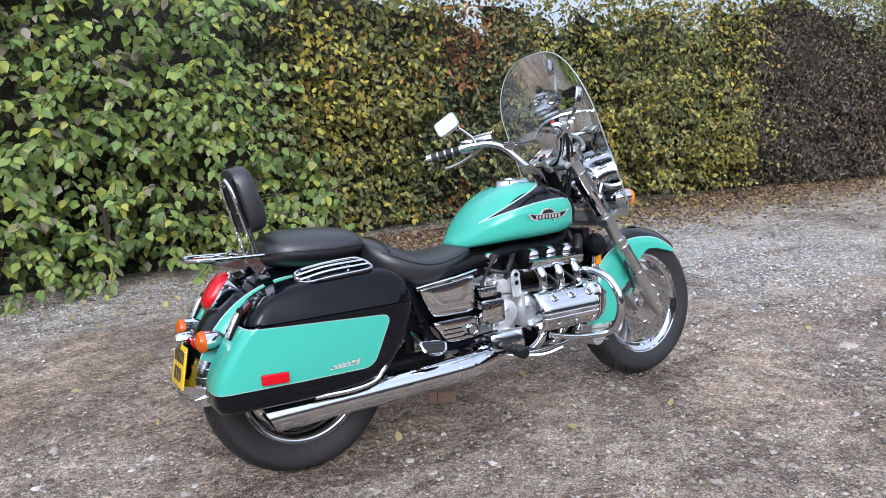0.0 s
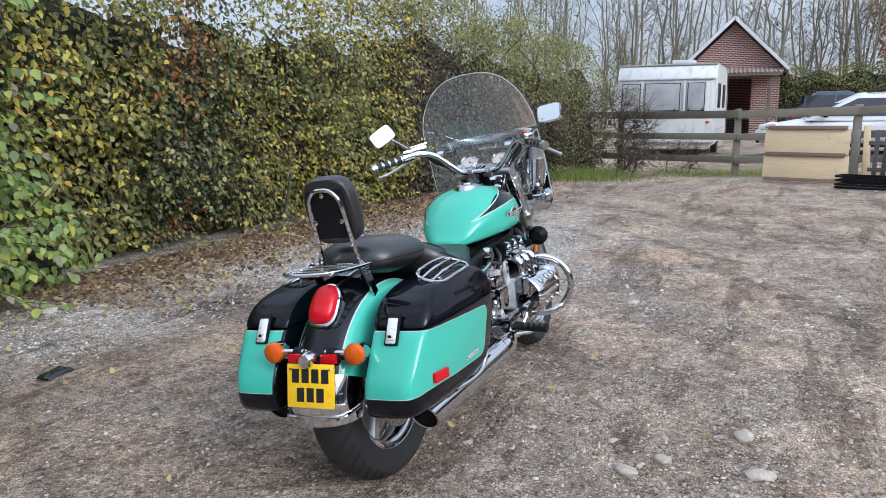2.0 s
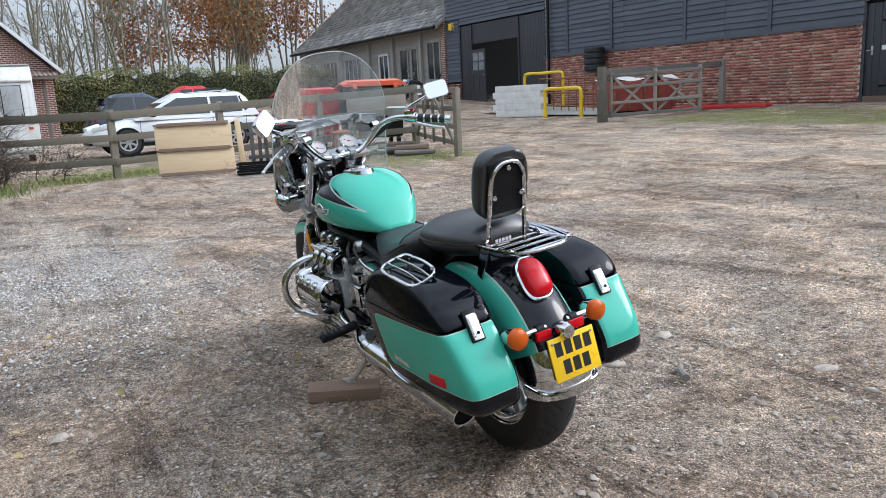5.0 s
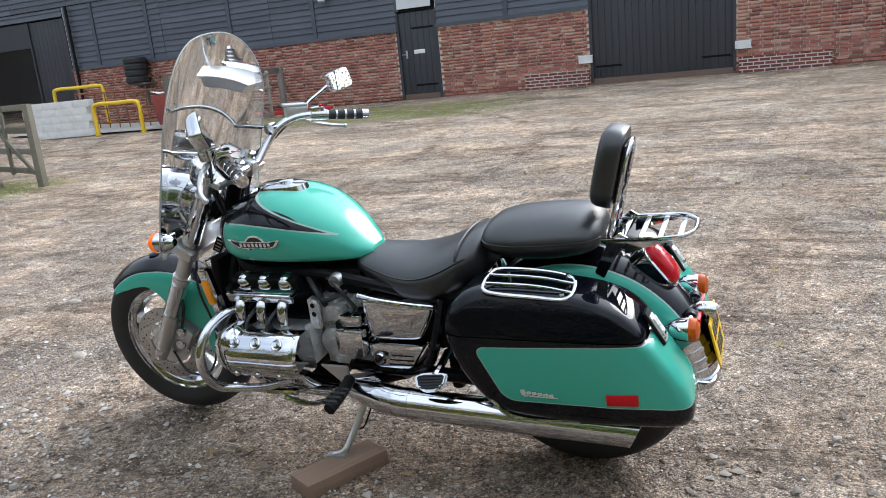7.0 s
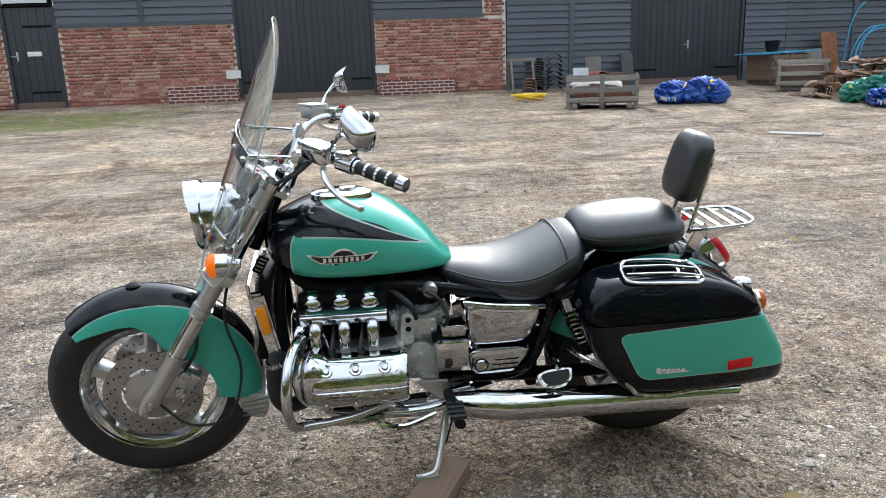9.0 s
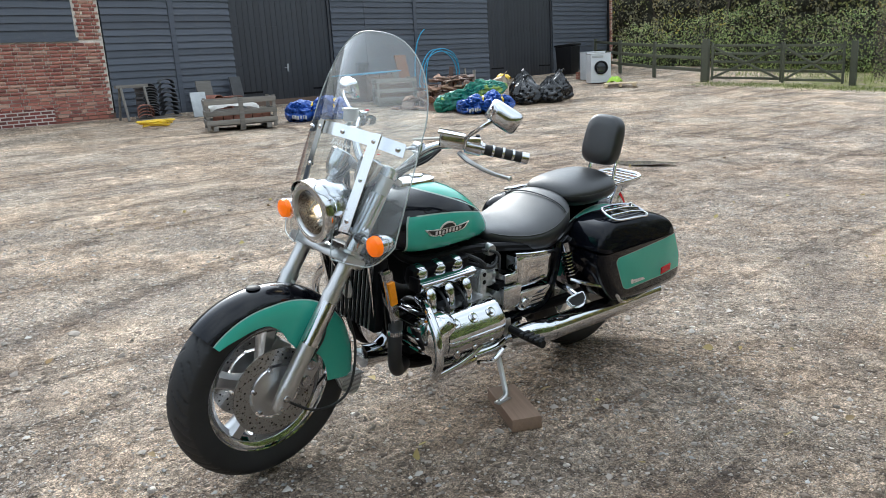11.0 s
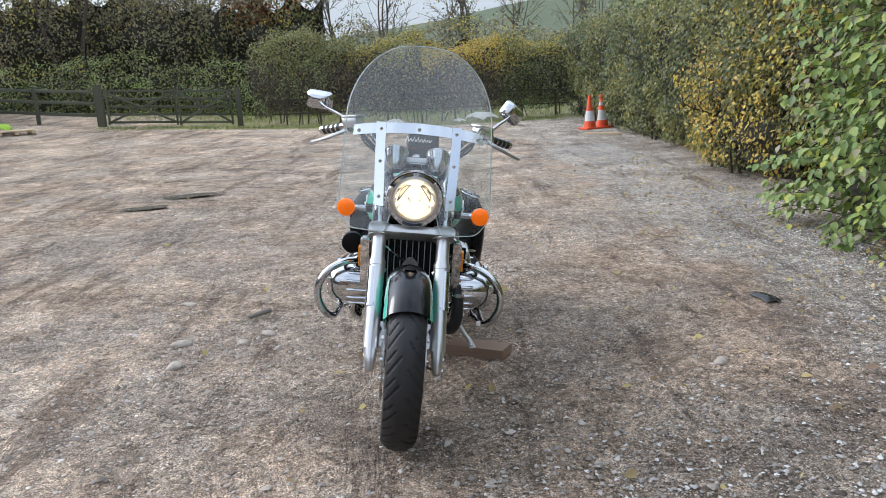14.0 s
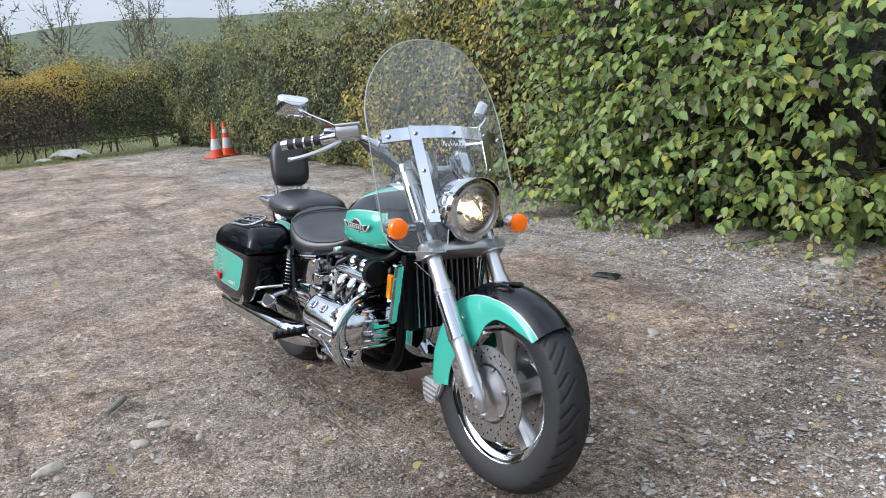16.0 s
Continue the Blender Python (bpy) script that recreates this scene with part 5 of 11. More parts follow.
for k in range(4):
    bp("tip_fin", guard_mesh(REAR, 0.3995, 0.1185, 161 + 5 * k, 162.4 + 5 * k, lambda t: 0.06, 2), CHROME, rear_guard)
for s in (1, -1):
    bp("guard_trim", tube([(-0.30, s * 0.12, 0.36), (-0.37, s * 0.10, 0.345), (-0.385, s * 0.05, 0.342), (-0.388, 0, 0.342)], 0.006, n=8), CHROME, rear_guard)
TL = Matrix.Translation((-0.224, 0, 0.650)) @ pose(0, 0, 0, 0, 38, 0)


def tear(k, d):
    out = []
    for a in np.linspace(0, 2 * np.pi, 32, endpoint=False):
        c_, s_ = math.cos(a), math.sin(a)
        wy = 0.048 * (1 - 0.12 * s_) * math.copysign(abs(c_) ** 0.7, c_)
        out.append(TL @ Vector((d, wy * k, 0.070 * k * math.copysign(abs(s_) ** 0.75, s_))))
    return out


tl = bmesh.new()
add_rings(tl, [tear(1.0, 0.03), tear(1.08, -0.012), tear(1.08, -0.020), tear(0.97, -0.024)])
tail = bp("tail_light", tl, CHROME, None, "red teardrop tail light in a chrome bezel")
tl = bmesh.new()
add_rings(tl, [tear(0.98, -0.018), tear(0.94, -0.034), tear(0.78, -0.046), tear(0.4, -0.052)])
bp("lens", tl, RED_LENS, tail, "red lens", angle=60)
lb = bp("lamp_bar", rod((-0.312, -0.135, 0.518), (-0.312, 0.135, 0.518), 0.0135, 14), CHROME, None, "chrome bar carrying the rear indicators and plate")
for s in (1, -1):
    bp("red_reflector", box((-0.342, s * 0.062, 0.520), (0.018, 0.056, 0.028), None, 0.004), RED_LENS, lb, "red reflector")
    bp("reflector_back", box((-0.334, s * 0.062, 0.520), (0.018, 0.062, 0.033), None, 0.004), BLACK_PLASTIC, lb)
bp("plate_lamp", lathe([(0, -0.045), (0.020, -0.043), (0.026, -0.030), (0.027, 0.0), (0.020, 0.012), (0, 0.014)], Matrix.Translation((-0.345, 0, 0.522)) @ Matrix.Rotation(radians(-90), 4, "Z"), n=24), CHROME, lb)
PL = Matrix.Translation((-0.386, -0.012, 0.447)) @ pose(0, 0, 0, 0, 12, 0)
plate = bp("number_plate", box(PL.translation, (0.006, 0.172, 0.132), PL.to_3x3().to_4x4(), 0.0025), PLATE_YELLOW, None, "yellow number plate with dark bars")
for row, n_ in ((0.030, 4), (-0.027, 3)):
    for k in range(n_):
        bp("plate_bar", box(PL @ Vector((-0.0036, 0.018 * (n_ - 1) - 0.036 * k, row)), (0.001, 0.026, 0.042), PL.to_3x3().to_4x4()), DARK_GLYPH, plate)
bp("plate_backing", box(PL @ Vector((0.008, 0, 0.01)), (0.010, 0.11, 0.10), PL.to_3x3().to_4x4(), 0.003), BLACK_PLASTIC, plate)
for s in (1, -1):
    bp("plate_screw", lathe([(0, 0.003), (0.004, 0.002), (0.005, 0)], Matrix.Translation(PL @ Vector((-0.003, s * 0.072, 0.05))) @ Matrix.Rotation(radians(90), 4, "Z"), n=8), CHROME, plate)

# panniers
PROFILE = [(0.285, 0.66), (0.302, 0.60), (0.292, 0.53), (0.255, 0.45), (0.195, 0.375), (0.15, 0.347), (0.0, 0.335), (-0.18, 0.332), (-0.315, 0.334), (-0.350, 0.356), (-0.343, 0.43), (-0.305, 0.50), (-0.255, 0.575),
           (-0.215, 0.63), (-0.165, 0.665), (-0.08, 0.690), (0.05, 0.702), (0.17, 0.704), (0.245, 0.692)]


def clip_poly(poly, z, above):
    out = []
    for (x0, z0), (x1, z1) in zip(poly, poly[1:] + poly[:1]):
        in0, in1 = (z0 >= z) == above, (z1 >= z) == above
        if in0:
            out.append((x0, z0))
        if in0 != in1:
            t = (z - z0) / (z1 - z0)
            out.append((x0 + (x1 - x0) * t, z))
    return out


def dense(poly, n=64):
    p = np.array(poly + poly[:1])
    d = np.r_[0, np.cumsum(np.hypot(*np.diff(p, axis=0).T))]
    u = np.linspace(0, d[-1], n, endpoint=False)
    return np.stack([np.interp(u, d, p[:, 0]), np.interp(u, d, p[:, 1])], 1)


def case_half(profile, side, lid):
    """Half of a pannier: rings across, rounded towards the outer face, tapering to the back."""
    pts = dense([(v.x, v.z) for v in spline([(x, 0, z) for x, z in profile + profile[:1]], 4)[:-1]], 140)
    poly = clip_poly([tuple(q) for q in pts], 0.588 if lid else 0.584, lid)
    pts = dense(poly, 72)
    c = np.array([-0.02, 0.585])
    rings = []
    for y, k in ((0.165, 0.955), (0.172, 0.985), (0.19, 1.0), (0.30, 1.0), (0.328, 0.992), (0.345, 0.972), (0.356, 0.935), (0.361, 0.86)):
        ring = []
        for x, z in pts:
            q = c + (np.array([x, z]) - c) * [k, k]
            lo, hi = (0.5875, 9) if lid else (-9, 0.5845)
            zz = float(np.clip(q[1], lo, hi))
            pull = 0.030 * max(0, (-0.02 - q[0]) / 0.32) ** 2 + 0.045 * max(0, (zz - 0.60) / 0.10) ** 2
            yy = y - pull * max(0, (y - 0.19) / 0.17)
            ring.append(Vector((q[0], side * yy, zz)))
        rings.append(ring)
    bm = bmesh.new()
    add_rings(bm, rings)
    return bm


def case_edge(x, y, z):
    """Distance into the panel's rounded border: below the radius inside, above it outside."""
    rad = 0.028
    low, high, front = z - 0.400, 0.566 - (z + x * 0.055), (0.135 - (x - (z - 0.40) * 0.50)) * 0.9
    a, b, c_ = (rad - low).max(0), (rad - high).max(0), (rad - front).max(0)
    return ((a * a + c_ * c_).pow(0.5)).max((b * b + c_ * c_).pow(0.5)) - rad


def case_teal(x, y, z):
    return y.abs().gt(0.174) * case_edge(x, y, z).lt(0.0)


def case_line(x, y, z):
    return y.abs().gt(0.174) * case_edge(x, y, z).abs().lt(0.0011)


CASE_PAINT = paint("pannier_paint", case_teal, case_line)
for s in (1, -1):
    case = bp("pannier", case_half(PROFILE, s, False), CASE_PAINT, None, "hard pannier, teal panel under a glossy black lid", angle=50)
    bp("lid", case_half(PROFILE, s, True), BLACK_GLOSS, case, "glossy black lid", angle=50)
    # rail on the lid
    loop_ = [(0.225, s * 0.215, 0.728), (0.235, s * 0.25, 0.728), (0.215, s * 0.290, 0.726), (0.05, s * 0.300, 0.722), (-0.045, s * 0.290, 0.712), (-0.068, s * 0.25, 0.708), (-0.05, s * 0.205, 0.712), (0.05, s * 0.195, 0.722), (0.19, s * 0.200, 0.730)]
    loop_ = [(x * 0.80 - 0.005, y + s * 0.030, z - 0.002 - 0.30 * (abs(y) - 0.20)) for x, y, z in loop_]
    rail = bp("lid_rail", tube([(x, y, z + 0.006) for x, y, z in loop_], 0.0055, n=8, loop=True), CHROME, case, "chrome rail on the lid")
    for y in (0.260, 0.294):
        zz = 0.733 - 0.30 * (y - 0.23)
        bp("rail_bar", tube([(0.176, s * y, zz + 0.003), (0.04, s * y, zz - 0.002), (-0.055, s * y, zz - 0.017)], 0.0046, n=8), CHROME, case)
    for x, y in ((0.13, 0.236), (0.13, 0.312), (-0.035, 0.236), (-0.035, 0.312)):
        bp("rail_foot", rod((x, s * y, 0.645), (x, s * y, 0.727 - 0.30 * (y - 0.23)), 0.006, 8), CHROME, case)
    lm = Matrix.Translation((-0.262, s * 0.245, 0.585)) @ pose(0, 0, 0, 0, 29, 0)
    bp("latch", merged(box(lm.translation, (0.010, 0.034, 0.080), lm.to_3x3().to_4x4(), 0.004), box(lm @ Vector((-0.006, 0, 0.0)), (0.006, 0.028, 0.060), lm.to_3x3().to_4x4(), 0.002)), SILVER_BADGE, case, "bright metal latch")
    bp("latch_plate", box(lm @ Vector((0.004, 0, 0.006)), (0.010, 0.046, 0.100), lm.to_3x3().to_4x4(), 0.004), BLACK_PLASTIC, case)
    bp("latch_keyhole", lathe([(0, 0.003), (0.006, 0.002), (0.006, 0)], Matrix.Translation(lm @ Vector((-0.009, 0, -0.02))) @ Matrix.Rotation(radians(90), 4, "Z"), n=10), BLACK_PLASTIC, case)
    bp("side_reflector", box((-0.18, s * 0.350, 0.424), (0.082, 0.014, 0.032), pose(0, 0, 0, 0, 2, s * 5), 0.004), RED_LENS, case, "red side reflector")
    scr = bmesh.new()
    for k in range(6):
        add_box(scr, (0.005 + 0.0155 * k, s * 0.3615, 0.424 + 0.001 * k), (0.0125, 0.0016, 0.016 if k == 5 else 0.009), pose(0, 0, 0, 0, 14, 0))
    add_box(scr, (0.035, s * 0.3615, 0.4185), (0.095, 0.0014, 0.003))
    bp("chrome_script", scr, SILVER_BADGE, case, "chrome script as plain strokes")
    guard = [(0.315, s * 0.22, 0.448), (0.275, s * 0.285, 0.440), (0.205, s * 0.335, 0.420), (0.168, s * 0.352, 0.382), (0.135, s * 0.352, 0.350), (0.06, s * 0.350, 0.338), (-0.06, s * 0.335, 0.336)]
    bp("case_guard", tube(guard, 0.0085, n=10), CHROME, case, "chrome guard rail")
    bp("case_bracket", rod((-0.10, s * 0.10, 0.50), (-0.10, s * 0.17, 0.50), 0.012, 8), BLACK_SATIN, case)
    bp("lower_fin", box((-0.21, s * 0.215, 0.335), (0.15, 0.03, 0.045), None, 0.01), BLACK_PLASTIC, case)

# engine, exhaust, frame
block = merged(box((0.985, 0, 0.435), (0.30, 0.36, 0.20), None, 0.03), box((0.99, 0, 0.345), (0.26, 0.22, 0.11), None, 0.03, None))
engine = bp("engine_block", block, BLACK_SATIN, None, "black flat-six engine with chrome covers")
gear = merged(box((0.77, 0, 0.455), (0.20, 0.30, 0.24), None, 0.04), box((0.70, 0, 0.36), (0.14, 0.26, 0.14), None, 0.035))
bp("gearbox", gear, CAST, engine, "bare cast gearbox")
for k in range(5):
    bp("gearbox_rib", box((0.715 + 0.03 * k, 0, 0.565), (0.008, 0.26, 0.03), None, 0.003), CAST, engine)
bp("timing_cover", merged(lathe([(0, 0.02), (0.10, 0.018), (0.125, 0.008), (0.13, -0.03)], Matrix.Translation((1.15, 0, 0.44)) @ Matrix.Rotation(radians(-90), 4, "Z"), n=32)), CHROME, engine)
bp("oil_filter", rod((1.13, 0.02, 0.30), (1.23, 0.02, 0.31), 0.042, 18), CHROME, engine)
bp("oil_pan", box((0.96, 0, 0.275), (0.26, 0.20, 0.06), None, 0.02), BLACK_SATIN, engine)
for s in (1, -1):
    cyl = box((0.985, s * 0.215, 0.445), (0.29, 0.09, 0.15), None, 0.02)
    bp("cylinder_bank", cyl, ALLOY, engine)
    for k in range(6):
        bp("cooling_fin", box((0.985, s * 0.215, 0.395 + 0.022 * k), (0.298, 0.10, 0.006), None, 0.002), ALLOY, engine)
    # rocker cover: a shelf above, a slanted face with bolts, a full belly with two creases
    face = ((0.240, 0.512), (0.262, 0.521), (0.292, 0.521), (0.306, 0.518), (0.318, 0.511), (0.340, 0.489), (0.351, 0.473), (0.357, 0.458), (0.358, 0.448), (0.3555, 0.445), (0.358, 0.442), (0.3575, 0.432), (0.355, 0.4285), (0.357, 0.425),
            (0.352, 0.406), (0.342, 0.388), (0.322, 0.375), (0.290, 0.371), (0.240, 0.374))
    rings = []
    for x, q in ((0.824, 0.86), (0.830, 0.94), (0.844, 0.985), (0.868, 1.0), (1.064, 1.0), (1.084, 0.985), (1.096, 0.94), (1.102, 0.86)):
        rings.append([Vector((x, s * (0.24 + (yy - 0.24) * q), 0.458 + (zz - 0.458) * (0.35 * q + 0.65))) for yy, zz in face])
    bm = bmesh.new()
    add_rings(bm, rings)
    rocker = bp("rocker_cover", bm, CHROME, None, "chrome rocker cover with creased belly", angle=32)
    for k in range(3):
        x = 0.891 + 0.083 * k
        m_ = Matrix.Translation((x, s * 0.331, 0.499)) @ pose(0, 0, 0, s * 42, 0, 0)
        bp("cover_bolt", lathe([(0, s * 0.012), (0.007, s * 0.012), (0.009, s * 0.008), (0.010, s * 0.004), (0.016, s * 0.005), (0.019, s * 0.003), (0.019, -s * 0.012)], m_, n=20), CHROME, rocker)
        bp("bolt_recess", lathe([(0.010, s * 0.0035), (0.0155, s * 0.0045)], m_, n=20), BLACK_SATIN, rocker)
        bp("lower_bolt", lathe([(0, s * 0.012), (0.006, s * 0.012), (0.008, s * 0.008), (0.012, s * 0.006), (0.013, -s * 0.01)], Matrix.Translation((x + 0.004, s * 0.344, 0.398)), n=14), CHROME, rocker)
        # intake pipe and cap
        xi = 0.917 + 0.083 * k
        pipe = bp("intake_pipe", tube([(xi, s * 0.165, 0.600), (xi, s * 0.205, 0.594), (xi, s * 0.232, 0.570), (xi, s * 0.238, 0.505)], lambda t: 0.0165 + 0.004 * math.sin(math.pi * t), n=14), CHROME, None, "bent chrome intake pipe")
        bp("flange", rod((xi, s * 0.240, 0.508), (xi, s * 0.240, 0.522), 0.028, 14), ALLOY, pipe)
        bp("plug_lead", tube([(xi + 0.036, s * 0.255, 0.50), (xi + 0.04, s * 0.275, 0.535), (xi + 0.03, s * 0.22, 0.57), (xi + 0.02, s * 0.12, 0.60)], 0.006, n=6), HOSE, pipe)
        bp("plug_cap", rod((xi + 0.036, s * 0.258, 0.492), (xi + 0.038, s * 0.268, 0.528), 0.012, 10), BLACK_PLASTIC, pipe)
        dome = lathe([(0.0, s * 0.017), (0.012, s * 0.0165), (0.022, s * 0.012), (0.029, s * 0.003), (0.0305, s * -0.002), (0.035, -s * 0.004), (0.036, -s * 0.010), (0.036, -s * 0.04)], Matrix.Translation((xi + 0.004, s * 0.178, 0.650)) @ pose(0, 0, 0, s * 38, 0, 0), n=24)
        bp("carburettor_cap", dome, CHROME, pipe)
    rail_ = bp("intake_rail", merged(box((1.000, s * 0.226, 0.612), (0.252, 0.014, 0.034), pose(0, 0, 0, s * -20, 0, 0), 0.004), box((1.000, s * 0.212, 0.630), (0.256, 0.030, 0.007), pose(0, 0, 0, s * -14, 0, 0), 0.003)), CHROME, None, "chrome intake rail")
    bp("cap_carrier", box((1.000, s * 0.165, 0.640), (0.262, 0.045, 0.060), pose(0, 0, 0, s * -14, 0, 0), 0.012), BLACK_SATIN, rail_)
    bp("rail_end", box((1.130, s * 0.20, 0.62), (0.012, 0.05, 0.050), None, 0.004), BLACK_SATIN, rail_)
    # guard bar: a loop in front of the bank, then back under it
    ring_ = [(1.105, s * 0.19, 0.560), (1.135, s * 0.262, 0.562), (1.158, s * 0.330, 0.532), (1.168, s * 0.374, 0.472), (1.168, s * 0.378, 0.402), (1.158, s * 0.347, 0.340), (1.120, s * 0.318, 0.318), (1.00, s * 0.306, 0.326), (0.890, s * 0.290, 0.352)]
    bp("crash_bar", tube(ring_, lambda t: 0.0155 if t < 0.62 else 0.0155 - 0.010 * (t - 0.62), n=14), CHROME, None, "chrome engine guard bar")
    rings = []
    for yy, q in ((0.100, 0.94), (0.11, 1.0), (0.235, 1.0), (0.275, 0.985), (0.305, 0.93), (0.326, 0.82), (0.340, 0.62), (0.346, 0.30)):
        rings.append([Vector((1.090 + 0.072 * q * math.cos(a), s * yy, 0.452 + 0.088 * q * math.sin(a))) for a in np.linspace(0, 2 * np.pi, 36, endpoint=False)])
    bm = bmesh.new()
    add_rings(bm, rings)
    front_cover = bp("front_cover", bm, CHROME, None, "barrel-shaped ribbed chrome cover on the engine's front", angle=50)
    for k in range(5):
        a = radians(-52 + 24 * k)
        cx_, cz_ = 1.090 + 0.0725 * math.cos(a), 0.452 + 0.0885 * math.sin(a)
        bp("rib", tube([(cx_ - 0.004, s * 0.105, cz_), (cx_, s * 0.12, cz_), (cx_, s * 0.235, cz_), (cx_ - 0.006, s * 0.262, cz_)], 0.0062, n=8, per=3), CHROME, front_cover)
    for k in range(5):
        a = radians(30 + 60 * k)
        bp("cover_bolt", lathe([(0, s * 0.008), (0.006, s * 0.007), (0.007, 0)], Matrix.Translation((1.090 + 0.05 * math.cos(a), s * 0.332, 0.452 + 0.06 * math.sin(a))), n=10), CHROME, front_cover)
    # exhaust: three headers into one silencer
    silencer = bmesh.new()
    line = [(0.70, s * 0.235, 0.302), (0.62, s * 0.255, 0.302), (0.55, s * 0.268, 0.300), (0.48, s * 0.275, 0.298), (0.1, s * 0.282, 0.293), (-0.20, s * 0.286, 0.292)]
    path_ = spline(line, 6)
    sr = []
    for i, q in enumerate(path_):
        t = i / (len(path_) - 1)
        r = 0.034 + 0.013 * min(1, t / 0.28)
        cut_ = 0.022 if i == len(path_) - 1 else 0.0
        sr.append([q + Vector((-cut_ * math.sin(a), r * math.cos(a), r * math.sin(a))) for a in np.linspace(0, 2 * np.pi, 26, endpoint=False)])
    end = sr[-1]
    sr.append([p_ * 1.0 + (Vector((0, s * 0.286, 0.292)) - Vector((0, p_.y, p_.z))) * 0.12 for p_ in end])
    sr.append([p_ + Vector((0.09, 0, 0)) for p_ in sr[-1]])
    add_rings(silencer, sr)
    muffler = bp("silencer", silencer, CHROME, None, "long chrome silencer with a slash-cut end", angle=50)
    bp("bore", lathe([(0, 0), (0.040, 0)], Matrix.Translation((-0.17, s * 0.286, 0.292)) @ Matrix.Rotation(radians(-90), 4, "Z"), n=24), BLACK_SATIN, muffler)
    bp("clamp_ring", rod((0.475, s * 0.275, 0.298), (0.495, s * 0.2745, 0.298), 0.0485, 26), CHROME, muffler)
    for k in range(3):
        x = 0.895 + 0.09 * k
        bp("header_pipe", tube([(x, s * 0.235, 0.385), (x - 0.01, s * 0.245, 0.335), (x - 0.05, s * 0.225, 0.292 + 0.008 * (k % 2)), (0.80, s * (0.205 + 0.018 * k), 0.288), (0.70, s * 0.232, 0.300)], 0.0175, n=12), CHROME, muffler)
    bp("heat_shield", outline_prism([(0.76, 0.325), (0.62, 0.350), (0.60, 0.330), (0.70, 0.290), (0.77, 0.285)], 0.05, Matrix.Translation((0, s * 0.205, 0)), 0.008), CHROME, muffler)
    # side covers, domed
    def domed(outline, steps):
        cx_, cz_ = sum(q[0] for q in outline) / len(outline), sum(q[1] for q in outline) / len(outline)
        pts_ = [(v.x, v.z) for v in spline([(x, 0, z) for x, z in outline + outline[:1]], 5)[:-1]]
        b_ = bmesh.new()
        add_rings(b_, [[Vector((cx_ + (x - cx_) * q, s * yy, cz_ + (z - cz_) * q)) for x, z in pts_] for yy, q in steps])
        return b_
    upper = domed([(0.634, 0.610), (0.632, 0.545), (0.622, 0.490), (0.60, 0.478), (0.52, 0.477), (0.455, 0.482), (0.432, 0.505), (0.402, 0.570), (0.398, 0.590), (0.42, 0.598), (0.52, 0.606), (0.60, 0.616)], ((0.150, 0.98), (0.192, 1.0), (0.203, 0.985), (0.209, 0.94), (0.212, 0.80), (0.213, 0.40)))
    up_cover = bp("upper_side_cover", upper, CHROME, None, "domed chrome side cover", angle=50)
    bp("cover_lip", tube([(0.642, s * 0.204, 0.622), (0.56, s * 0.216, 0.612), (0.46, s * 0.214, 0.601), (0.392, s * 0.200, 0.590)], 0.0085, n=10), CHROME, up_cover)
    low_c = bp("lower_side_cover", domed([(0.630, 0.455), (0.626, 0.408), (0.612, 0.388), (0.58, 0.383), (0.51, 0.383), (0.482, 0.392), (0.458, 0.425), (0.438, 0.456), (0.45, 0.466), (0.53, 0.468), (0.61, 0.467)], ((0.155, 0.98), (0.205, 1.0), (0.215, 0.98), (0.221, 0.93), (0.223, 0.75), (0.2235, 0.4))), CHROME, None, "chrome lower side cover with slots", angle=50)
    bp("cover_knob", lathe([(0, s * 0.008), (0.016, s * 0.008), (0.020, s * 0.002), (0.023, s * 0.004), (0.023, -s * 0.01)], Matrix.Translation((0.592, s * 0.222, 0.418)), n=20), CHROME, low_c)
    bp("knob_ring", lathe([(0.0205, s * 0.0032), (0.0225, s * 0.0042)], Matrix.Translation((0.592, s * 0.222, 0.418)), n=20), BLACK_SATIN, low_c)
    for k in range(3):
        bp("slot", box((0.520 - 0.004 * k, s * 0.2225, 0.400 + 0.016 * k), (0.088 - 0.006 * k, 0.004, 0.0045), None, 0.001), BLACK_SATIN, low_c)
    bp("chrome_box", merged(box((0.682, s * 0.196, 0.470), (0.104, 0.095, 0.094), None, 0.018), box((0.676, s * 0.188, 0.542), (0.074, 0.080, 0.040), None, 0.010)), CHROME, None, "rounded chrome engine cover")
    bp("hand_grip_box", box((0.700, s * 0.178, 0.515), (0.080, 0.07, 0.030), None, 0.004), BLACK_SATIN, None)
    bp("footrest_plate", outline_prism([(0.802, 0.396), (0.700, 0.396), (0.695, 0.350), (0.722, 0.328)], 0.010, Matrix.Translation((0, s * 0.250, 0)), 0.003), STEEL, None, "alloy footrest plate")
    peg = bp("rider_footrest", tube([(0.700, s * 0.25, 0.350), (0.692, s * 0.32, 0.342), (0.686, s * 0.41, 0.338)], 0.019, n=10, flat=0.8), BLACK_PLASTIC, None, "black rubber rider footrest")
    for k in range(4):
        bp("rubber_rib", box((0.690, s * (0.32 + 0.024 * k), 0.352), (0.05, 0.012, 0.012), None, 0.003), RUBBER, peg)
    pm = Matrix.Translation((0.380, s * 0.312, 0.404)) @ pose(0, 0, 0, s * 42, 8, 0) @ Matrix.Scale(0.9, 4)
    wing_ = [(0.062, 0.020), (0.052, -0.014), (0.020, -0.034), (-0.020, -0.034), (-0.052, -0.010), (-0.060, 0.022), (-0.02, 0.030), (0.03, 0.030)]
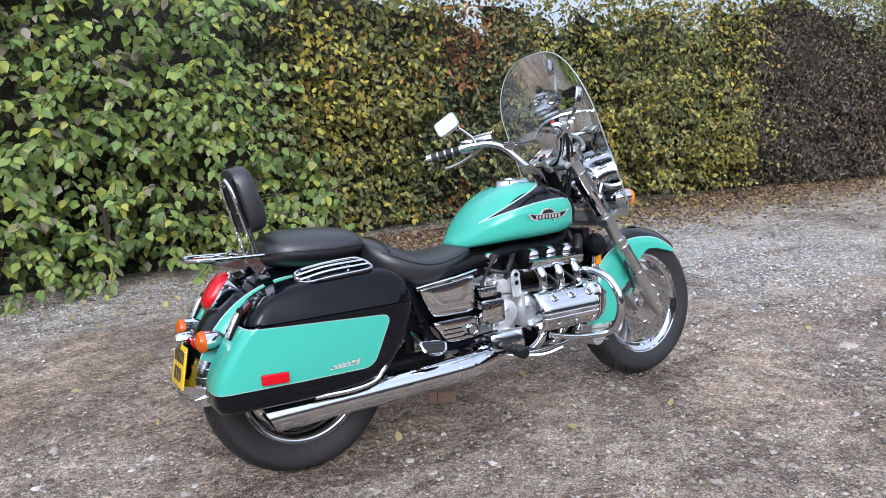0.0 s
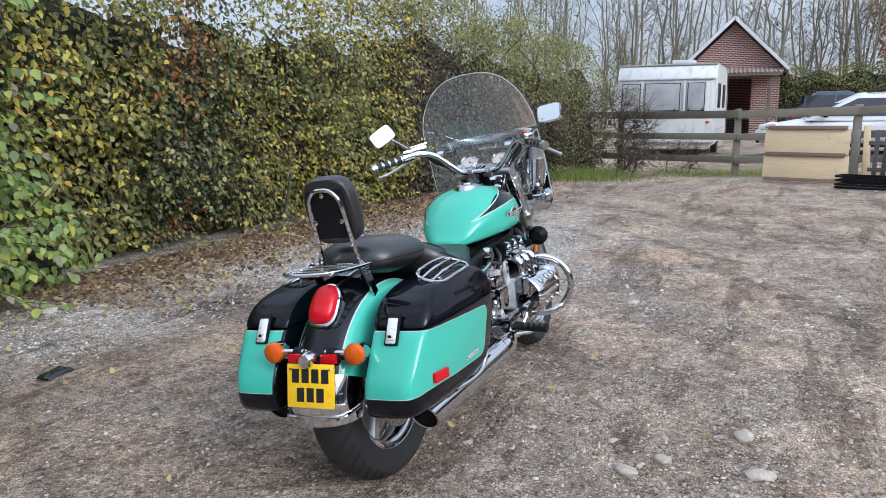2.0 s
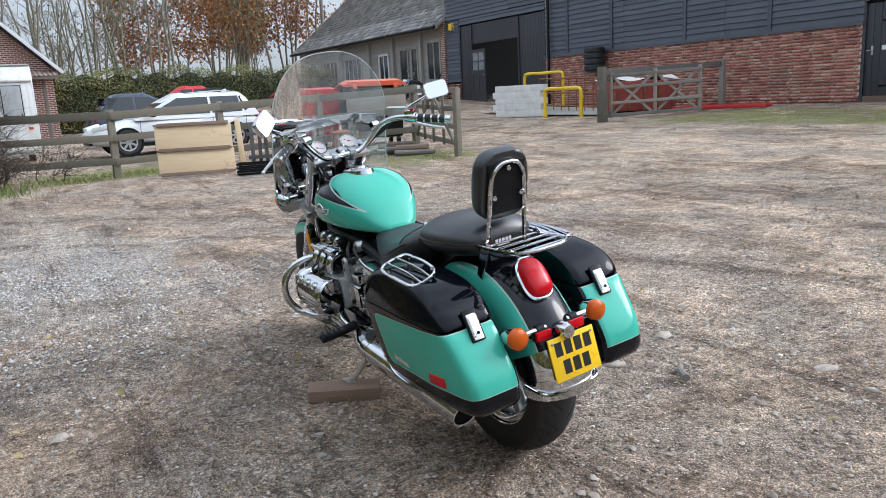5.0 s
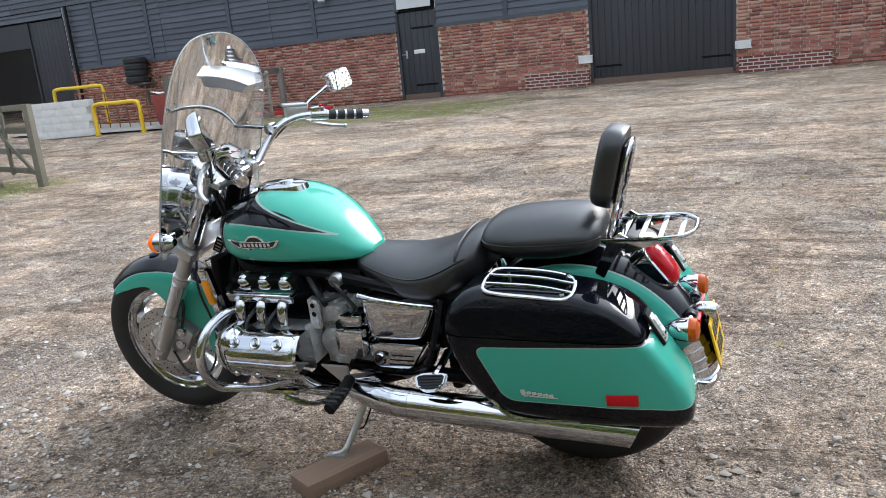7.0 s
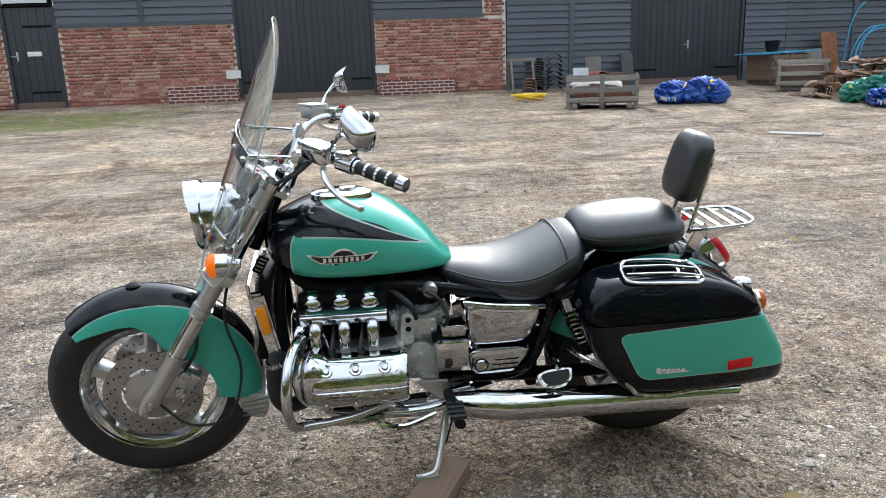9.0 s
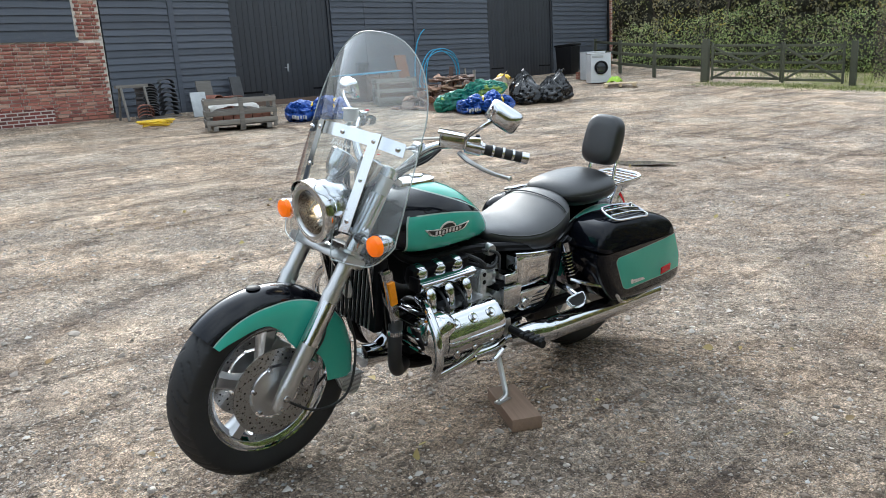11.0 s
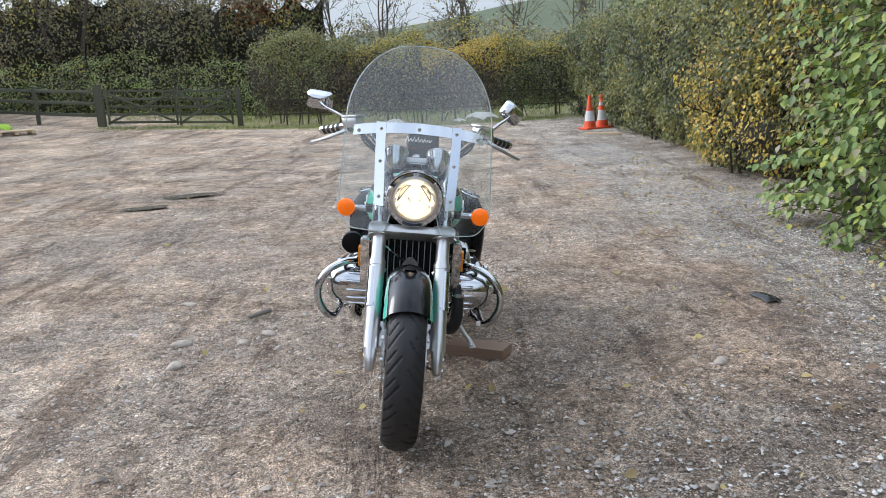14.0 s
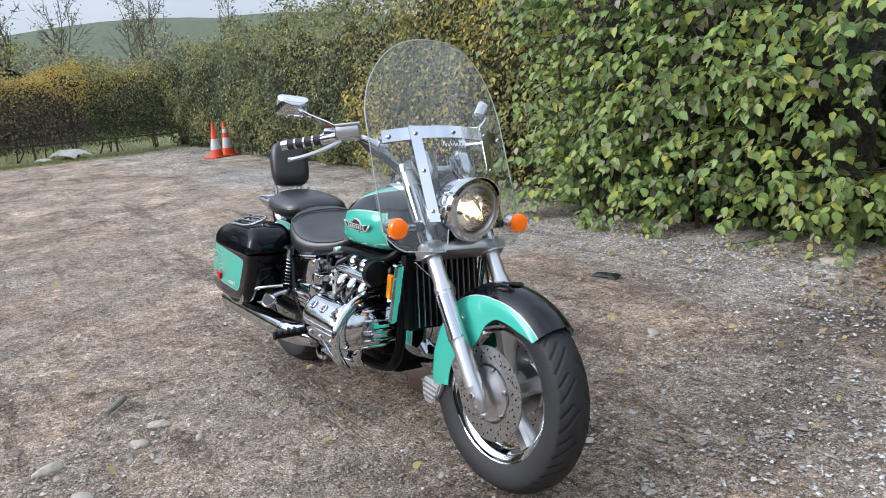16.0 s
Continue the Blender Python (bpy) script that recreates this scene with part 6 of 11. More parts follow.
    peg2 = bp("pillion_footrest", outline_prism(wing_, 0.014, pm, 0.004), CHROME, None, "chrome pillion footrest with ribbed black rubber")
    bp("rubber_pad", outline_prism([(x * 0.86, z * 0.84) for x, z in wing_], 0.019, pm, 0.003), RUBBER, peg2)
    for k in range(5):
        bp("rubber_rib", box(pm @ Vector((0, s * 0.011, -0.020 + 0.0095 * k)), (0.092 - 0.006 * abs(k - 3), 0.004, 0.0045), pm.to_3x3().to_4x4(), 0.001), RUBBER, peg2)
    bp("footrest_bracket", tube([(0.37, s * 0.19, 0.440), (0.368, s * 0.26, 0.428), (0.370, s * 0.30, 0.418)], 0.012, n=8), CHROME, peg2)
    # frame, shock, radiator shroud
    bp("frame_tube", tube([(1.16, s * 0.05, 0.80), (1.10, s * 0.13, 0.685), (0.80, s * 0.14, 0.665), (0.55, s * 0.15, 0.625), (0.40, s * 0.16, 0.60), (0.20, s * 0.14, 0.66)], 0.018, n=10), BLACK_SATIN, None, "black steel frame tube")
    bp("frame_tube", tube([(1.17, s * 0.05, 0.76), (1.19, s * 0.12, 0.60), (1.16, s * 0.13, 0.35), (1.05, s * 0.13, 0.27), (0.75, s * 0.14, 0.27), (0.55, s * 0.16, 0.33)], 0.018, n=10), BLACK_SATIN, None, "black steel frame tube")
    bp("frame_tube", tube([(0.365, s * 0.185, 0.615), (0.388, s * 0.195, 0.52), (0.425, s * 0.200, 0.42), (0.475, s * 0.200, 0.376), (0.56, s * 0.198, 0.366), (0.72, s * 0.190, 0.370)], 0.018, n=10), BLACK_GLOSS, None, "black steel frame tube")
    bp("swing_arm", tube([(0.50, s * 0.145, 0.335), (0.25, s * 0.145, 0.325), (0.0, s * 0.135, 0.326)], 0.028, n=12, flat=0.8), BLACK_SATIN, None, "black swing arm")
    top_s, bot_s = Vector((0.318, s * 0.172, 0.615)), Vector((0.235, s * 0.168, 0.405))
    shock = bp("shock_absorber", rod(bot_s, bot_s.lerp(top_s, 0.55), 0.022, 14), BLACK_SATIN, None, "black shock absorber with a coil spring")
    coil = [bot_s.lerp(top_s, 0.18 + 0.62 * i / 110) + (Matrix.Rotation(2 * math.pi * 8 * i / 110, 4, (top_s - bot_s).normalized()) @ (Vector((0, 1, 0)) * 0.029)) for i in range(111)]
    bp("spring", add_tube(bmesh.new(), coil, 0.0045, n=6, smooth=False), CHROME, shock)
    bp("spring_cover", rod(bot_s.lerp(top_s, 0.80), top_s, 0.034, 16), CHROME, shock)
    bp("radiator_shroud", merged(outline_prism([(1.268, 0.692), (1.224, 0.696), (1.186, 0.490), (1.196, 0.480), (1.222, 0.478)], 0.035, Matrix.Translation((0, s * 0.185, 0)), 0.008)), CHROME, None, "chrome radiator shroud")
    bp("amber_reflector", box((1.229, s * 0.206, 0.612), (0.027, 0.010, 0.084), pose(0, 0, 0, 0, 10, 0), 0.003), AMBER_REFLECTOR, None, "amber reflector")
at = Matrix.Translation((1.236, 0.092, 0.744)) @ pose(0, 0, 0, 0, -32, 12)
turned = at.to_3x3().to_4x4()
data_plate = bp("data_plate", box(at.translation, (0.032, 0.003, 0.056), turned, 0.001), BLACK_SATIN, None, "small maker's plate as plain bars")
for k in range(4):
    bp("plate_line", box(at @ Vector((0.0, 0.0022, 0.018 - 0.012 * k)), (0.022 - 0.004 * (k % 2), 0.002, 0.004), turned), ALLOY, data_plate)
# radiator between the frame tubes
radiator = bp("radiator", box((1.235, 0, 0.585), (0.035, 0.30, 0.26), pose(0, 0, 0, 0, -6, 0), 0.006), BLACK_SATIN, None, "black radiator behind a pierced guard")
for k in range(22):
    bp("grille_bar", box((1.262, -0.126 + 0.012 * k, 0.585), (0.006, 0.0035, 0.235), pose(0, 0, 0, 0, -6, 0)), ALLOY if k % 2 else BLACK_SATIN, radiator)
bp("grille_frame", add_tube(bmesh.new(), [(1.275, -0.14, 0.70), (1.275, 0.14, 0.70), (1.25, 0.14, 0.465), (1.25, -0.14, 0.465)], 0.006, n=6, smooth=False, loop=True), CHROME, radiator)
bp("grille_emblem", outline_prism([(0.035 * math.cos(a) * (1 - 0.3 * math.sin(a)), 0.042 * math.sin(a)) for a in np.linspace(0, 2 * np.pi, 20, endpoint=False)], 0.004, Matrix.Translation((1.272, 0, 0.585)) @ Matrix.Rotation(radians(90), 4, "Z"), 0.001), ALLOY, radiator)
bp("water_hose", tube([(1.20, 0.185, 0.50), (1.215, 0.20, 0.44), (1.215, 0.20, 0.36), (1.19, 0.18, 0.31), (1.13, 0.14, 0.30)], 0.025, n=14), HOSE, None, "thick ribbed black water hose")
bp("hose_clip", rod((1.212, 0.197, 0.462), (1.214, 0.199, 0.478), 0.0275, 14), CHROME, None)
bp("water_hose", tube([(1.20, -0.12, 0.68), (1.16, -0.16, 0.64), (1.13, -0.12, 0.60)], 0.020, n=12), HOSE, None, "black water hose")
bp("horn", lathe([(0, 0.03), (0.03, 0.03), (0.043, 0.022), (0.045, 0.0), (0.02, -0.02), (0, -0.02)], Matrix.Translation((1.18, -0.24, 0.655)) @ Matrix.Rotation(radians(-90), 4, "Z"), n=24), BLACK_SATIN, None, "black horn")
bp("carburettor_box", merged(box((0.98, 0, 0.635), (0.28, 0.24, 0.11), None, 0.03), box((0.76, 0, 0.62), (0.16, 0.20, 0.10), None, 0.03)), BLACK_PLASTIC, None, "black intake housing under the tank")
for s in (1, -1):
    for k, (a, b, c_) in enumerate((((0.86, 0.14, 0.66), (0.80, 0.19, 0.62), (0.78, 0.17, 0.55)), ((0.84, 0.12, 0.62), (0.77, 0.20, 0.60), (0.70, 0.17, 0.62)), ((0.78, 0.15, 0.66), (0.72, 0.19, 0.64), (0.68, 0.16, 0.55)))):
        bp("engine_hose", tube([(a[0], s * a[1], a[2]), (b[0], s * b[1], b[2]), (c_[0], s * c_[1], c_[2])], 0.009 - 0.0015 * k, n=8), HOSE, engine)
    bp("coolant_cap", lathe([(0, s * 0.014), (0.022, s * 0.012), (0.026, 0), (0.026, -s * 0.02)], Matrix.Translation((0.738, s * 0.165, 0.654)) @ Matrix.Scale(0.90, 4), n=20), ALLOY if s > 0 else CHROME, engine)
    bp("starter_case", lathe([(0, s * 0.016), (0.016, s * 0.016), (0.018, s * 0.010), (0.030, s * 0.008), (0.032, s * 0.014), (0.038, s * 0.010), (0.042, -s * 0.06)], Matrix.Translation((0.775, s * 0.150, 0.500)) @ Matrix.Scale(0.72, 4), n=24), CAST, engine)
    bp("engine_mount", outline_prism([(0.830, 0.600), (0.808, 0.606), (0.792, 0.590), (0.796, 0.500), (0.835, 0.500)], 0.016, Matrix.Translation((0, s * 0.205, 0)), 0.005), CAST, engine)
    for zz in (0.585, 0.555):
        bp("mount_hole", lathe([(0, s * 0.0095), (0.009, s * 0.0095)], Matrix.Translation((0.811, s * 0.205, zz)), n=14), BLACK_SATIN, engine)
    cast = bmesh.new()
    for xa, za, xb, zb in ((0.69, 0.575, 0.855, 0.565), (0.69, 0.505, 0.75, 0.515), (0.75, 0.515, 0.835, 0.500), (0.70, 0.405, 0.80, 0.415), (0.705, 0.575, 0.715, 0.405), (0.765, 0.52, 0.77, 0.41), (0.845, 0.58, 0.84, 0.40), (0.80, 0.50, 0.80, 0.41)):
        add_tube(cast, [(xa, s * 0.156, za), (xb, s * 0.156, zb)], 0.0065, n=6, smooth=False)
    for xa, za, ra in ((0.70, 0.580, 0.013), (0.755, 0.585, 0.011), (0.850, 0.575, 0.014), (0.70, 0.50, 0.012), (0.765, 0.515, 0.012), (0.84, 0.50, 0.012), (0.71, 0.40, 0.012), (0.80, 0.405, 0.013), (0.845, 0.395, 0.012)):
        add_rings(cast, [[Vector((xa + q * ra * math.cos(a), s * yy, za + q * ra * math.sin(a))) for a in np.linspace(0, 2 * np.pi, 12, endpoint=False)] for yy, q in ((0.145, 1), (0.168, 0.95), (0.170, 0.7), (0.166, 0.55), (0.166, 0.05))])
    bp("cast_ribbing", cast, CAST, engine, "raised webs and bolt bosses of the casting", angle=40)
    bp("side_casing", box((0.842, s * 0.185, 0.450), (0.030, 0.10, 0.135), None, 0.010), CAST, engine)
    bp("gear_casing", merged(lathe([(0, s * 0.030), (0.040, s * 0.030), (0.052, s * 0.022), (0.056, 0), (0.056, -s * 0.04)], Matrix.Translation((0.775, s * 0.160, 0.440)), n=28), box((0.775, s * 0.160, 0.545), (0.110, 0.055, 0.060), None, 0.014), box((0.745, s * 0.165, 0.390), (0.080, 0.05, 0.050), None, 0.012)), CAST, engine, "pale cast gear casing")
    for xa, za in ((0.735, 0.560), (0.815, 0.560), (0.735, 0.530), (0.815, 0.530), (0.775, 0.452), (0.720, 0.405), (0.770, 0.380)):
        bp("casing_bolt", lathe([(0, s * 0.007), (0.006, s * 0.006), (0.007, s * 0.002), (0.010, 0), (0.010, -s * 0.006)], Matrix.Translation((xa, s * 0.189, za)), n=10), STEEL, engine)
    for k in range(4):
        bp("casing_bolt", lathe([(0, s * 0.006), (0.006, s * 0.005), (0.007, 0)], Matrix.Translation((0.842, s * 0.236, 0.400 + 0.034 * k)), n=8), STEEL, engine)
    for k in range(5):
        a = 2 * math.pi * k / 5
        bp("case_bolt", lathe([(0, s * 0.008), (0.007, s * 0.007), (0.008, 0)], Matrix.Translation((0.77 + 0.085 * math.cos(a), s * 0.152, 0.455 + 0.085 * math.sin(a))), n=8), CHROME, engine)
lowbox = bp("lower_chrome_cover", merged(box((0.715, -0.230, 0.350), (0.150, 0.085, 0.075), pose(0, 0, 0, -8, 0, 0), 0.016)), CHROME, None, "rounded chrome cover above the exhaust")
bp("cover_band", box((0.715, -0.232, 0.318), (0.135, 0.088, 0.010), pose(0, 0, 0, -8, 0, 0), 0.003), BLACK_SATIN, lowbox)
bp("bottom_pipe", tube([(1.13, 0.30, 0.318), (1.0, 0.285, 0.300), (0.90, 0.27, 0.295)], 0.012, n=10), CHROME, None)
bp("battery_tray", box((0.49, 0, 0.50), (0.20, 0.24, 0.20), None, 0.03), BLACK_PLASTIC, None, "black plastic tray under the seat")
bp("brake_pedal", tube([(0.72, -0.24, 0.30), (0.84, -0.29, 0.285), (0.93, -0.31, 0.30)], 0.010, n=8), CHROME, None, "chrome brake pedal")
bp("gear_lever", tube([(0.74, 0.27, 0.29), (0.84, 0.30, 0.275), (0.92, 0.31, 0.30)], 0.009, n=8), CHROME, None, "chrome gear lever")
bp("swing_arm_pivot", lathe([(0, 0.19), (0.03, 0.185), (0.034, 0.15), (0.034, -0.15), (0.03, -0.185), (0, -0.19)], Matrix.Translation((0.53, 0, 0.36)), n=18), ALLOY, None)
bp("final_drive", lathe([(0, -0.06), (0.07, -0.055), (0.085, -0.02), (0.085, 0.03), (0.05, 0.05), (0, 0.05)], Matrix.Translation((0.0, 0.115, 0.326)), n=28), ALLOY, None, "cast final drive housing")
bp("inner_guard", box((0.40, 0, 0.36), (0.04, 0.20, 0.22), None, 0.015), BLACK_PLASTIC, None)
# side stand, down on the block
stand = bp("side_stand", tube([(0.69, 0.16, 0.275), (0.705, 0.20, 0.215), (0.735, 0.27, 0.125), (0.752, 0.295, 0.098), (0.79, 0.30, 0.086)], lambda t: 0.012 - 0.002 * t, n=10), STEEL, None, "steel side stand, swung down")
bp("stand_foot", box((0.775, 0.301, 0.087), (0.07, 0.03, 0.007), pose(0, 0, 0, 6, 0, 6), 0.003), STEEL, stand)
bp("stand_spring", tube([(0.66, 0.165, 0.27), (0.70, 0.215, 0.16), (0.715, 0.235, 0.15)], 0.003, n=6), BLACK_SATIN, stand)

# ---- plants ----
def leaf_mesh(name, centres, normals, sizes, material, droop=0.5, wide=0.6, seed=1):
    """Pointed leaves folded along the midrib: two quads each."""
    r = np.random.default_rng(seed)
    n = len(centres)
    nr = normals + r.normal(0, 0.45, (n, 3))
    nr /= np.linalg.norm(nr, axis=1, keepdims=True)
    tip = r.normal(0, 1, (n, 3)) + np.array([0, 0, -droop * 2])
    tip -= nr * (tip * nr).sum(1, keepdims=True)
    tip /= np.linalg.norm(tip, axis=1, keepdims=True) + 1e-9
    side = np.cross(nr, tip)
    L = (sizes * r.uniform(0.65, 1.25, n))[:, None]
    W = L * wide * 0.5
    fold, curl = 0.22 * W, r.uniform(-0.1, 0.25, (n, 1)) * L
    v = np.stack([centres, centres + tip * L * 0.30 + side * W + nr * fold, centres + tip * L * 0.68 + side * W * 0.72 + nr * fold - nr * curl * 0.5,
                  centres + tip * L - nr * curl, centres + tip * L * 0.68 - side * W * 0.72 + nr * fold - nr * curl * 0.5, centres + tip * L * 0.30 - side * W + nr * fold], 1)
    base = np.arange(n)[:, None] * 6
    f = np.concatenate([base + [0, 1, 2, 3], base + [0, 3, 4, 5]], 0)
    return from_arrays(name, v.reshape(-1, 3), f, material)


def ovate_mesh(name, base, normals, tips, sizes, material, seed=1, wide=0.7):
    """Broad pointed leaves, cupped along the midrib: four quads each."""
    r = np.random.default_rng(seed)
    n = len(base)
    tip = tips / np.linalg.norm(tips, axis=1, keepdims=True)
    nr = normals - tip * (normals * tip).sum(1, keepdims=True)
    nr /= np.linalg.norm(nr, axis=1, keepdims=True) + 1e-9
    side = np.cross(nr, tip)
    L = (sizes * r.uniform(0.6, 1.25, n))[:, None]
    W = L * wide * 0.5
    cup, sag = W * r.uniform(0.05, 0.4, (n, 1)), L * r.uniform(0.0, 0.22, (n, 1))

    def at(a, b):
        return base + tip * L * a + side * W * b + nr * (cup * abs(b) - sag * a * a)
    v = np.stack([at(0, 0), at(0.45, 0), at(1.0, 0), at(0.14, 0.66), at(0.42, 1.0), at(0.76, 0.52), at(0.14, -0.66), at(0.42, -1.0), at(0.76, -0.52)], 1)
    k = np.arange(n)[:, None] * 9
    f = np.concatenate([k + [0, 3, 4, 1], k + [1, 4, 5, 2], k + [0, 1, 7, 6], k + [1, 2, 8, 7]], 0)
    return from_arrays(name, v.reshape(-1, 3), f, material)


def sprays(parent, length, height, seed, per=62, leaf=0.076, material=None):
    """Arching side shoots with leaves hanging on both sides, in tiers over the face of a bush."""
    r = np.random.default_rng(seed)
    bm = bmesh.new()
    base, nrm, tips = [], [], []
    for k in range(int(length * height * per)):
        u, z = r.uniform(-0.1, length + 0.1), height * r.uniform(0.02, 1.0)
        y = float(lump(np.array(u), np.array(z), seed)) + r.uniform(0.05, 0.36) + 0.5 * max(0, z / height - 0.8)
        d = Vector((r.normal(0, 0.8), -1.0, r.normal(0.25, 0.30))).normalized()
        ln = r.uniform(0.35, 0.75)
        p0 = Vector((u, y, z))
        line = [p0 + d * ln * t + Vector((0, 0, -0.28 * ln * t * t)) for t in (0, 0.33, 0.66, 1.0)]
        line = [Vector((q.x, max(q.y, -0.34), max(q.z, 0.03))) for q in line]
        add_tube(bm, line, lambda t: 0.0045 * (1 - 0.6 * t), n=4, smooth=False)
        across = d.cross(Vector((0, 0, 1))).normalized()
        for q in range(13):
            t = 0.12 + 0.88 * q / 12
            i = min(2, int(t * 3))
            c = line[i].lerp(line[i + 1], t * 3 - i)
            s_ = 1 if q % 2 else -1
            base.append(tuple(c + Vector(r.normal(0, 0.012, 3))))
            nrm.append((r.normal(0, 0.30) + s_ * across.x * 0.25, -0.55 + r.normal(0, 0.25), 0.8))
            tp = across * s_ * r.uniform(0.3, 0.9) + d * r.uniform(0.1, 0.7) + Vector((0, 0, -r.uniform(0.3, 1.1)))
            tips.append(tuple(tp))
    tagged(part("shoot", bm, TWIG, parent), kind="stuff")
    f = new("leaf_spray", ovate_mesh("leaf_spray", np.array(base), np.array(nrm), np.array(tips), np.full(len(base), leaf), material or LEAF_BROAD, seed))
    f.parent = parent
    tagged(f, kind="stuff")


def lump(u, w, seed):
    """A slow, uneven offset over a hedge face."""
    out = np.zeros_like(u)
    for k, (f, a) in enumerate(((0.9, 0.16), (2.1, 0.11), (4.6, 0.06), (9.0, 0.035))):
        out += a * np.sin(u * f * 0.75 + seed * 1.7 + 2 * np.sin(w * f * 1.2 + k)) * np.cos(w * f * 1.8 + seed + k * 2 + np.sin(u * f * 0.9))
    return out


def shrub(m, length, depth, height, material, label, leaf, dens, seed, droop=0.5, wide=0.6, mix=None, bare=0.0, foot=0.02, extra_twigs=4, closed=True, thin=0.0, cap=None):
    """A stretch of hedge: x along, the face at y = 0 looking to -y, stems inside."""
    r = np.random.default_rng(seed)
    ob = empty("hedge_shrub", m, label, "hedge shrub", "hedgerow")
    # stems
    bm = bmesh.new()
    n_st = max(4, int(length * 4))
    for k in range(n_st):
        x = r.uniform(0.05, length - 0.05)
        y = r.uniform(0.15, depth * 0.7)
        h = height * r.uniform(0.6, 1.02)
        pts = [Vector((x, y, -0.05))]
        for q in range(1, 6):
            pts.append(Vector((x + r.normal(0, 0.07) * q, y + r.normal(-0.02, 0.06) * q, h * q / 5)))
        rad = r.uniform(0.008, 0.024)
        add_tube(bm, pts, lambda t, rad=rad: rad * (1 - 0.8 * t), n=5, per=3)
        for q in range(4 + extra_twigs):
            a = pts[r.integers(1, 5)]
            way = Vector((r.normal(0, 0.5), r.normal(-0.45, 0.4), r.normal(0.35, 0.4)))
            add_tube(bm, [a, a + way * 0.25, a + way * 0.5 + Vector((0, 0, -0.04 + r.normal(0, 0.05)))], lambda t: 0.005 * (1 - 0.7 * t), n=3, smooth=False)
    part("stem", bm, TWIG, ob)
    # leaves: on the face, on the top and a little behind
    def cloud(n, deep):
        u, w = r.uniform(-0.08, length + 0.08, n), r.uniform(foot, 1.0, n) ** 0.95
        top_h = height * (1 + 0.07 * np.sin(u * 2.3 + seed) + 0.05 * np.sin(u * 6.1 + seed * 2) + r.normal(0, 0.035, n))
        z = w * top_h
        round_top = np.clip((w - 0.80) / 0.20, 0, 1) ** 2 * depth * 0.35
        tuck = np.clip((0.30 - w) / 0.30, 0, 1) ** 1.5 * 0.18
        d = r.exponential(deep, n)
        y = lump(u, z, seed) + round_top + tuck + d
        keep = (y < depth) & (r.uniform(0, 1, n) > bare * (0.5 + 0.5 * np.sin(u * 5 + z * 4 + seed))) & (r.uniform(0, 1, n) > thin * np.clip((w - 0.48) / 0.34, 0, 1))
        c = np.stack([u, y, z], 1)[keep]
        nr = np.stack([r.normal(0, 0.35, keep.sum()), np.full(keep.sum(), -0.85), np.full(keep.sum(), 0.45) + 0.6 * np.clip(w[keep] - 0.75, 0, 1) * 3], 1)
        return c, nr
    n = int(length * height * dens)
    c, nr = cloud(n, 0.13)
    nt = int(length * depth * dens * 0.45 * (1 - 0.85 * thin))
    u, v = r.uniform(0, length, nt), r.uniform(0.1, depth, nt)
    zt = height * (0.97 + 0.06 * np.sin(u * 2.3 + seed)) + 0.10 * np.sin(v * 5 + u * 3) - r.exponential(0.10, nt)
    c = np.concatenate([c, np.stack([u, v, zt], 1)])
    nr = np.concatenate([nr, np.tile([0.0, -0.2, 1.0], (nt, 1))])
    sizes = np.full(len(c), leaf)
    if mix is not None:
        pick = (np.sin(c[:, 0] * 2.7 + seed) + np.sin(c[:, 2] * 3.1 + seed * 2.1) + r.normal(0, 0.8, len(c))) > mix[1]
        if cap is not None:
            pick = c[:, 2] + r.normal(0, 0.18, len(c)) + 0.2 * np.sin(c[:, 0] * 1.9 + seed) > cap * height
        f2 = new("foliage", leaf_mesh("foliage", c[pick], nr[pick], sizes[pick], mix[0], droop, wide, seed + 50))
        f2.parent = ob
        tagged(f2, kind="stuff")
        c, nr, sizes = c[~pick], nr[~pick], sizes[~pick]
    f1 = new("foliage", leaf_mesh("foliage", c, nr, sizes, material, droop, wide, seed))
    f1.parent = ob
    tagged(f1, kind="stuff")
    if not closed:
        return ob
    # added dark sheet for the shade among the twigs, so that the hedge closes
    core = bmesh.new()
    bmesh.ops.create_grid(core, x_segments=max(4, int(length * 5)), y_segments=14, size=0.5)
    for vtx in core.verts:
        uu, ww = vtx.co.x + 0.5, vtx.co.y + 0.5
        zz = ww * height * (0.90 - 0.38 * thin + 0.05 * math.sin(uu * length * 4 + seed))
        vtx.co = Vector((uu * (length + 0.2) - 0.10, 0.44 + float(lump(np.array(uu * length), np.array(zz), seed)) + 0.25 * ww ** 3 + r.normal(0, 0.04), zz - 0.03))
    part("heart", core, SHADE_SHEET, ob)
    return ob


# near-black twig mottle: the shade inside the hedge is put into this colour
SHADE_SHEET = Mat("hedge_shade_sheet", (0.03, 0.03, 0.018), 0.95)
SHADE_SHEET.colour(SHADE_SHEET.ramp(SHADE_SHEET.noise(30, 6, 0.75), [(0.36, (0.012, 0.011, 0.008)), (0.5, (0.030, 0.029, 0.018)), (0.68, (0.075, 0.073, 0.04))]))
SHADE_SHEET.bump(SHADE_SHEET.noise(30, 5), 0.8, 0.05)
SHADE_SHEET = SHADE_SHEET.m


def along(x0, x1, y, rz=0):
    return pose(x0, y, gz_at((x0 + x1) / 2, y), 0, 0, rz), x1 - x0


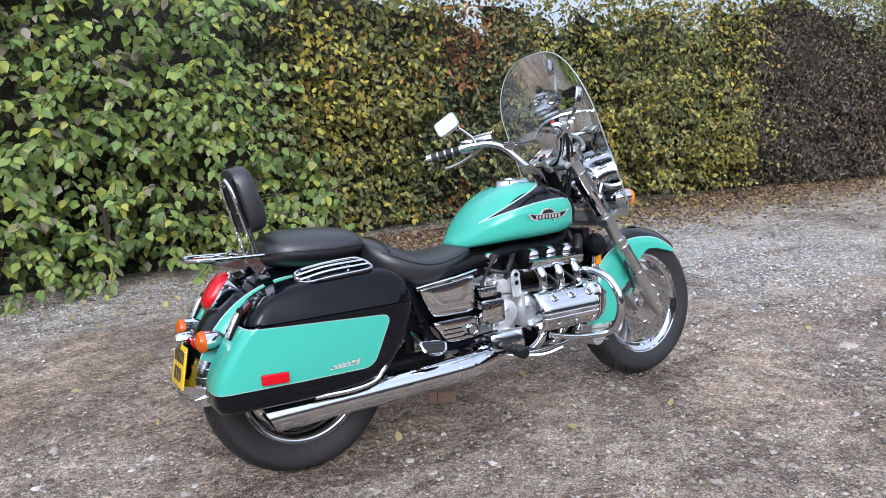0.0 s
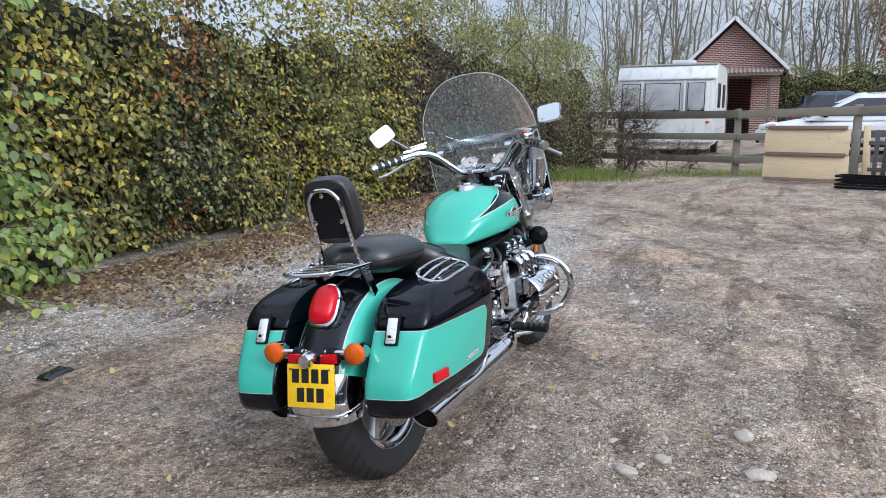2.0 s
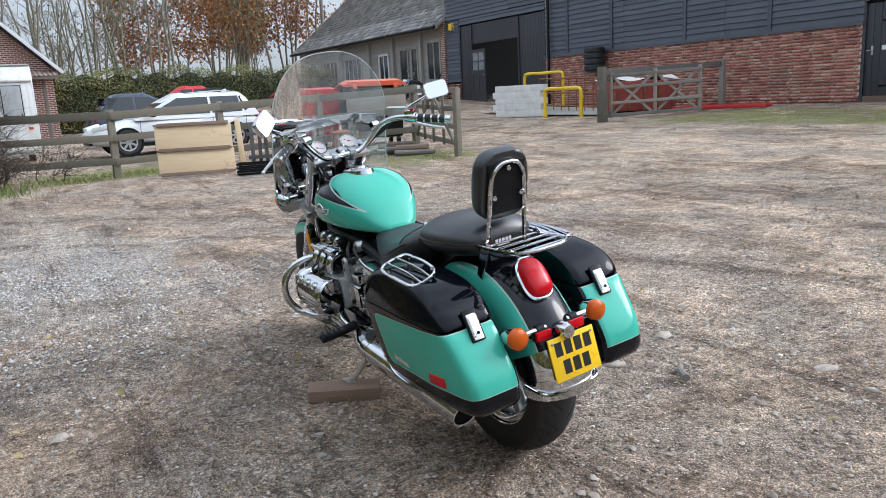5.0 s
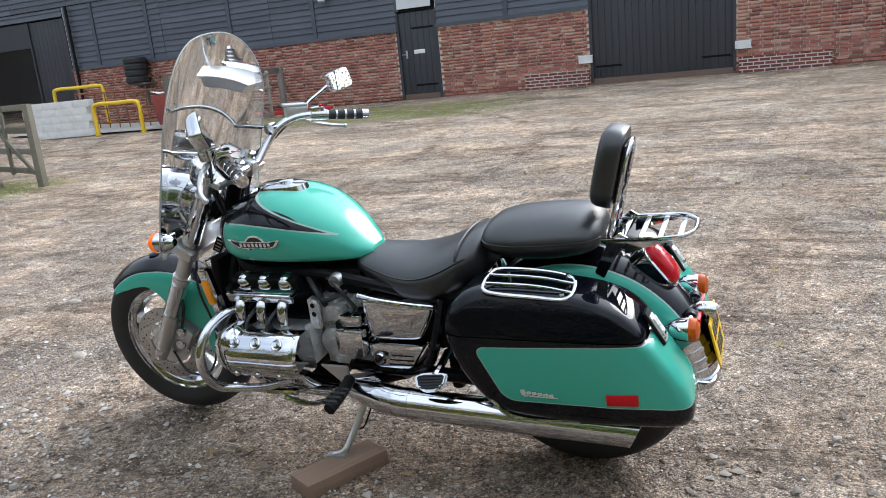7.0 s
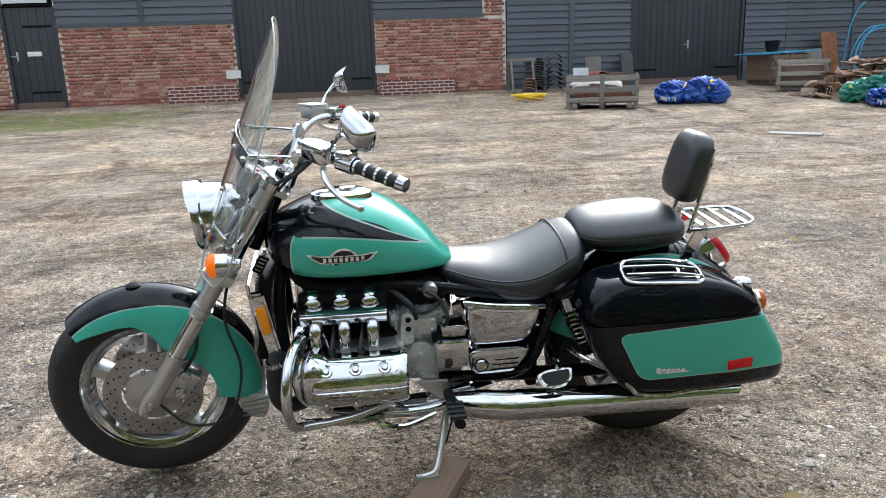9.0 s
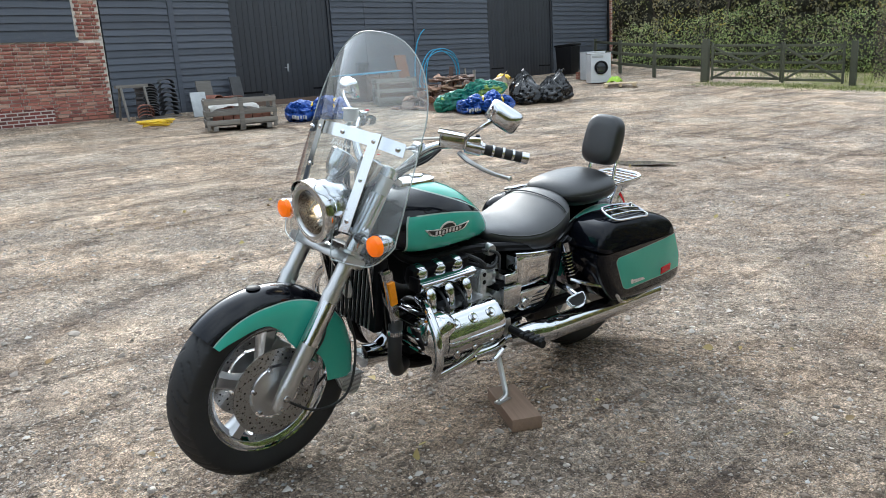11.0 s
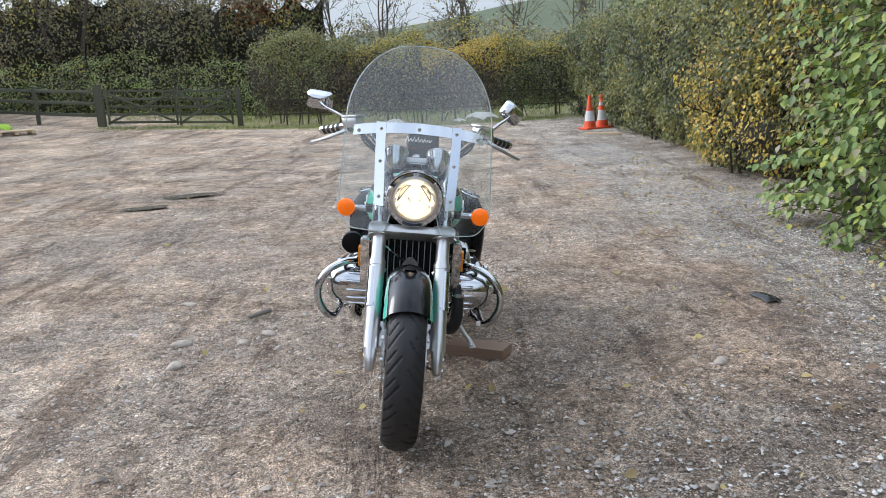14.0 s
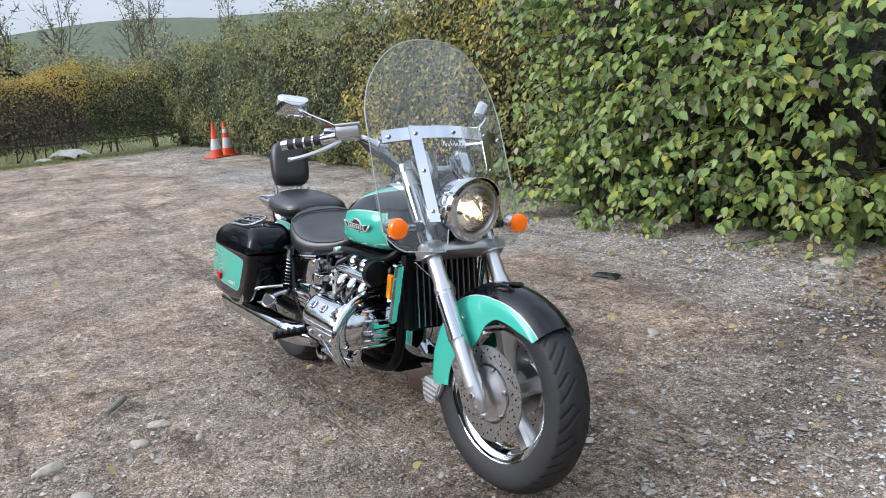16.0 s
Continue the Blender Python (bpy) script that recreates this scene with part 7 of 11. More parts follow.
# the hedge beside the yard, from the far corner to the caravan
HEDGE = (
    (-18.5, -15.6, 4.3, 2.5, LEAF_DARK, "dark green hedge shrub with small leaves", 0.066, 800, (LEAF_OLIVE, 0.2)),
    (-15.6, -12.4, 4.2, 2.45, LEAF_DARK, "dark green hedge shrub with small leaves", 0.064, 850, (LEAF_OLIVE, 0.1)),
    (-12.4, -9.4, 4.05, 2.6, LEAF_OLIVE, "dense olive green hedge shrub", 0.062, 950, (LEAF_DARK, 0.2)),
    (-9.4, -6.6, 3.9, 2.7, LEAF_OLIVE, "dense olive green hedge shrub", 0.058, 1150, (LEAF_DARK, 0.4)),
    (-6.6, -4.9, 3.85, 2.8, LEAF_OLIVE, "olive hedge shrub above yellow undergrowth", 0.055, 1500, (LEAF_YELLOW, 0.9)),
    (-4.9, -1.7, 3.80, 2.9, LEAF_OLIVE, "olive hedge shrub with russet and yellow leaves", 0.058, 1400, (LEAF_YELLOW, 0.4)),
    (0.70, 1.65, 3.95, 3.1, LEAF_DARK, "dark green hawthorn shrub set back in the hedge", 0.055, 1750, (LEAF_OLIVE, 0.6)),
    (1.65, 2.85, 3.85, 3.2, LEAF_YELLOW, "yellowing field maple shrub in the hedge", 0.066, 1400, (LEAF_OLIVE, 0.1)),
    (2.85, 3.95, 3.75, 3.05, LEAF_DARK, "dark green hawthorn shrub with fine leaves", 0.055, 1700, (LEAF_ORANGE, 1.6)),
    (3.95, 5.0, 3.70, 3.1, LEAF_OLIVE, "olive hedge shrub with yellow patches", 0.060, 1300, (LEAF_YELLOW, 0.5)),
    (5.0, 7.4, 3.6, 3.15, LEAF_OLIVE, "olive hedge shrub with yellow patches", 0.060, 1500, (LEAF_YELLOW, 0.35)),
    (7.4, 9.6, 3.35, 3.05, LEAF_BROWN, "reddish brown shrub, half bare", 0.050, 2100, (LEAF_OLIVE, 0.2)),
    (9.6, 11.6, 2.95, 2.8, LEAF_BROWN, "reddish brown shrub, half bare", 0.050, 2100, (LEAF_OLIVE, 0.12)),
    (11.6, 13.9, 2.45, 2.6, LEAF_BROWN, "sparse brown shrub with bare twigs", 0.048, 1700, (LEAF_OLIVE, 0.1)),
)
def face_y(x):
    """The hedge's face drifts towards the yard near the caravan."""
    return float(np.interp(x, [5.0, 7.4, 9.6, 11.6, 13.9], [3.65, 3.48, 3.18, 2.72, 2.15]))


for k, (x0, x1, y, h, mat_, label, leaf, dens, mix) in enumerate(HEDGE):
    m, ln = along(x0, x1, y)
    if x0 > 4.9:
        dy = face_y(x1) - face_y(x0)
        m, ln = along(x0, x1, face_y(x0), math.degrees(math.atan2(dy, x1 - x0)))
        ln = math.hypot(ln, dy)
    hs = shrub(m, ln, 1.5, h, mat_, label, leaf, dens, 11 + k, mix=mix, bare=0.12 if mat_ is LEAF_BROWN else 0.05, thin=(0.60 if x0 < 7 else 0.30) if x0 > 1.0 else 0.25, cap={7.4: 0.70, 9.6: 0.58, 11.6: 0.48}.get(x0))
    if 1.0 < x0 < 7.0:
        sprays(hs, ln, h, 311 + k, 26, leaf * 0.92, LEAF_YELLOW if mat_ in (LEAF_YELLOW, LEAF_OLIVE) else LEAF_OLIVE)
# a second row behind, which closes the hedge
for k, (x0, x1, h) in enumerate(((4.6, 7.7, 2.1), (7.5, 10.8, 2.3), (10.6, 14.2, 2.2), (-0.6, 2.2, 2.9))):
    shrub(pose(x0, 4.35 - 0.25 * (k % 3) + 0.35 * (k > 2), gz_at(x0, 4.3)), x1 - x0, 1.2, h, (LEAF_DARK, LEAF_BROWN, LEAF_DARK, LEAF_DARK)[k], "dark shrub in the hedge's second row", 0.10, 420, 91 + k, mix=(LEAF_OLIVE, 0.6))
# broad-leaved bushes close by
for k, (x0, x1, y, h) in enumerate(((-1.8, -0.5, 3.25, 3.1), (-0.5, 0.92, 3.25, 3.2))):
    m, ln = along(x0, x1, y)
    bush = shrub(m, ln, 1.5, h, LEAF_BROAD, "bush with large drooping green leaves", 0.082, 330, 41 + k, droop=0.9, wide=0.7, mix=(LEAF_OLIVE, 1.5), foot=0.02, extra_twigs=4, thin=0.5)
    sprays(bush, ln, h, 241 + k)
# low undergrowth at the feet
shrub(pose(-5.7, 3.55, 0, 0, 0, 0), 2.2, 0.5, 1.55, LEAF_GOLD, "low yellow and orange bush at the hedge foot", 0.05, 800, 61, mix=(LEAF_DARK, 0.5), bare=0.4, foot=0.02)
shrub(pose(0.9, 3.55, 0, 0, 0, 0), 0.8, 0.5, 0.8, LEAF_BROAD, "low leafy seedling bush at the hedge foot", 0.085, 500, 62, droop=0.8, wide=0.75, foot=0.02)
shrub(pose(11.3, 2.35, gz_at(12.3, 2.2), 0, 0, -28), 2.6, 0.9, 1.75, LEAF_BROWN, "bare twiggy bush in front of the caravan", 0.042, 900, 63, mix=(LEAF_OLIVE, 0.3), bare=0.55, extra_twigs=70, closed=False)
shrub(pose(11.9, 1.35, gz_at(12.3, 1.4), 0, 0, -40), 1.9, 0.8, 0.80, LEAF_BROWN, "low dead bramble at the hedge end", 0.035, 500, 64, mix=(LITTER, 0.4), bare=0.55, extra_twigs=30, closed=False)
# hedge across the far end, thin below
for k, (y0, y1, h, mat_, mix) in enumerate(((4.4, 2.4, 2.35, LEAF_DARK, LEAF_YELLOW), (2.4, 0.2, 2.3, LEAF_BROWN, LEAF_GOLD), (0.2, -2.0, 2.5, LEAF_BROWN, LEAF_YELLOW), (-2.0, -4.9, 2.6, LEAF_BROWN, LEAF_OLIVE))):
    m = Matrix.Translation((-18.3, y1, gz_at(-18.3, (y0 + y1) / 2))) @ Matrix.Rotation(radians(90), 4, "Z")
    shrub(m, y0 - y1, 1.4, h, mat_, "hedge shrub with a yellowing top and bare foot", 0.056, 1250, 71 + k, mix=(mix, 0.0), bare=0.4, foot=0.10, extra_twigs=24, cap=0.66, closed=False)



def tree(x, y, h, material, n_leaf, label, seed, lean=0.0, stems=1, leaf=0.14, spread=0.5, bark=None, lift=None, thick=0.014):
    """A tapered trunk, limbs and twigs, and a loose crown of small leaves."""
    r = np.random.default_rng(seed)
    z0 = gz_at(x, y) if lift is None else lift
    ob = empty("tree", pose(x, y, z0), label, "tree", "trees round the yard")
    bm, ends = bmesh.new(), []
    for s in range(stems):
        a0 = r.uniform(0, 6.28)
        off = Vector((math.cos(a0), math.sin(a0), 0)) * (0.25 * (stems > 1))
        way = Vector((r.normal(lean, 0.08), r.normal(0, 0.08), 1)) + off * 0.35
        pts = [off + Vector((0, 0, -0.2))]
        for q in range(1, 8):
            pts.append(off + way * (h * q / 7) + Vector((r.normal(0, 0.02) * h * q / 7, r.normal(0, 0.02) * h * q / 7, 0)))
        rad = h * thick / math.sqrt(stems) ** 0.7
        add_tube(bm, pts, lambda t, rad=rad: rad * (1 - 0.85 * t), n=6, per=2)
        for k in range(16):
            t = r.uniform(0.22, 0.98)
            i = min(6, int(t * 7))
            a = pts[i].lerp(pts[i + 1], t * 7 - i)
            ang = r.uniform(0, 6.28)
            ln = h * spread * r.uniform(0.35, 0.8) * (1.15 - t * 0.75)
            d = Vector((math.cos(ang), math.sin(ang), r.uniform(0.5, 1.3))).normalized()
            b = a + d * ln * 0.5
            c_ = a + d * ln + Vector((0, 0, ln * 0.15))
            add_tube(bm, [a, b, c_], lambda t, q=rad * 0.35 * (1.1 - t): q * (1 - 0.8 * t) + 0.004, n=4, per=2)
            ends += [b, c_, b.lerp(c_, 0.5)]
            for q in range(8):
                p0 = a.lerp(c_, r.uniform(0.3, 1.0))
                d2 = (d + Vector(r.normal(0, 0.55, 3))).normalized()
                p1 = p0 + d2 * ln * r.uniform(0.2, 0.45)
                add_tube(bm, [p0, p1], lambda t: thick * (1 - 0.7 * t), n=3, smooth=False)
                ends += [p1, p0.lerp(p1, 0.6)]
    part("trunk", bm, bark or BARK, ob)
    if n_leaf:
        e = np.array([tuple(p) for p in ends])
        c_ = e[r.integers(0, len(e), n_leaf)] + r.normal(0, 0.05 * h * spread + 0.10, (n_leaf, 3))
        c_[:, 2] = np.maximum(c_[:, 2], 0.3)
        nr = r.normal(0, 1, (n_leaf, 3)) + [0, 0, 0.6]
        cr = new("crown", leaf_mesh("crown", c_, nr, np.full(n_leaf, leaf), material, 0.4, 0.65, seed))
        cr.parent = ob
        tagged(cr, kind="stuff")
    return ob


PALE_BARK = simple("pale_grey_bark", (0.165, 0.150, 0.110), 0.9, vary=0.4, scale=7)
TREES = (
    (47, 16, 11, LEAF_OLIVE, 900, "slender bare tree with a few leaves", 2), (42, 11, 10, LEAF_OLIVE, 700, "slender bare tree with a few leaves", 3), (50, 8, 12, LEAF_OLIVE, 500, "slender bare tree with a few leaves", 3),
    (44, 4.5, 11, LEAF_OLIVE, 500, "slender bare tree with a few leaves", 3), (52, 1, 13, LEAF_OLIVE, 600, "slender bare tree with a few leaves", 3), (46, -2, 12, LEAF_BROWN, 700, "slender bare tree with a few leaves", 3),
    (41, -5, 11, LEAF_OLIVE, 500, "slender bare tree with a few leaves", 3), (55, -6, 13, LEAF_BROWN, 900, "slender bare tree with a few leaves", 3), (50, -10, 12, LEAF_ORANGE, 3400, "russet autumn tree behind the cars", 2), (58, -14, 13, LEAF_ORANGE, 2600, "russet autumn tree behind the cars", 2),
    (52, -17, 12, LEAF_DARK, 3600, "dark evergreen tree behind the cars", 1), (60, -21, 14, LEAF_ORANGE, 3200, "dense russet beech tree beside the building", 2), (56, -27, 14, LEAF_ORANGE, 3200, "dense russet beech tree beside the building", 2), (49, 13, 10, LEAF_OLIVE, 500, "slender bare tree with a few leaves", 3),
    (38, 18, 9, LEAF_OLIVE, 900, "slender bare tree with a few leaves", 3), (33, 14, 9, LEAF_OLIVE, 900, "slender bare tree with a few leaves", 3), (28, 10, 8, LEAF_OLIVE, 900, "slender bare tree with a few leaves", 3), (45, -13, 10, LEAF_OLIVE, 900, "slender bare tree with a few leaves", 3),
)
TREES += tuple((x_, y_, 15, LEAF_ORANGE, 3600, "dense russet beech tree beside the building", 2) for x_, y_ in ((52, -18.5), (57, -22), (61, -17.5), (50, -22.5), (54, -15)))
tr_ = np.random.default_rng(77)
for k in range(26):
    TREES += ((float(tr_.uniform(44, 66)), 20 - 1.55 * k + float(tr_.normal(0, 0.5)), float(tr_.uniform(10, 15)), LEAF_OLIVE if k < 18 else LEAF_ORANGE, 400 if k < 18 else 2600, "slender bare tree in the shelter belt" if k < 18 else "russet tree in the shelter belt", 3),)
for k in range(16):
    TREES += ((float(tr_.uniform(38.5, 46)), 15 - 1.5 * k + float(tr_.normal(0, 0.5)), float(tr_.uniform(10, 14)), LEAF_BROWN, 220, "pale bare sapling in the shelter belt", 2),)
for k, (x, y, h, mat_, nl, label, st) in enumerate(TREES):
    leafy = nl > 1000
    tree(x, y, h, mat_, int(nl * (0.95 if leafy else 0.5)), label, 100 + k, stems=st, leaf=0.22 if leafy else 0.13, spread=0.34 if leafy else 0.27, bark=PALE_BARK, thick=0.0095 if leafy else 0.0088)
# the clipped hedge behind the cars
for k in range(5):
    shrub(Matrix.Translation((37.5, -1.0 - 3.6 * k - 3.6, 0.3)) @ Matrix.Rotation(radians(-90), 4, "Z") @ pose(-3.6, 0, 0), 3.6, 1.6, 2.9, LEAF_DARK, "dark clipped hedge behind the parked cars", 0.085, 460, 120 + k, mix=(LEAF_OLIVE, -0.1), foot=0.02)
# wood and thicket past the gate, bare trees beyond the far hedge
WOOD = ((-27, -14, 9, LEAF_HAZE, 3200, 2), (-30, -10.5, 9, LEAF_HAZE, 3200, 2), (-26.5, -9, 7, LEAF_HAZE, 3200, 3), (-31, -6.5, 7, LEAF_ORANGE, 3600, 2), (-30.5, -3.2, 6.5, LEAF_OLIVE, 150, 3), (-34, -13, 11, LEAF_DARK, 3200, 2), (-36, -9, 11, LEAF_ORANGE, 2800, 2),
        (-35, -1.5, 8, LEAF_OLIVE, 150, 3), (-29, -17.5, 9, LEAF_YELLOW, 2800, 2), (-40, 2, 7, LEAF_OLIVE, 300, 3), (-44, 6, 7.5, LEAF_OLIVE, 200, 3), (-38, 9, 7, LEAF_OLIVE, 200, 3), (-48, 12, 8, LEAF_OLIVE, 200, 3), (-42, 15, 7, LEAF_OLIVE, 200, 3), (-33, 2.5, 7, LEAF_OLIVE, 200, 3))
for k, (x, y, h, mat_, nl, st) in enumerate(WOOD):
    tree(x, y, h, mat_, nl, "bare multi-stemmed tree on the slope" if nl < 500 else "mixed woodland tree in autumn leaf", 140 + k, stems=st, leaf=0.15, spread=0.45)
for k in range(6):
    shrub(Matrix.Translation((-22.5 - 0.4 * (k % 2), -15.5 + 2.0 * k, gz_at(-22, -14 + 2 * k))) @ Matrix.Rotation(radians(90), 4, "Z"), 2.1, 1.6, 1.7 + 0.2 * (k % 3), LEAF_FRESH, "fresh green bramble thicket behind the fence", 0.065, 650, 160 + k, mix=(GRASS, 0.6), bare=0.3, foot=0.02, thin=0.75, extra_twigs=8)

# tall scrub closing the view past the far fence
for k in range(12):
    y0 = -19.5 + 2.9 * k
    shrub(Matrix.Translation((-25.5 - 1.2 * (k % 3), y0, gz_at(-25, y0 + 1.4))) @ Matrix.Rotation(radians(90), 4, "Z"), 3.1, 2.0, (4.8 if k < 5 else 3.0) + 0.5 * (k % 2), LEAF_HAZE, "tall mixed scrub behind the fence", 0.115, 220, 180 + k, mix=((LEAF_OLIVE, LEAF_YELLOW, LEAF_OLIVE)[k % 3], 0.9), bare=0.6, extra_twigs=14, thin=0.6)

for k in range(7):
    y0 = -21.0 + 4.1 * k
    shrub(Matrix.Translation((-29.5 - 0.8 * (k % 2), y0, gz_at(-29, y0 + 2))) @ Matrix.Rotation(radians(90), 4, "Z"), 4.4, 2.0, (5.4 if k < 4 else 3.2) + 0.5 * (k % 2), (LEAF_HAZE, LEAF_OLIVE)[k % 2], "tall mixed scrub behind the fence", 0.15, 140, 200 + k, mix=(LEAF_HAZE, 0.3), bare=0.4, extra_twigs=6, thin=0.4)

# hills
hill = bmesh.new()
hr = []
for i in range(49):
    a = radians(-70 + 140 * i / 48)
    ring = []
    for j, (d, z) in enumerate(((60, 0.2), (110, 4.0), (190, 14.0), (300, 30.0), (420, 42.0), (520, 40.0))):
        ring.append(Vector((-d * math.cos(a), d * math.sin(a), z * (0.75 + 0.25 * math.sin(i * 0.35 + j)) - 0.3)))
    hr.append(ring)
add_rings(hill, hr, closed=False, caps=False)
tagged(part("hillside", hill, FIELD), "distant green hillside beyond the hedges", "hillside", kind="structure")

# fallen leaves, loose stones, grass
def scatter_leaves(name, n, area, size, label, seed, mat_=None):
    r = np.random.default_rng(seed)
    x, y = area(r, n)
    z = ground_z(x, y) + 0.010 + r.exponential(0.006, n)
    nr = np.stack([r.normal(0, 0.35, n), r.normal(0, 0.35, n), np.ones(n)], 1)
    ob = new(name, leaf_mesh(name, np.stack([x, y, z], 1), nr, np.full(n, size), mat_ or LITTER, 0.0, 0.7, seed))
    return tagged(ob, label, "fallen leaves", kind="stuff")


scatter_leaves("leaf_litter", 12000, lambda r, n: (1.2 + 9.5 * r.beta(1.1, 1.4, n), 3.75 - np.abs(r.normal(0, 0.60, n))), 0.042, "brown and yellow fallen leaves along the hedge", 5)
scatter_leaves("leaf_litter", 2000, lambda r, n: (r.uniform(-7, 10, n), 3.3 - np.abs(r.exponential(0.60, n))), 0.036, "scattered fallen leaves on the gravel", 6, LITTER_PALE)
scatter_leaves("leaf_litter", 170, lambda r, n: (r.normal(0.5, 4.0, n), r.uniform(-5, 2.4, n)), 0.042, "odd fallen leaves across the yard", 7, LITTER_PALE)


def stones(name, n, area, lo, hi, label, seed, mat_=None):
    """Angular loose stones, each a flat-topped five-sided chip."""
    r = np.random.default_rng(seed)
    x, y = area(r, n)
    s = lo * (hi / lo) ** (r.uniform(0, 1, n) ** 2.4)
    ang = np.arange(5) * 1.2566 + r.uniform(-0.35, 0.35, (n, 5))
    rad = r.uniform(0.7, 1.2, (n, 5))
    low = np.stack([np.cos(ang) * rad, np.sin(ang) * rad * 0.75, np.full((n, 5), -0.25)], -1)
    flat_ = r.uniform(0.35, 0.85, (n, 1))
    top_ = np.stack([np.cos(ang) * rad * flat_ + r.normal(0, 0.08, (n, 1)), np.sin(ang) * rad * 0.75 * flat_, r.uniform(0.22, 0.62, (n, 1)) + r.normal(0, 0.07, (n, 5))], -1)
    v = np.concatenate([low, top_], 1)
    tri = np.array([[k, (k + 1) % 5, 5 + (k + 1) % 5] for k in range(5)] + [[k, 5 + (k + 1) % 5, 5 + k] for k in range(5)] + [[5, 6, 7], [5, 7, 8], [5, 8, 9]])
    a = r.uniform(0, 6.28, n)
    ca, sa = np.cos(a)[:, None], np.sin(a)[:, None]
    v = np.stack([v[..., 0] * ca - v[..., 1] * sa, v[..., 0] * sa + v[..., 1] * ca, v[..., 2]], -1) * s[:, None, None]
    v[..., 2] *= r.uniform(0.35, 1.0, n)[:, None]
    v += np.stack([x, y, ground_z(x, y) - 0.0025], -1)[:, None]
    f = (np.arange(n)[:, None, None] * 10 + tri[None]).reshape(-1, 3)
    ob = new(name, from_arrays(name, v.reshape(-1, 3), f, mat_ or STONE))
    return tagged(ob, label, "gravel", kind="stuff")


def chips(name, n, area, lo, hi, label, seed, mat_=None):
    """Small angular chips, half sunk: a five-sided foot and an apex off its middle."""
    r = np.random.default_rng(seed)
    x, y = area(r, n)
    s = lo * (hi / lo) ** (r.uniform(0, 1, n) ** 1.8)
    ang = np.arange(5) * 1.2566 + r.uniform(-0.4, 0.4, (n, 5)) + r.uniform(0, 6.28, (n, 1))
    rad = r.uniform(0.65, 1.25, (n, 5))
    turn, thin = r.uniform(0, 6.28, (n, 1)), r.uniform(0.5, 1.0, (n, 1))
    px_, py_ = np.cos(ang) * rad, np.sin(ang) * rad * thin
    foot = np.stack([px_ * np.cos(turn) - py_ * np.sin(turn), px_ * np.sin(turn) + py_ * np.cos(turn), r.uniform(-0.35, 0.05, (n, 5))], -1)
    apex = np.stack([r.normal(0, 0.3, n), r.normal(0, 0.3, n), r.uniform(0.25, 0.75, n)], -1)[:, None]
    v = np.concatenate([foot, apex], 1) * s[:, None, None] + np.stack([x, y, ground_z(x, y) + 0.0005], -1)[:, None]
    f = (np.arange(n)[:, None, None] * 6 + np.array([[k, (k + 1) % 5, 5] for k in range(5)])[None]).reshape(-1, 3)
    ob = new(name, from_arrays(name, v.reshape(-1, 3), f, mat_ or STONE))
    return tagged(ob, label, "gravel", kind="stuff")


def disc_area(cx, cy, rad):
    def pick(r, n):
        a, d = r.uniform(0, 6.28, n), rad * np.sqrt(r.uniform(0, 1, n))
        return cx + d * np.cos(a), cy + d * np.sin(a)
    return pick


def clustered(pick, scale):
    """Keeps the chips that fall inside irregular patches."""
    def go(r, n):
        x, y = pick(r, n * 2)
        w = np.array([noise.noise(Vector((a * scale, b * scale, 3.0))) for a, b in zip(x, y)]) + r.normal(0, 0.22, len(x))
        best = np.argsort(-w)[:n]
        return x[best], y[best]
    return go


chips("loose_gravel", 50000, clustered(disc_area(0.9, 0, 4.8), 0.9), 0.0042, 0.0115, "fine grey gravel around the motorcycle", 21)
chips("loose_gravel", 20000, lambda r, n: (r.uniform(-9, 5, n), 3.3 - np.abs(r.normal(0, 0.72, n))), 0.005, 0.014, "pale loose chippings along the hedge side", 22, PALE_STONE)
chips("loose_gravel", 14000, lambda r, n: (r.normal(3.9, 1.1, n), r.normal(1.2, 0.8, n)), 0.005, 0.014, "pale loose chippings ahead of the motorcycle", 26, PALE_STONE)
chips("loose_gravel", 16000, lambda r, n: (r.uniform(-12, 11, n), r.uniform(-9, 1, n)), 0.009, 0.024, "sparse gravel over the open yard", 23)
stones("loose_gravel", 3600, disc_area(0.9, 0, 4.8), 0.006, 0.016, "coarser loose chippings around the motorcycle", 25)
stones("larger_stone", 60, lambda r, n: (r.normal(0.8, 4.0, n), r.normal(-0.5, 3.0, n)), 0.016, 0.040, "larger half-buried stones", 24)


def blades(name, n, area, h, label, seed):
    r = np.random.default_rng(seed)
    x, y = area(r, n)
    z = ground_z(x, y) - 0.01
    a, bend = r.uniform(0, 6.28, n), r.normal(0, 0.4, (n, 2)) * h
    hh = h * r.uniform(0.4, 1.2, n)
    w = 0.006
    p = np.stack([x, y, z], -1)
    s = np.stack([np.cos(a) * w, np.sin(a) * w, 0 * a], -1)
    tipv = p + np.stack([bend[:, 0], bend[:, 1], hh], -1)
    v = np.stack([p - s, p + s, tipv], 1)
    ob = new(name, from_arrays(name, v.reshape(-1, 3), np.arange(3 * n).reshape(n, 3), GRASS))
    return tagged(ob, label, "grass", kind="stuff")


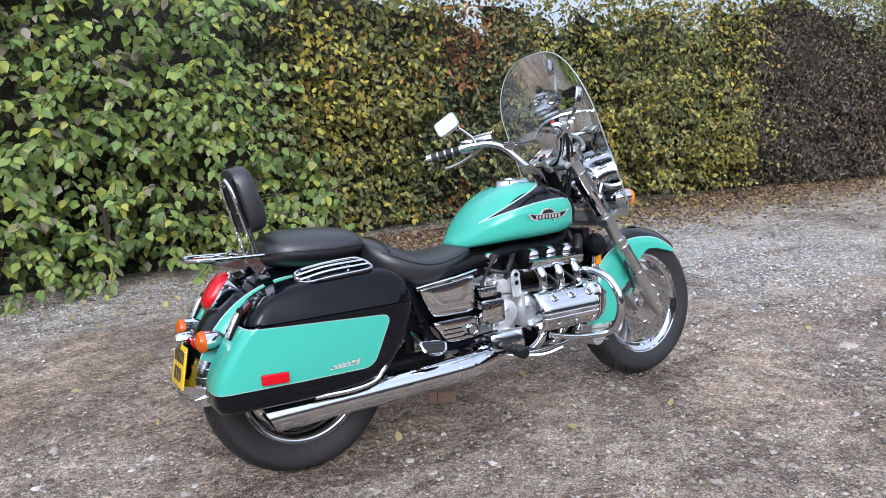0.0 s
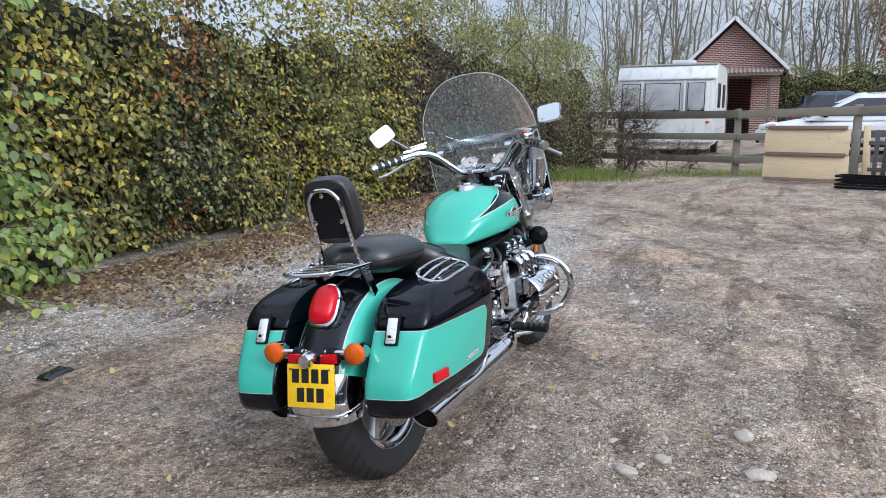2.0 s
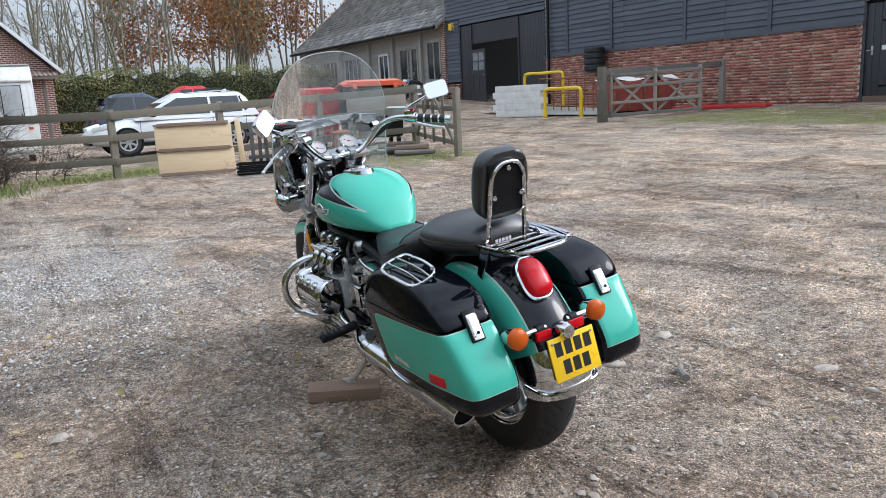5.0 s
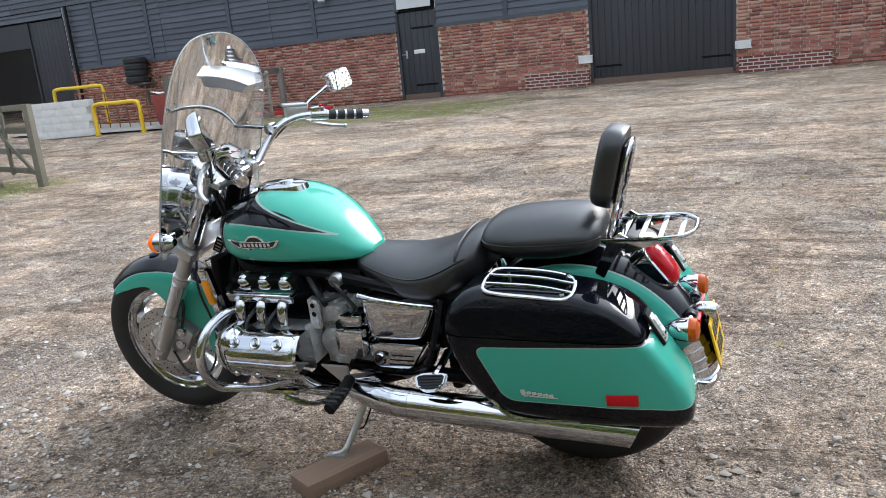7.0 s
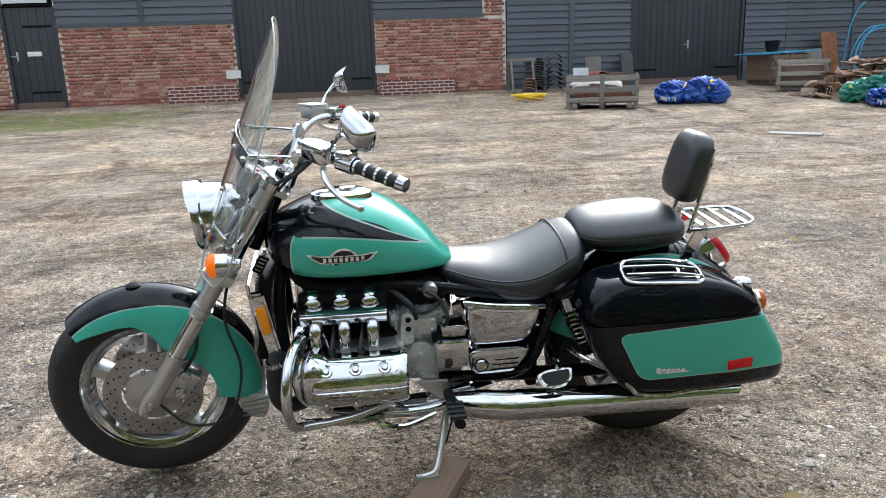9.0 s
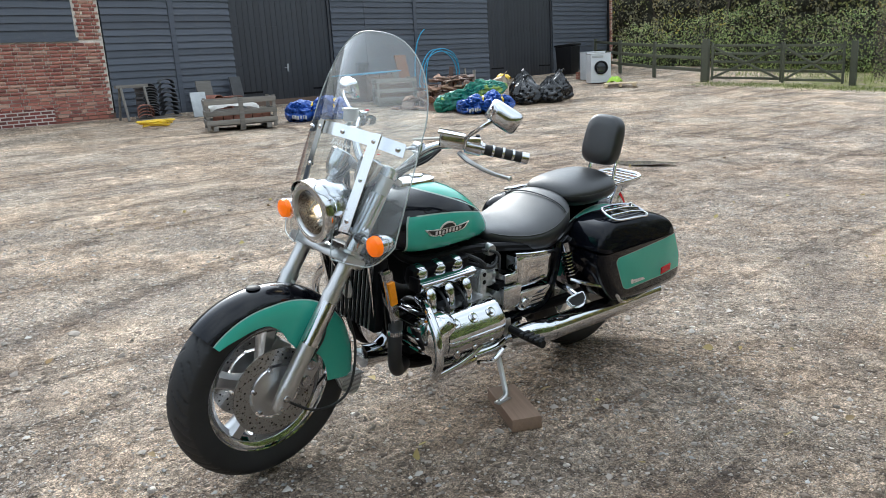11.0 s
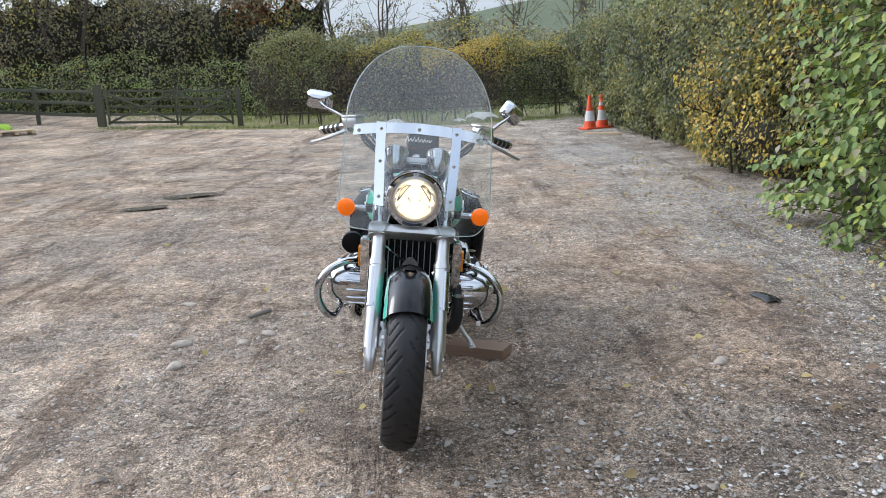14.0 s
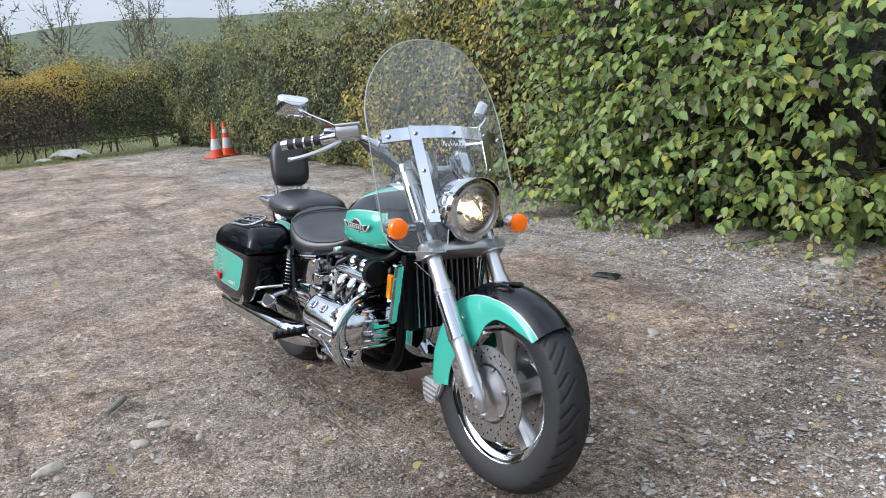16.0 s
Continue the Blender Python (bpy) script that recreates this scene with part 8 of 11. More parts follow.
blades("grass_tuft", 2200, lambda r, n: (r.normal(13.5, 0.5, n), r.uniform(-2.4, 1.0, n)), 0.06, "rough grass along the timber fence", 31)
blades("grass_tuft", 4000, lambda r, n: (r.normal(-17.0, 0.35, n), r.uniform(-9, 4, n)), 0.10, "grass verge along the far hedge", 32)
blades("grass_tuft", 5000, lambda r, n: (r.uniform(-30, -18.5, n), r.uniform(-10, 5, n)), 0.45, "rank green grass beyond the gate", 33)
blades("grass_tuft", 1500, lambda r, n: (r.uniform(8.8, 11.4, n), r.normal(-5.3, 0.3, n)), 0.035, "mossy grass below the leaning gate", 34)
blades("grass_tuft", 2500, lambda r, n: (r.normal(11.8, 0.5, n), r.normal(2.2, 0.5, n)), 0.22, "nettles and grass at the hedge end", 35)

# ---- the barn along the yard ----
WALL_Y = -15.7


def gwall(x):
    return gz_at(x, WALL_Y)


def slab(name, x0, x1, z0, z1, y0, y1, material, label="", category="", parent=None):
    ob = part(name, box(((x0 + x1) / 2, (y0 + y1) / 2, (z0 + z1) / 2), (x1 - x0, y1 - y0, z1 - z0)), material, parent)
    return tagged(ob, label, category)


BRICK_TOP, EAVE = 2.36, 4.25
# spans of the wall: brick below boards, boards alone, and door openings between them
SPANS = ((24.75, 25.85, "board", 1.75), (7.90, 19.20, "brick", BRICK_TOP), (3.00, 6.82, "brick", BRICK_TOP), (-3.28, -0.12, "brick", BRICK_TOP), (-6.42, -3.28, "board", 0), (-15.55, -9.35, "board", 0), (-22.1, -18.75, "board", 0), (-22.42, -22.1, "brick", EAVE))
OPENINGS = ((19.20, 24.75, 3.98), (6.82, 7.90, 2.80), (-0.12, 3.00, 4.0), (-9.35, -6.42, 3.95), (-18.75, -15.55, 3.9))
barn = empty("wall_barn", Matrix.Identity(4), "long barn wall of red brick below black weatherboards", "barn wall", kind="structure")
for x0, x1, kind, top_z in SPANS:
    slab("wall_panel", x0, x1, -0.3, EAVE, WALL_Y - 0.30, WALL_Y - 0.03, MORTAR if kind == "brick" else BLACK_SATIN, parent=barn)
for x0, x1, top_z in OPENINGS:
    slab("lintel", x0, x1, top_z, EAVE, WALL_Y - 0.30, WALL_Y - 0.03, BLACK_SATIN, parent=barn)
slab("wall_upper", 7.90, 25.85, EAVE, 5.6, WALL_Y - 0.30, WALL_Y - 0.03, BLACK_SATIN, parent=barn)
for nm, x0, x1, y0, y1, z1 in (("wall_barn_back", -22.4, 25.85, -27.3, -27.0, 4.3), ("wall_barn_end", -22.42, -22.12, -27.0, WALL_Y - 0.3, 4.3), ("wall_barn_far", 25.55, 25.85, -27.0, WALL_Y - 0.3, 5.6)):
    tagged(slab(nm, x0, x1, 0, z1, y0, y1, BLACK_DOOR), "plain closing wall of the barn", "wall", kind="structure")
tagged(slab("floor_barn", -22.0, 25.5, 0.55, 0.75, -27.0, WALL_Y - 0.02, BROWN_WOOD), "dark dirt barn floor", "floor", kind="structure")


def roof(name, x0, x1, y_eave, y_ridge, y_back, z_eave, z_ridge, label):
    """A ridged slate roof with thickness and an overhang."""
    bm = bmesh.new()
    for (ya, za), (yb, zb) in (((y_eave + 0.25, z_eave - 0.12), (y_ridge, z_ridge)), ((y_ridge, z_ridge), (y_back - 0.25, z_eave - 0.12))):
        v = [bm.verts.new(p) for p in ((x0, ya, za), (x1, ya, za), (x1, yb, zb), (x0, yb, zb), (x0, ya, za - 0.1), (x1, ya, za - 0.1), (x1, yb, zb - 0.1), (x0, yb, zb - 0.1))]
        for f in ((0, 1, 2, 3), (7, 6, 5, 4), (0, 4, 5, 1), (1, 5, 6, 2), (2, 6, 7, 3), (3, 7, 4, 0)):
            bm.faces.new([v[i] for i in f])
    return tagged(part(name, bm, SLATE), label, "roof", kind="structure")


roof("roof_barn_low", -22.7, 7.9, WALL_Y, -21.4, -27.2, 4.35, 8.2, "long slate barn roof")
roof("roof_barn_high", 7.9, 26.1, WALL_Y, -21.4, -27.2, 5.7, 9.4, "taller slate barn roof")


def boards(x0, x1, z0, z1, parent, step=0.155, seed=0, mat_=None, y=None):
    """Lapped boards, each a wedge of its own, cut to lengths along the wall."""
    r = np.random.default_rng(seed)
    y = WALL_Y if y is None else y
    cuts = [x0]
    while x1 - cuts[-1] > 5.5:
        cuts.append(cuts[-1] + min(5.0, (x1 - cuts[-1]) / max(1, round((x1 - cuts[-1]) / 4.4))))
    cuts.append(x1)
    for a, b in zip(cuts, cuts[1:]):
        me = None
        z = z0
        while z < z1 - 0.02:
            h = min(step * 1.12, z1 - z)
            if me is None or h < step:
                bm = bmesh.new()
                n = 6
                rings = []
                for i in range(n + 1):
                    xx = (b - a - 0.008) * (i / n - 0.5)
                    wob = 0.004 * math.sin(i * 2.1 + seed)
                    rings.append([Vector((xx, 0.0, -h / 2 + wob)), Vector((xx, 0.042, -h / 2 + wob)), Vector((xx, 0.008, h / 2)), Vector((xx, 0.0, h / 2))])
                add_rings(bm, rings)
                me = finish(bm, "weatherboard", mat_ or BLACK_BOARD, 30)
            ob = new("weatherboard", me)
            ob.parent = parent
            ob.matrix_basis = pose((a + b) / 2, y - 0.03, z + h / 2, 0, float(r.normal(0, 0.08)), 0)
            z += step


slab("corner_board", 7.80, 7.92, 2.82, EAVE, WALL_Y - 0.03, WALL_Y + 0.02, BLACK_BOARD, parent=barn)
for x in (10.3, 13.0, 15.9, 18.0, 5.0, -12.4, -4.9):
    slab("cover_strip", x - 0.06, x + 0.06, (BRICK_TOP if x > 0 else gwall(x)), EAVE, WALL_Y, WALL_Y + 0.028, BLACK_BOARD, parent=barn)
slab("sill_board", 7.9, 19.2, BRICK_TOP - 0.03, BRICK_TOP + 0.05, WALL_Y - 0.03, WALL_Y + 0.035, BLACK_BOARD, parent=barn)
slab("sill_board", 3.0, 6.82, BRICK_TOP - 0.03, BRICK_TOP + 0.05, WALL_Y - 0.03, WALL_Y + 0.035, BLACK_BOARD, parent=barn)
slab("sill_board", -2.75, -0.12, BRICK_TOP - 0.03, BRICK_TOP + 0.05, WALL_Y - 0.03, WALL_Y + 0.035, BLACK_BOARD, parent=barn)


def plank_door(name, x0, x1, z0, z1, label, leaves=1, handle=None, y=None, hinges=True):
    y = WALL_Y - 0.06 if y is None else y
    door = empty(name, Matrix.Translation(((x0 + x1) / 2, y, z0)), label, "door", kind="structure")
    w = (x1 - x0) / leaves
    for k in range(leaves):
        n = max(4, int(w / 0.15))
        cx = -(x1 - x0) / 2 + w * k
        me = None
        for i in range(n):
            if me is None:
                me = finish(box((0, 0, 0), (w / n - 0.006, 0.035, z1 - z0 - 0.02), None, 0.004), "plank", BLACK_DOOR)
            ob = new("plank", me)
            ob.parent = door
            ob.matrix_basis = pose(cx + (i + 0.5) * w / n, 0, (z1 - z0) / 2)
        part("door_back", box((cx + w / 2, -0.03, (z1 - z0) / 2), (w - 0.015, 0.03, z1 - z0 - 0.01)), BLACK_DOOR, door)
        if hinges:
            for zz in (0.35, z1 - z0 - 0.4):
                hx = cx + (0.35 if k == 0 else w - 0.35)
                part("hinge", box((hx, 0.024, zz), (0.6, 0.008, 0.045), None, 0.003), BLACK_SATIN, door)
    part("door_frame", merged(box((-(x1 - x0) / 2 - 0.03, 0.02, (z1 - z0) / 2), (0.07, 0.08, z1 - z0)), box(((x1 - x0) / 2 + 0.03, 0.02, (z1 - z0) / 2), (0.07, 0.08, z1 - z0))), BLACK_DOOR, door)
    if handle:
        part("door_handle", merged(box((handle[0] - (x0 + x1) / 2, 0.026, handle[1] - z0), (0.05, 0.012, 0.20), None, 0.003), tube([(handle[0] - (x0 + x1) / 2, 0.03, handle[1] - z0), (handle[0] - (x0 + x1) / 2 + 0.02, 0.065, handle[1] - z0), (handle[0] - (x0 + x1) / 2 + 0.12, 0.065, handle[1] - z0)], 0.010, n=8)), GALV, door, "white metal handle")
    return door


door_a = plank_door("door_1", 6.86, 7.86, gwall(7.4), 2.78, "narrow black plank door in the brick wall", 1, (7.70, 1.75))
part("notice", box((-0.02, 0.024, 1.18), (0.30, 0.006, 0.10), None, 0.002), WHITE_FACE, door_a, "small pale notice as a plain strip")
tagged(slab("sign_board", 6.90, 7.82, 2.86, 3.30, WALL_Y + 0.03, WALL_Y + 0.06, WHITE_PAINT), "plain white sign board above the door", "sign")
plank_door("door_2", -0.08, 2.96, gwall(1.4) + 0.05, 3.98, "tall black double barn door of planks", 2)
door_b = plank_door("door_3", -9.30, -6.46, gwall(-8), 3.93, "black double barn door with a wicket", 2, (-7.92, 1.55))
part("wicket_frame", merged(box((0.72, 0.022, 1.02), (1.22, 0.01, 0.03)), box((0.72, 0.022, 2.0), (1.22, 0.012, 0.03))), BLACK_DOOR, door_b)
plank_door("door_4", -18.70, -15.60, gwall(-17), 3.88, "black double barn door at the far end", 2)
# the sliding door with a half-glazed leaf standing open
open_z = gwall(22)
plank_door("door_5", 23.92, 24.7, open_z, 3.95, "black plank leaf of the wide barn door", 1, hinges=False)
plank_door("door_6", 19.25, 20.72, open_z, 3.95, "black plank leaf of the wide barn door", 1, hinges=False)
# pale grey base colour stands in for the reflection in the panes
REFLECTION_PANE = simple("reflection_grey_pane", (0.22, 0.24, 0.26), 0.18, vary=0.25, scale=5)
leaf = empty("door_7", Matrix.Translation((23.86, WALL_Y + 0.03, open_z)) @ Matrix.Rotation(radians(171), 4, "Z"), "half-glazed black door standing ajar", "door", kind="structure")
part("stile", merged(box((0.06, 0, 1.03), (0.12, 0.045, 2.06)), box((1.24, 0, 1.03), (0.12, 0.045, 2.06)), box((0.65, 0, 0.10), (1.06, 0.045, 0.20)), box((0.65, 0, 1.18), (1.06, 0.045, 0.16)), box((0.65, 0, 2.0), (1.06, 0.045, 0.12)), box((0.65, 0, 1.6), (0.04, 0.04, 0.7)), box((0.65, 0, 1.6), (1.06, 0.04, 0.04)), box((0.65, 0, 0.65), (0.10, 0.04, 0.92))), BLACK_DOOR, leaf)
for xx in (0.375, 0.925):
    for zz in (1.42, 1.78):
        part("pane", box((xx, 0, zz), (0.50, 0.008, 0.32)), REFLECTION_PANE, leaf, "pane painted grey for its reflection")
    part("panel", box((xx, 0, 0.65), (0.44, 0.02, 0.90)), BLACK_DOOR, leaf)
part("door_handle", rod((1.22, -0.02, 1.05), (1.22, -0.08, 1.05), 0.02, 8), GALV, leaf)
slab("transom", 20.75, 23.90, 3.20, 3.95, WALL_Y - 0.12, WALL_Y - 0.05, BLACK_DOOR, parent=barn)
al = empty("alarm_box", Matrix.Translation((25.3, WALL_Y + 0.06, 4.0)), "small yellow alarm box on the barn", "alarm box")
part("case", box((0, 0, 0), (0.24, 0.10, 0.26), None, 0.03), YELLOW_PAINT, al)
part("back_plate", box((0, -0.06, 0), (0.27, 0.02, 0.29), None, 0.01), WHITE_PAINT, al)
fl = empty("flood_light", Matrix.Translation((9.9, WALL_Y + 0.10, 3.35)), "small white flood lamp on the boards", "lamp")
part("lamp_head", box((0, 0.06, 0), (0.16, 0.10, 0.12), pose(0, 0, 0, 25, 0, 0), 0.02), WHITE_PAINT, fl)
part("arm", rod((0, -0.08, 0.05), (0, 0.04, 0.03), 0.015, 8), GALV, fl)
dp = empty("drain_pipe", Matrix.Translation((18.9, WALL_Y + 0.09, 0)), "black drain pipe down the barn", "drain pipe")
part("pipe", rod((0, 0, gwall(18.9)), (0, 0, EAVE), 0.045, 12), BLACK_PLASTIC, dp)
dp = empty("drain_pipe", Matrix.Translation((-22.0, WALL_Y + 0.09, 0)), "black drain pipe at the barn corner", "drain pipe")
part("pipe", rod((0, 0, gwall(-22)), (0, 0, EAVE), 0.045, 12), BLACK_PLASTIC, dp)
for z in (1.6, 2.6, 3.6):
    part("bracket", box((0, -0.03, z), (0.13, 0.05, 0.03), None, 0.004), BLACK_PLASTIC, dp)
# stone pads and a low brick plinth by the double door
for x in (3.12, -0.28):
    tagged(slab("padstone", x - 0.16, x + 0.16, 1.12, 1.30, WALL_Y - 0.05, WALL_Y + 0.10, WHITEWASH), "pale padstone beside the barn door", "padstone", kind="structure")
tagged(slab("plinth_1", 3.05, 4.6, 0.45, 0.98, WALL_Y - 0.03, WALL_Y + 0.10, GABLE_BRICK), "red brick plinth at the foot of the wall", "plinth", kind="structure")
tagged(slab("plinth_2", -2.0, -0.2, 0.45, 0.95, WALL_Y - 0.03, WALL_Y + 0.10, GABLE_BRICK), "red brick plinth at the foot of the wall", "plinth", kind="structure")
# ---- the grey boarded building past the barn ----
GX0, GX1 = 25.9, 43.2
lodge = empty("grey_building", Matrix.Identity(4), "long grey boarded building under a slate roof", "building")
slab("wall", GX0, GX1, 0.6, 4.25, WALL_Y - 0.25, WALL_Y - 0.05, GREY_BOARD, parent=lodge)
slab("side_wall", GX1 - 0.2, GX1, 0.6, 4.25, -24.0, WALL_Y - 0.25, GREY_BOARD, parent=lodge)
for k in range(20):
    z = 1.3 + 0.148 * k
    part("board", box(((GX0 + GX1) / 2, WALL_Y - 0.035, z), (GX1 - GX0 - 0.02, 0.03, 0.135), pose(0, 0, 0, 8, 0, 0)), GREY_BOARD, lodge)
lr = bmesh.new()
for a, b in ((((GX0 - 0.1, WALL_Y + 0.45, 4.12), (GX1 + 0.3, WALL_Y + 0.45, 4.12)), ((GX0 - 0.1, -20.6, 8.6), (GX1 + 0.3, -20.6, 8.6))), (((GX0 - 0.1, -20.6, 8.6), (GX1 + 0.3, -20.6, 8.6)), ((GX0 - 0.1, -25.5, 4.12), (GX1 + 0.3, -25.5, 4.12)))):
    v = [lr.verts.new(p) for p in (*a, b[1], b[0])]
    u = [lr.verts.new(Vector(p) - Vector((0, 0, 0.14))) for p in (*a, b[1], b[0])]
    for f in ((v[0], v[1], v[2], v[3]), (u[3], u[2], u[1], u[0]), *[(v[i], u[i], u[(i + 1) % 4], v[(i + 1) % 4]) for i in range(4)]):
        lr.faces.new(f)
lodge_roof = part("roof", lr, SLATE, lodge)
part("gutter", rod((GX0, WALL_Y + 0.50, 4.06), (GX1 + 0.2, WALL_Y + 0.50, 4.06), 0.06, 8), BLACK_PLASTIC, lodge)


def casement(x0, x1, z0, z1, bars, parent, frame_mat=None):
    y = WALL_Y + 0.0
    w = part("window", box(((x0 + x1) / 2, y - 0.01, (z0 + z1) / 2), (x1 - x0, 0.02, z1 - z0)), WINDOW_GLASS, parent, "dark window")
    fm = frame_mat or GREY_BOARD
    part("frame", merged(box((x0, y + 0.015, (z0 + z1) / 2), (0.10, 0.06, z1 - z0 + 0.1)), box((x1, y + 0.015, (z0 + z1) / 2), (0.10, 0.06, z1 - z0 + 0.1)), box(((x0 + x1) / 2, y + 0.015, z0), (x1 - x0, 0.07, 0.10)), box(((x0 + x1) / 2, y + 0.015, z1), (x1 - x0, 0.06, 0.10))), fm, w)
    for k in range(1, bars):
        part("mullion", box((x0 + (x1 - x0) * k / bars, y + 0.01, (z0 + z1) / 2), (0.06, 0.05, z1 - z0)), fm, w)


casement(40.4, 42.4, 1.9, 3.35, 4, lodge)
casement(37.4, 39.4, 1.9, 3.35, 4, lodge)
casement(34.3, 36.4, 1.9, 3.35, 4, lodge)
casement(31.2, 32.2, 1.15, 3.3, 2, lodge, WHITE_PAINT)
casement(29.2, 30.0, 1.15, 3.4, 1, lodge)
casement(28.3, 28.9, 1.9, 3.4, 1, lodge)
casement(26.3, 27.4, 1.9, 3.55, 2, lodge)
for x in (33.2, 30.6, 27.9, 36.9):
    slab("post", x - 0.10, x + 0.10, 1.0, 4.1, WALL_Y - 0.02, WALL_Y + 0.14, GREY_BOARD, parent=lodge)
slab("brick_corner", 25.86, 26.15, 0.8, 4.3, WALL_Y - 0.3, WALL_Y + 0.06, GABLE_BRICK, parent=lodge)

# ---- small brick garage behind the caravan ----
gar = empty("brick_garage", Matrix.Translation((32.2, 0.73, 0.0)), "small red brick garage with a gable front and open porch", "garage")
gb = bmesh.new()
for dx in (0.0, 0.22):
    for p in ((dx, -1.85, 2.80), (dx, 1.85, 2.80), (dx, 1.85, 2.95), (dx, 0, 4.76), (dx, -1.85, 2.95)):
        gb.verts.new(p)
gb.verts.ensure_lookup_table()
vs = list(gb.verts)
gb.faces.new(vs[:5])
gb.faces.new(list(reversed(vs[5:])))
for i in range(5):
    gb.faces.new((vs[i], vs[5 + i], vs[5 + (i + 1) % 5], vs[(i + 1) % 5]))
bmesh.ops.recalc_face_normals(gb, faces=gb.faces)
part("gable", gb, GABLE_BRICK, gar)
for y in (-1.74, 1.74):
    part("side_wall", box((2.85, y, 1.52), (4.3, 0.22, 3.04)), GABLE_BRICK, gar)
part("back_wall", box((5.11, 0, 1.52), (0.22, 3.70, 3.04)), GABLE_BRICK, gar)
part("front_wall", merged(box((0.81, -1.19, 1.40), (0.22, 0.88, 2.79)), box((0.81, 1.42, 1.40), (0.22, 0.42, 2.79)), box((0.81, 0.23, 2.66), (0.22, 1.96, 0.26))), GABLE_BRICK, gar)
part("lintel", box((0.11, 0, 2.70), (0.20, 3.66, 0.19), None, 0.01), GREY_WOOD, gar)
for y in (-1.46, 0.20, 1.78):
    part("porch_post", box((0.11, y, 1.30), (0.13, 0.13, 2.61), None, 0.01), GREY_WOOD, gar)
for s_ in (1, -1):
    part("roof", box((2.6, s_ * 1.08, 3.93), (6.0, 3.04, 0.08), pose(0, 0, 0, s_ * -44.4, 0, 0)), SLATE, gar)
    part("barge_board", box((-0.42, s_ * 1.08, 3.90), (0.05, 3.06, 0.13), pose(0, 0, 0, s_ * -44.4, 0, 0), 0.006), WHITE_PAINT, gar)
CANOPY = simple("mossy_corrugated_sheet", (0.25, 0.19, 0.165), 0.7, vary=0.35, scale=5)
cb = bmesh.new()
for i in range(48):
    y = -1.98 + 3.96 * i / 47
    z = 0.028 * math.cos(math.pi * i)
    row_ = [cb.verts.new(p) for p in ((-0.62, y, 2.74 + z), (0.0, y, 2.96 + z), (0.0, y, 2.945 + z), (-0.62, y, 2.725 + z))]
    if i:
        for j in range(4):
            cb.faces.new((old_[j], old_[(j + 1) % 4], row_[(j + 1) % 4], row_[j]))
    old_ = row_
part("canopy", cb, CANOPY, gar, "ribbed pale red porch canopy")
part("fascia", box((-0.55, 0, 2.66), (0.05, 3.9, 0.10), None, 0.006), GREY_WOOD, gar)

# ---- things in the yard ----
block_thing = empty("timber_block", Matrix.Translation((0.755, 0.315, 0.0)) @ Matrix.Rotation(radians(62), 4, "Z"), "short brown timber block under the side stand", "timber block")
wb = bmesh.new()
add_box(wb, (0, 0, 0.024), (0.30, 0.115, 0.050), None, 0.004)
part("block", wb, BLOCK_WOOD, block_thing)
part("split", box((-0.148, 0.02, 0.026), (0.008, 0.004, 0.046)), DARK_GLYPH, block_thing)


def rail_between(a, b, w, h, parent, name="rail", mat_=None, z=None):
    """A squared timber from a to b."""
    a, b = Vector(a), Vector(b)
    d = b - a
    m = d.to_track_quat("X", "Z").to_matrix().to_4x4()
    part(name, box((a + b) / 2, (d.length, w, h), m, 0.006), mat_ or GREY_WOOD, parent)


def post_at(x, y, h, w, parent, top=True, name="post", mat_=None):
    z = gz_at(x, y)
    bm = bmesh.new()
    add_box(bm, (x, y, z + h / 2 - 0.15), (w, w, h + 0.3), pose(0, 0, 0, 0, 0, 7), 0.010, (0.93, 0.93))
    part(name, bm, mat_ or GREY_WOOD, parent)


# post and rail fence in front of the cars
OLD_WOOD = timber("silvered_old_timber", (0.23, 0.21, 0.18), vary=0.6)
MOSSY_RAIL = timber("mossy_weathered_rail", (0.135, 0.122, 0.092), vary=0.5, wear=(0.20, 0.19, 0.15))
fence = empty("post_and_rail_fence", Matrix.Identity(4), "weathered grey post and rail fence", "fence")
FPOSTS = ((14.3, 4.2), (13.7, 1.8), (13.0, -0.5), (12.92, -2.47), (12.85, -4.52), (12.2, -6.45))
for x, y in FPOSTS:
    post_at(x, y, 1.25, 0.13, fence, mat_=MOSSY_RAIL)
for (x0, y0), (x1, y1) in zip(FPOSTS, FPOSTS[1:]):
    for h in (1.14, 0.73, 0.30):
        rail_between((x0 - 0.08, y0, gz_at(x0, y0) + h), (x1 - 0.08, y1, gz_at(x1, y1) + h + 0.01), 0.04, 0.145 if h > 1 else 0.125, fence, mat_=MOSSY_RAIL)
gate = empty("old_field_gate", Matrix.Identity(4), "weathered timber gate standing open from the fence", "gate")
post_at(8.85, -5.40, 1.16, 0.105, gate, mat_=MOSSY_RAIL)
gp0, gp1 = Vector((12.05, -6.42, gz_at(12.1, -6.4))), Vector((8.95, -5.44, gz_at(9.0, -5.4)))
for h in (0.22, 0.50, 0.80, 1.12):
    rail_between(gp0 + Vector((0, 0, h)), gp1 + Vector((0, 0, h)), 0.04, 0.085, gate, mat_=MOSSY_RAIL)
for t in (0.25, 0.5, 0.75):
    p = gp0.lerp(gp1, t)
    rail_between(p + Vector((0, 0.03, 0.15)), p + Vector((0, 0.03, 1.15)), 0.03, 0.07, gate, "upright", MOSSY_RAIL)
rail_between(gp0 + Vector((0, 0.04, 0.2)), gp0.lerp(gp1, 0.5) + Vector((0, 0.04, 1.1)), 0.03, 0.07, gate, "brace", MOSSY_RAIL)
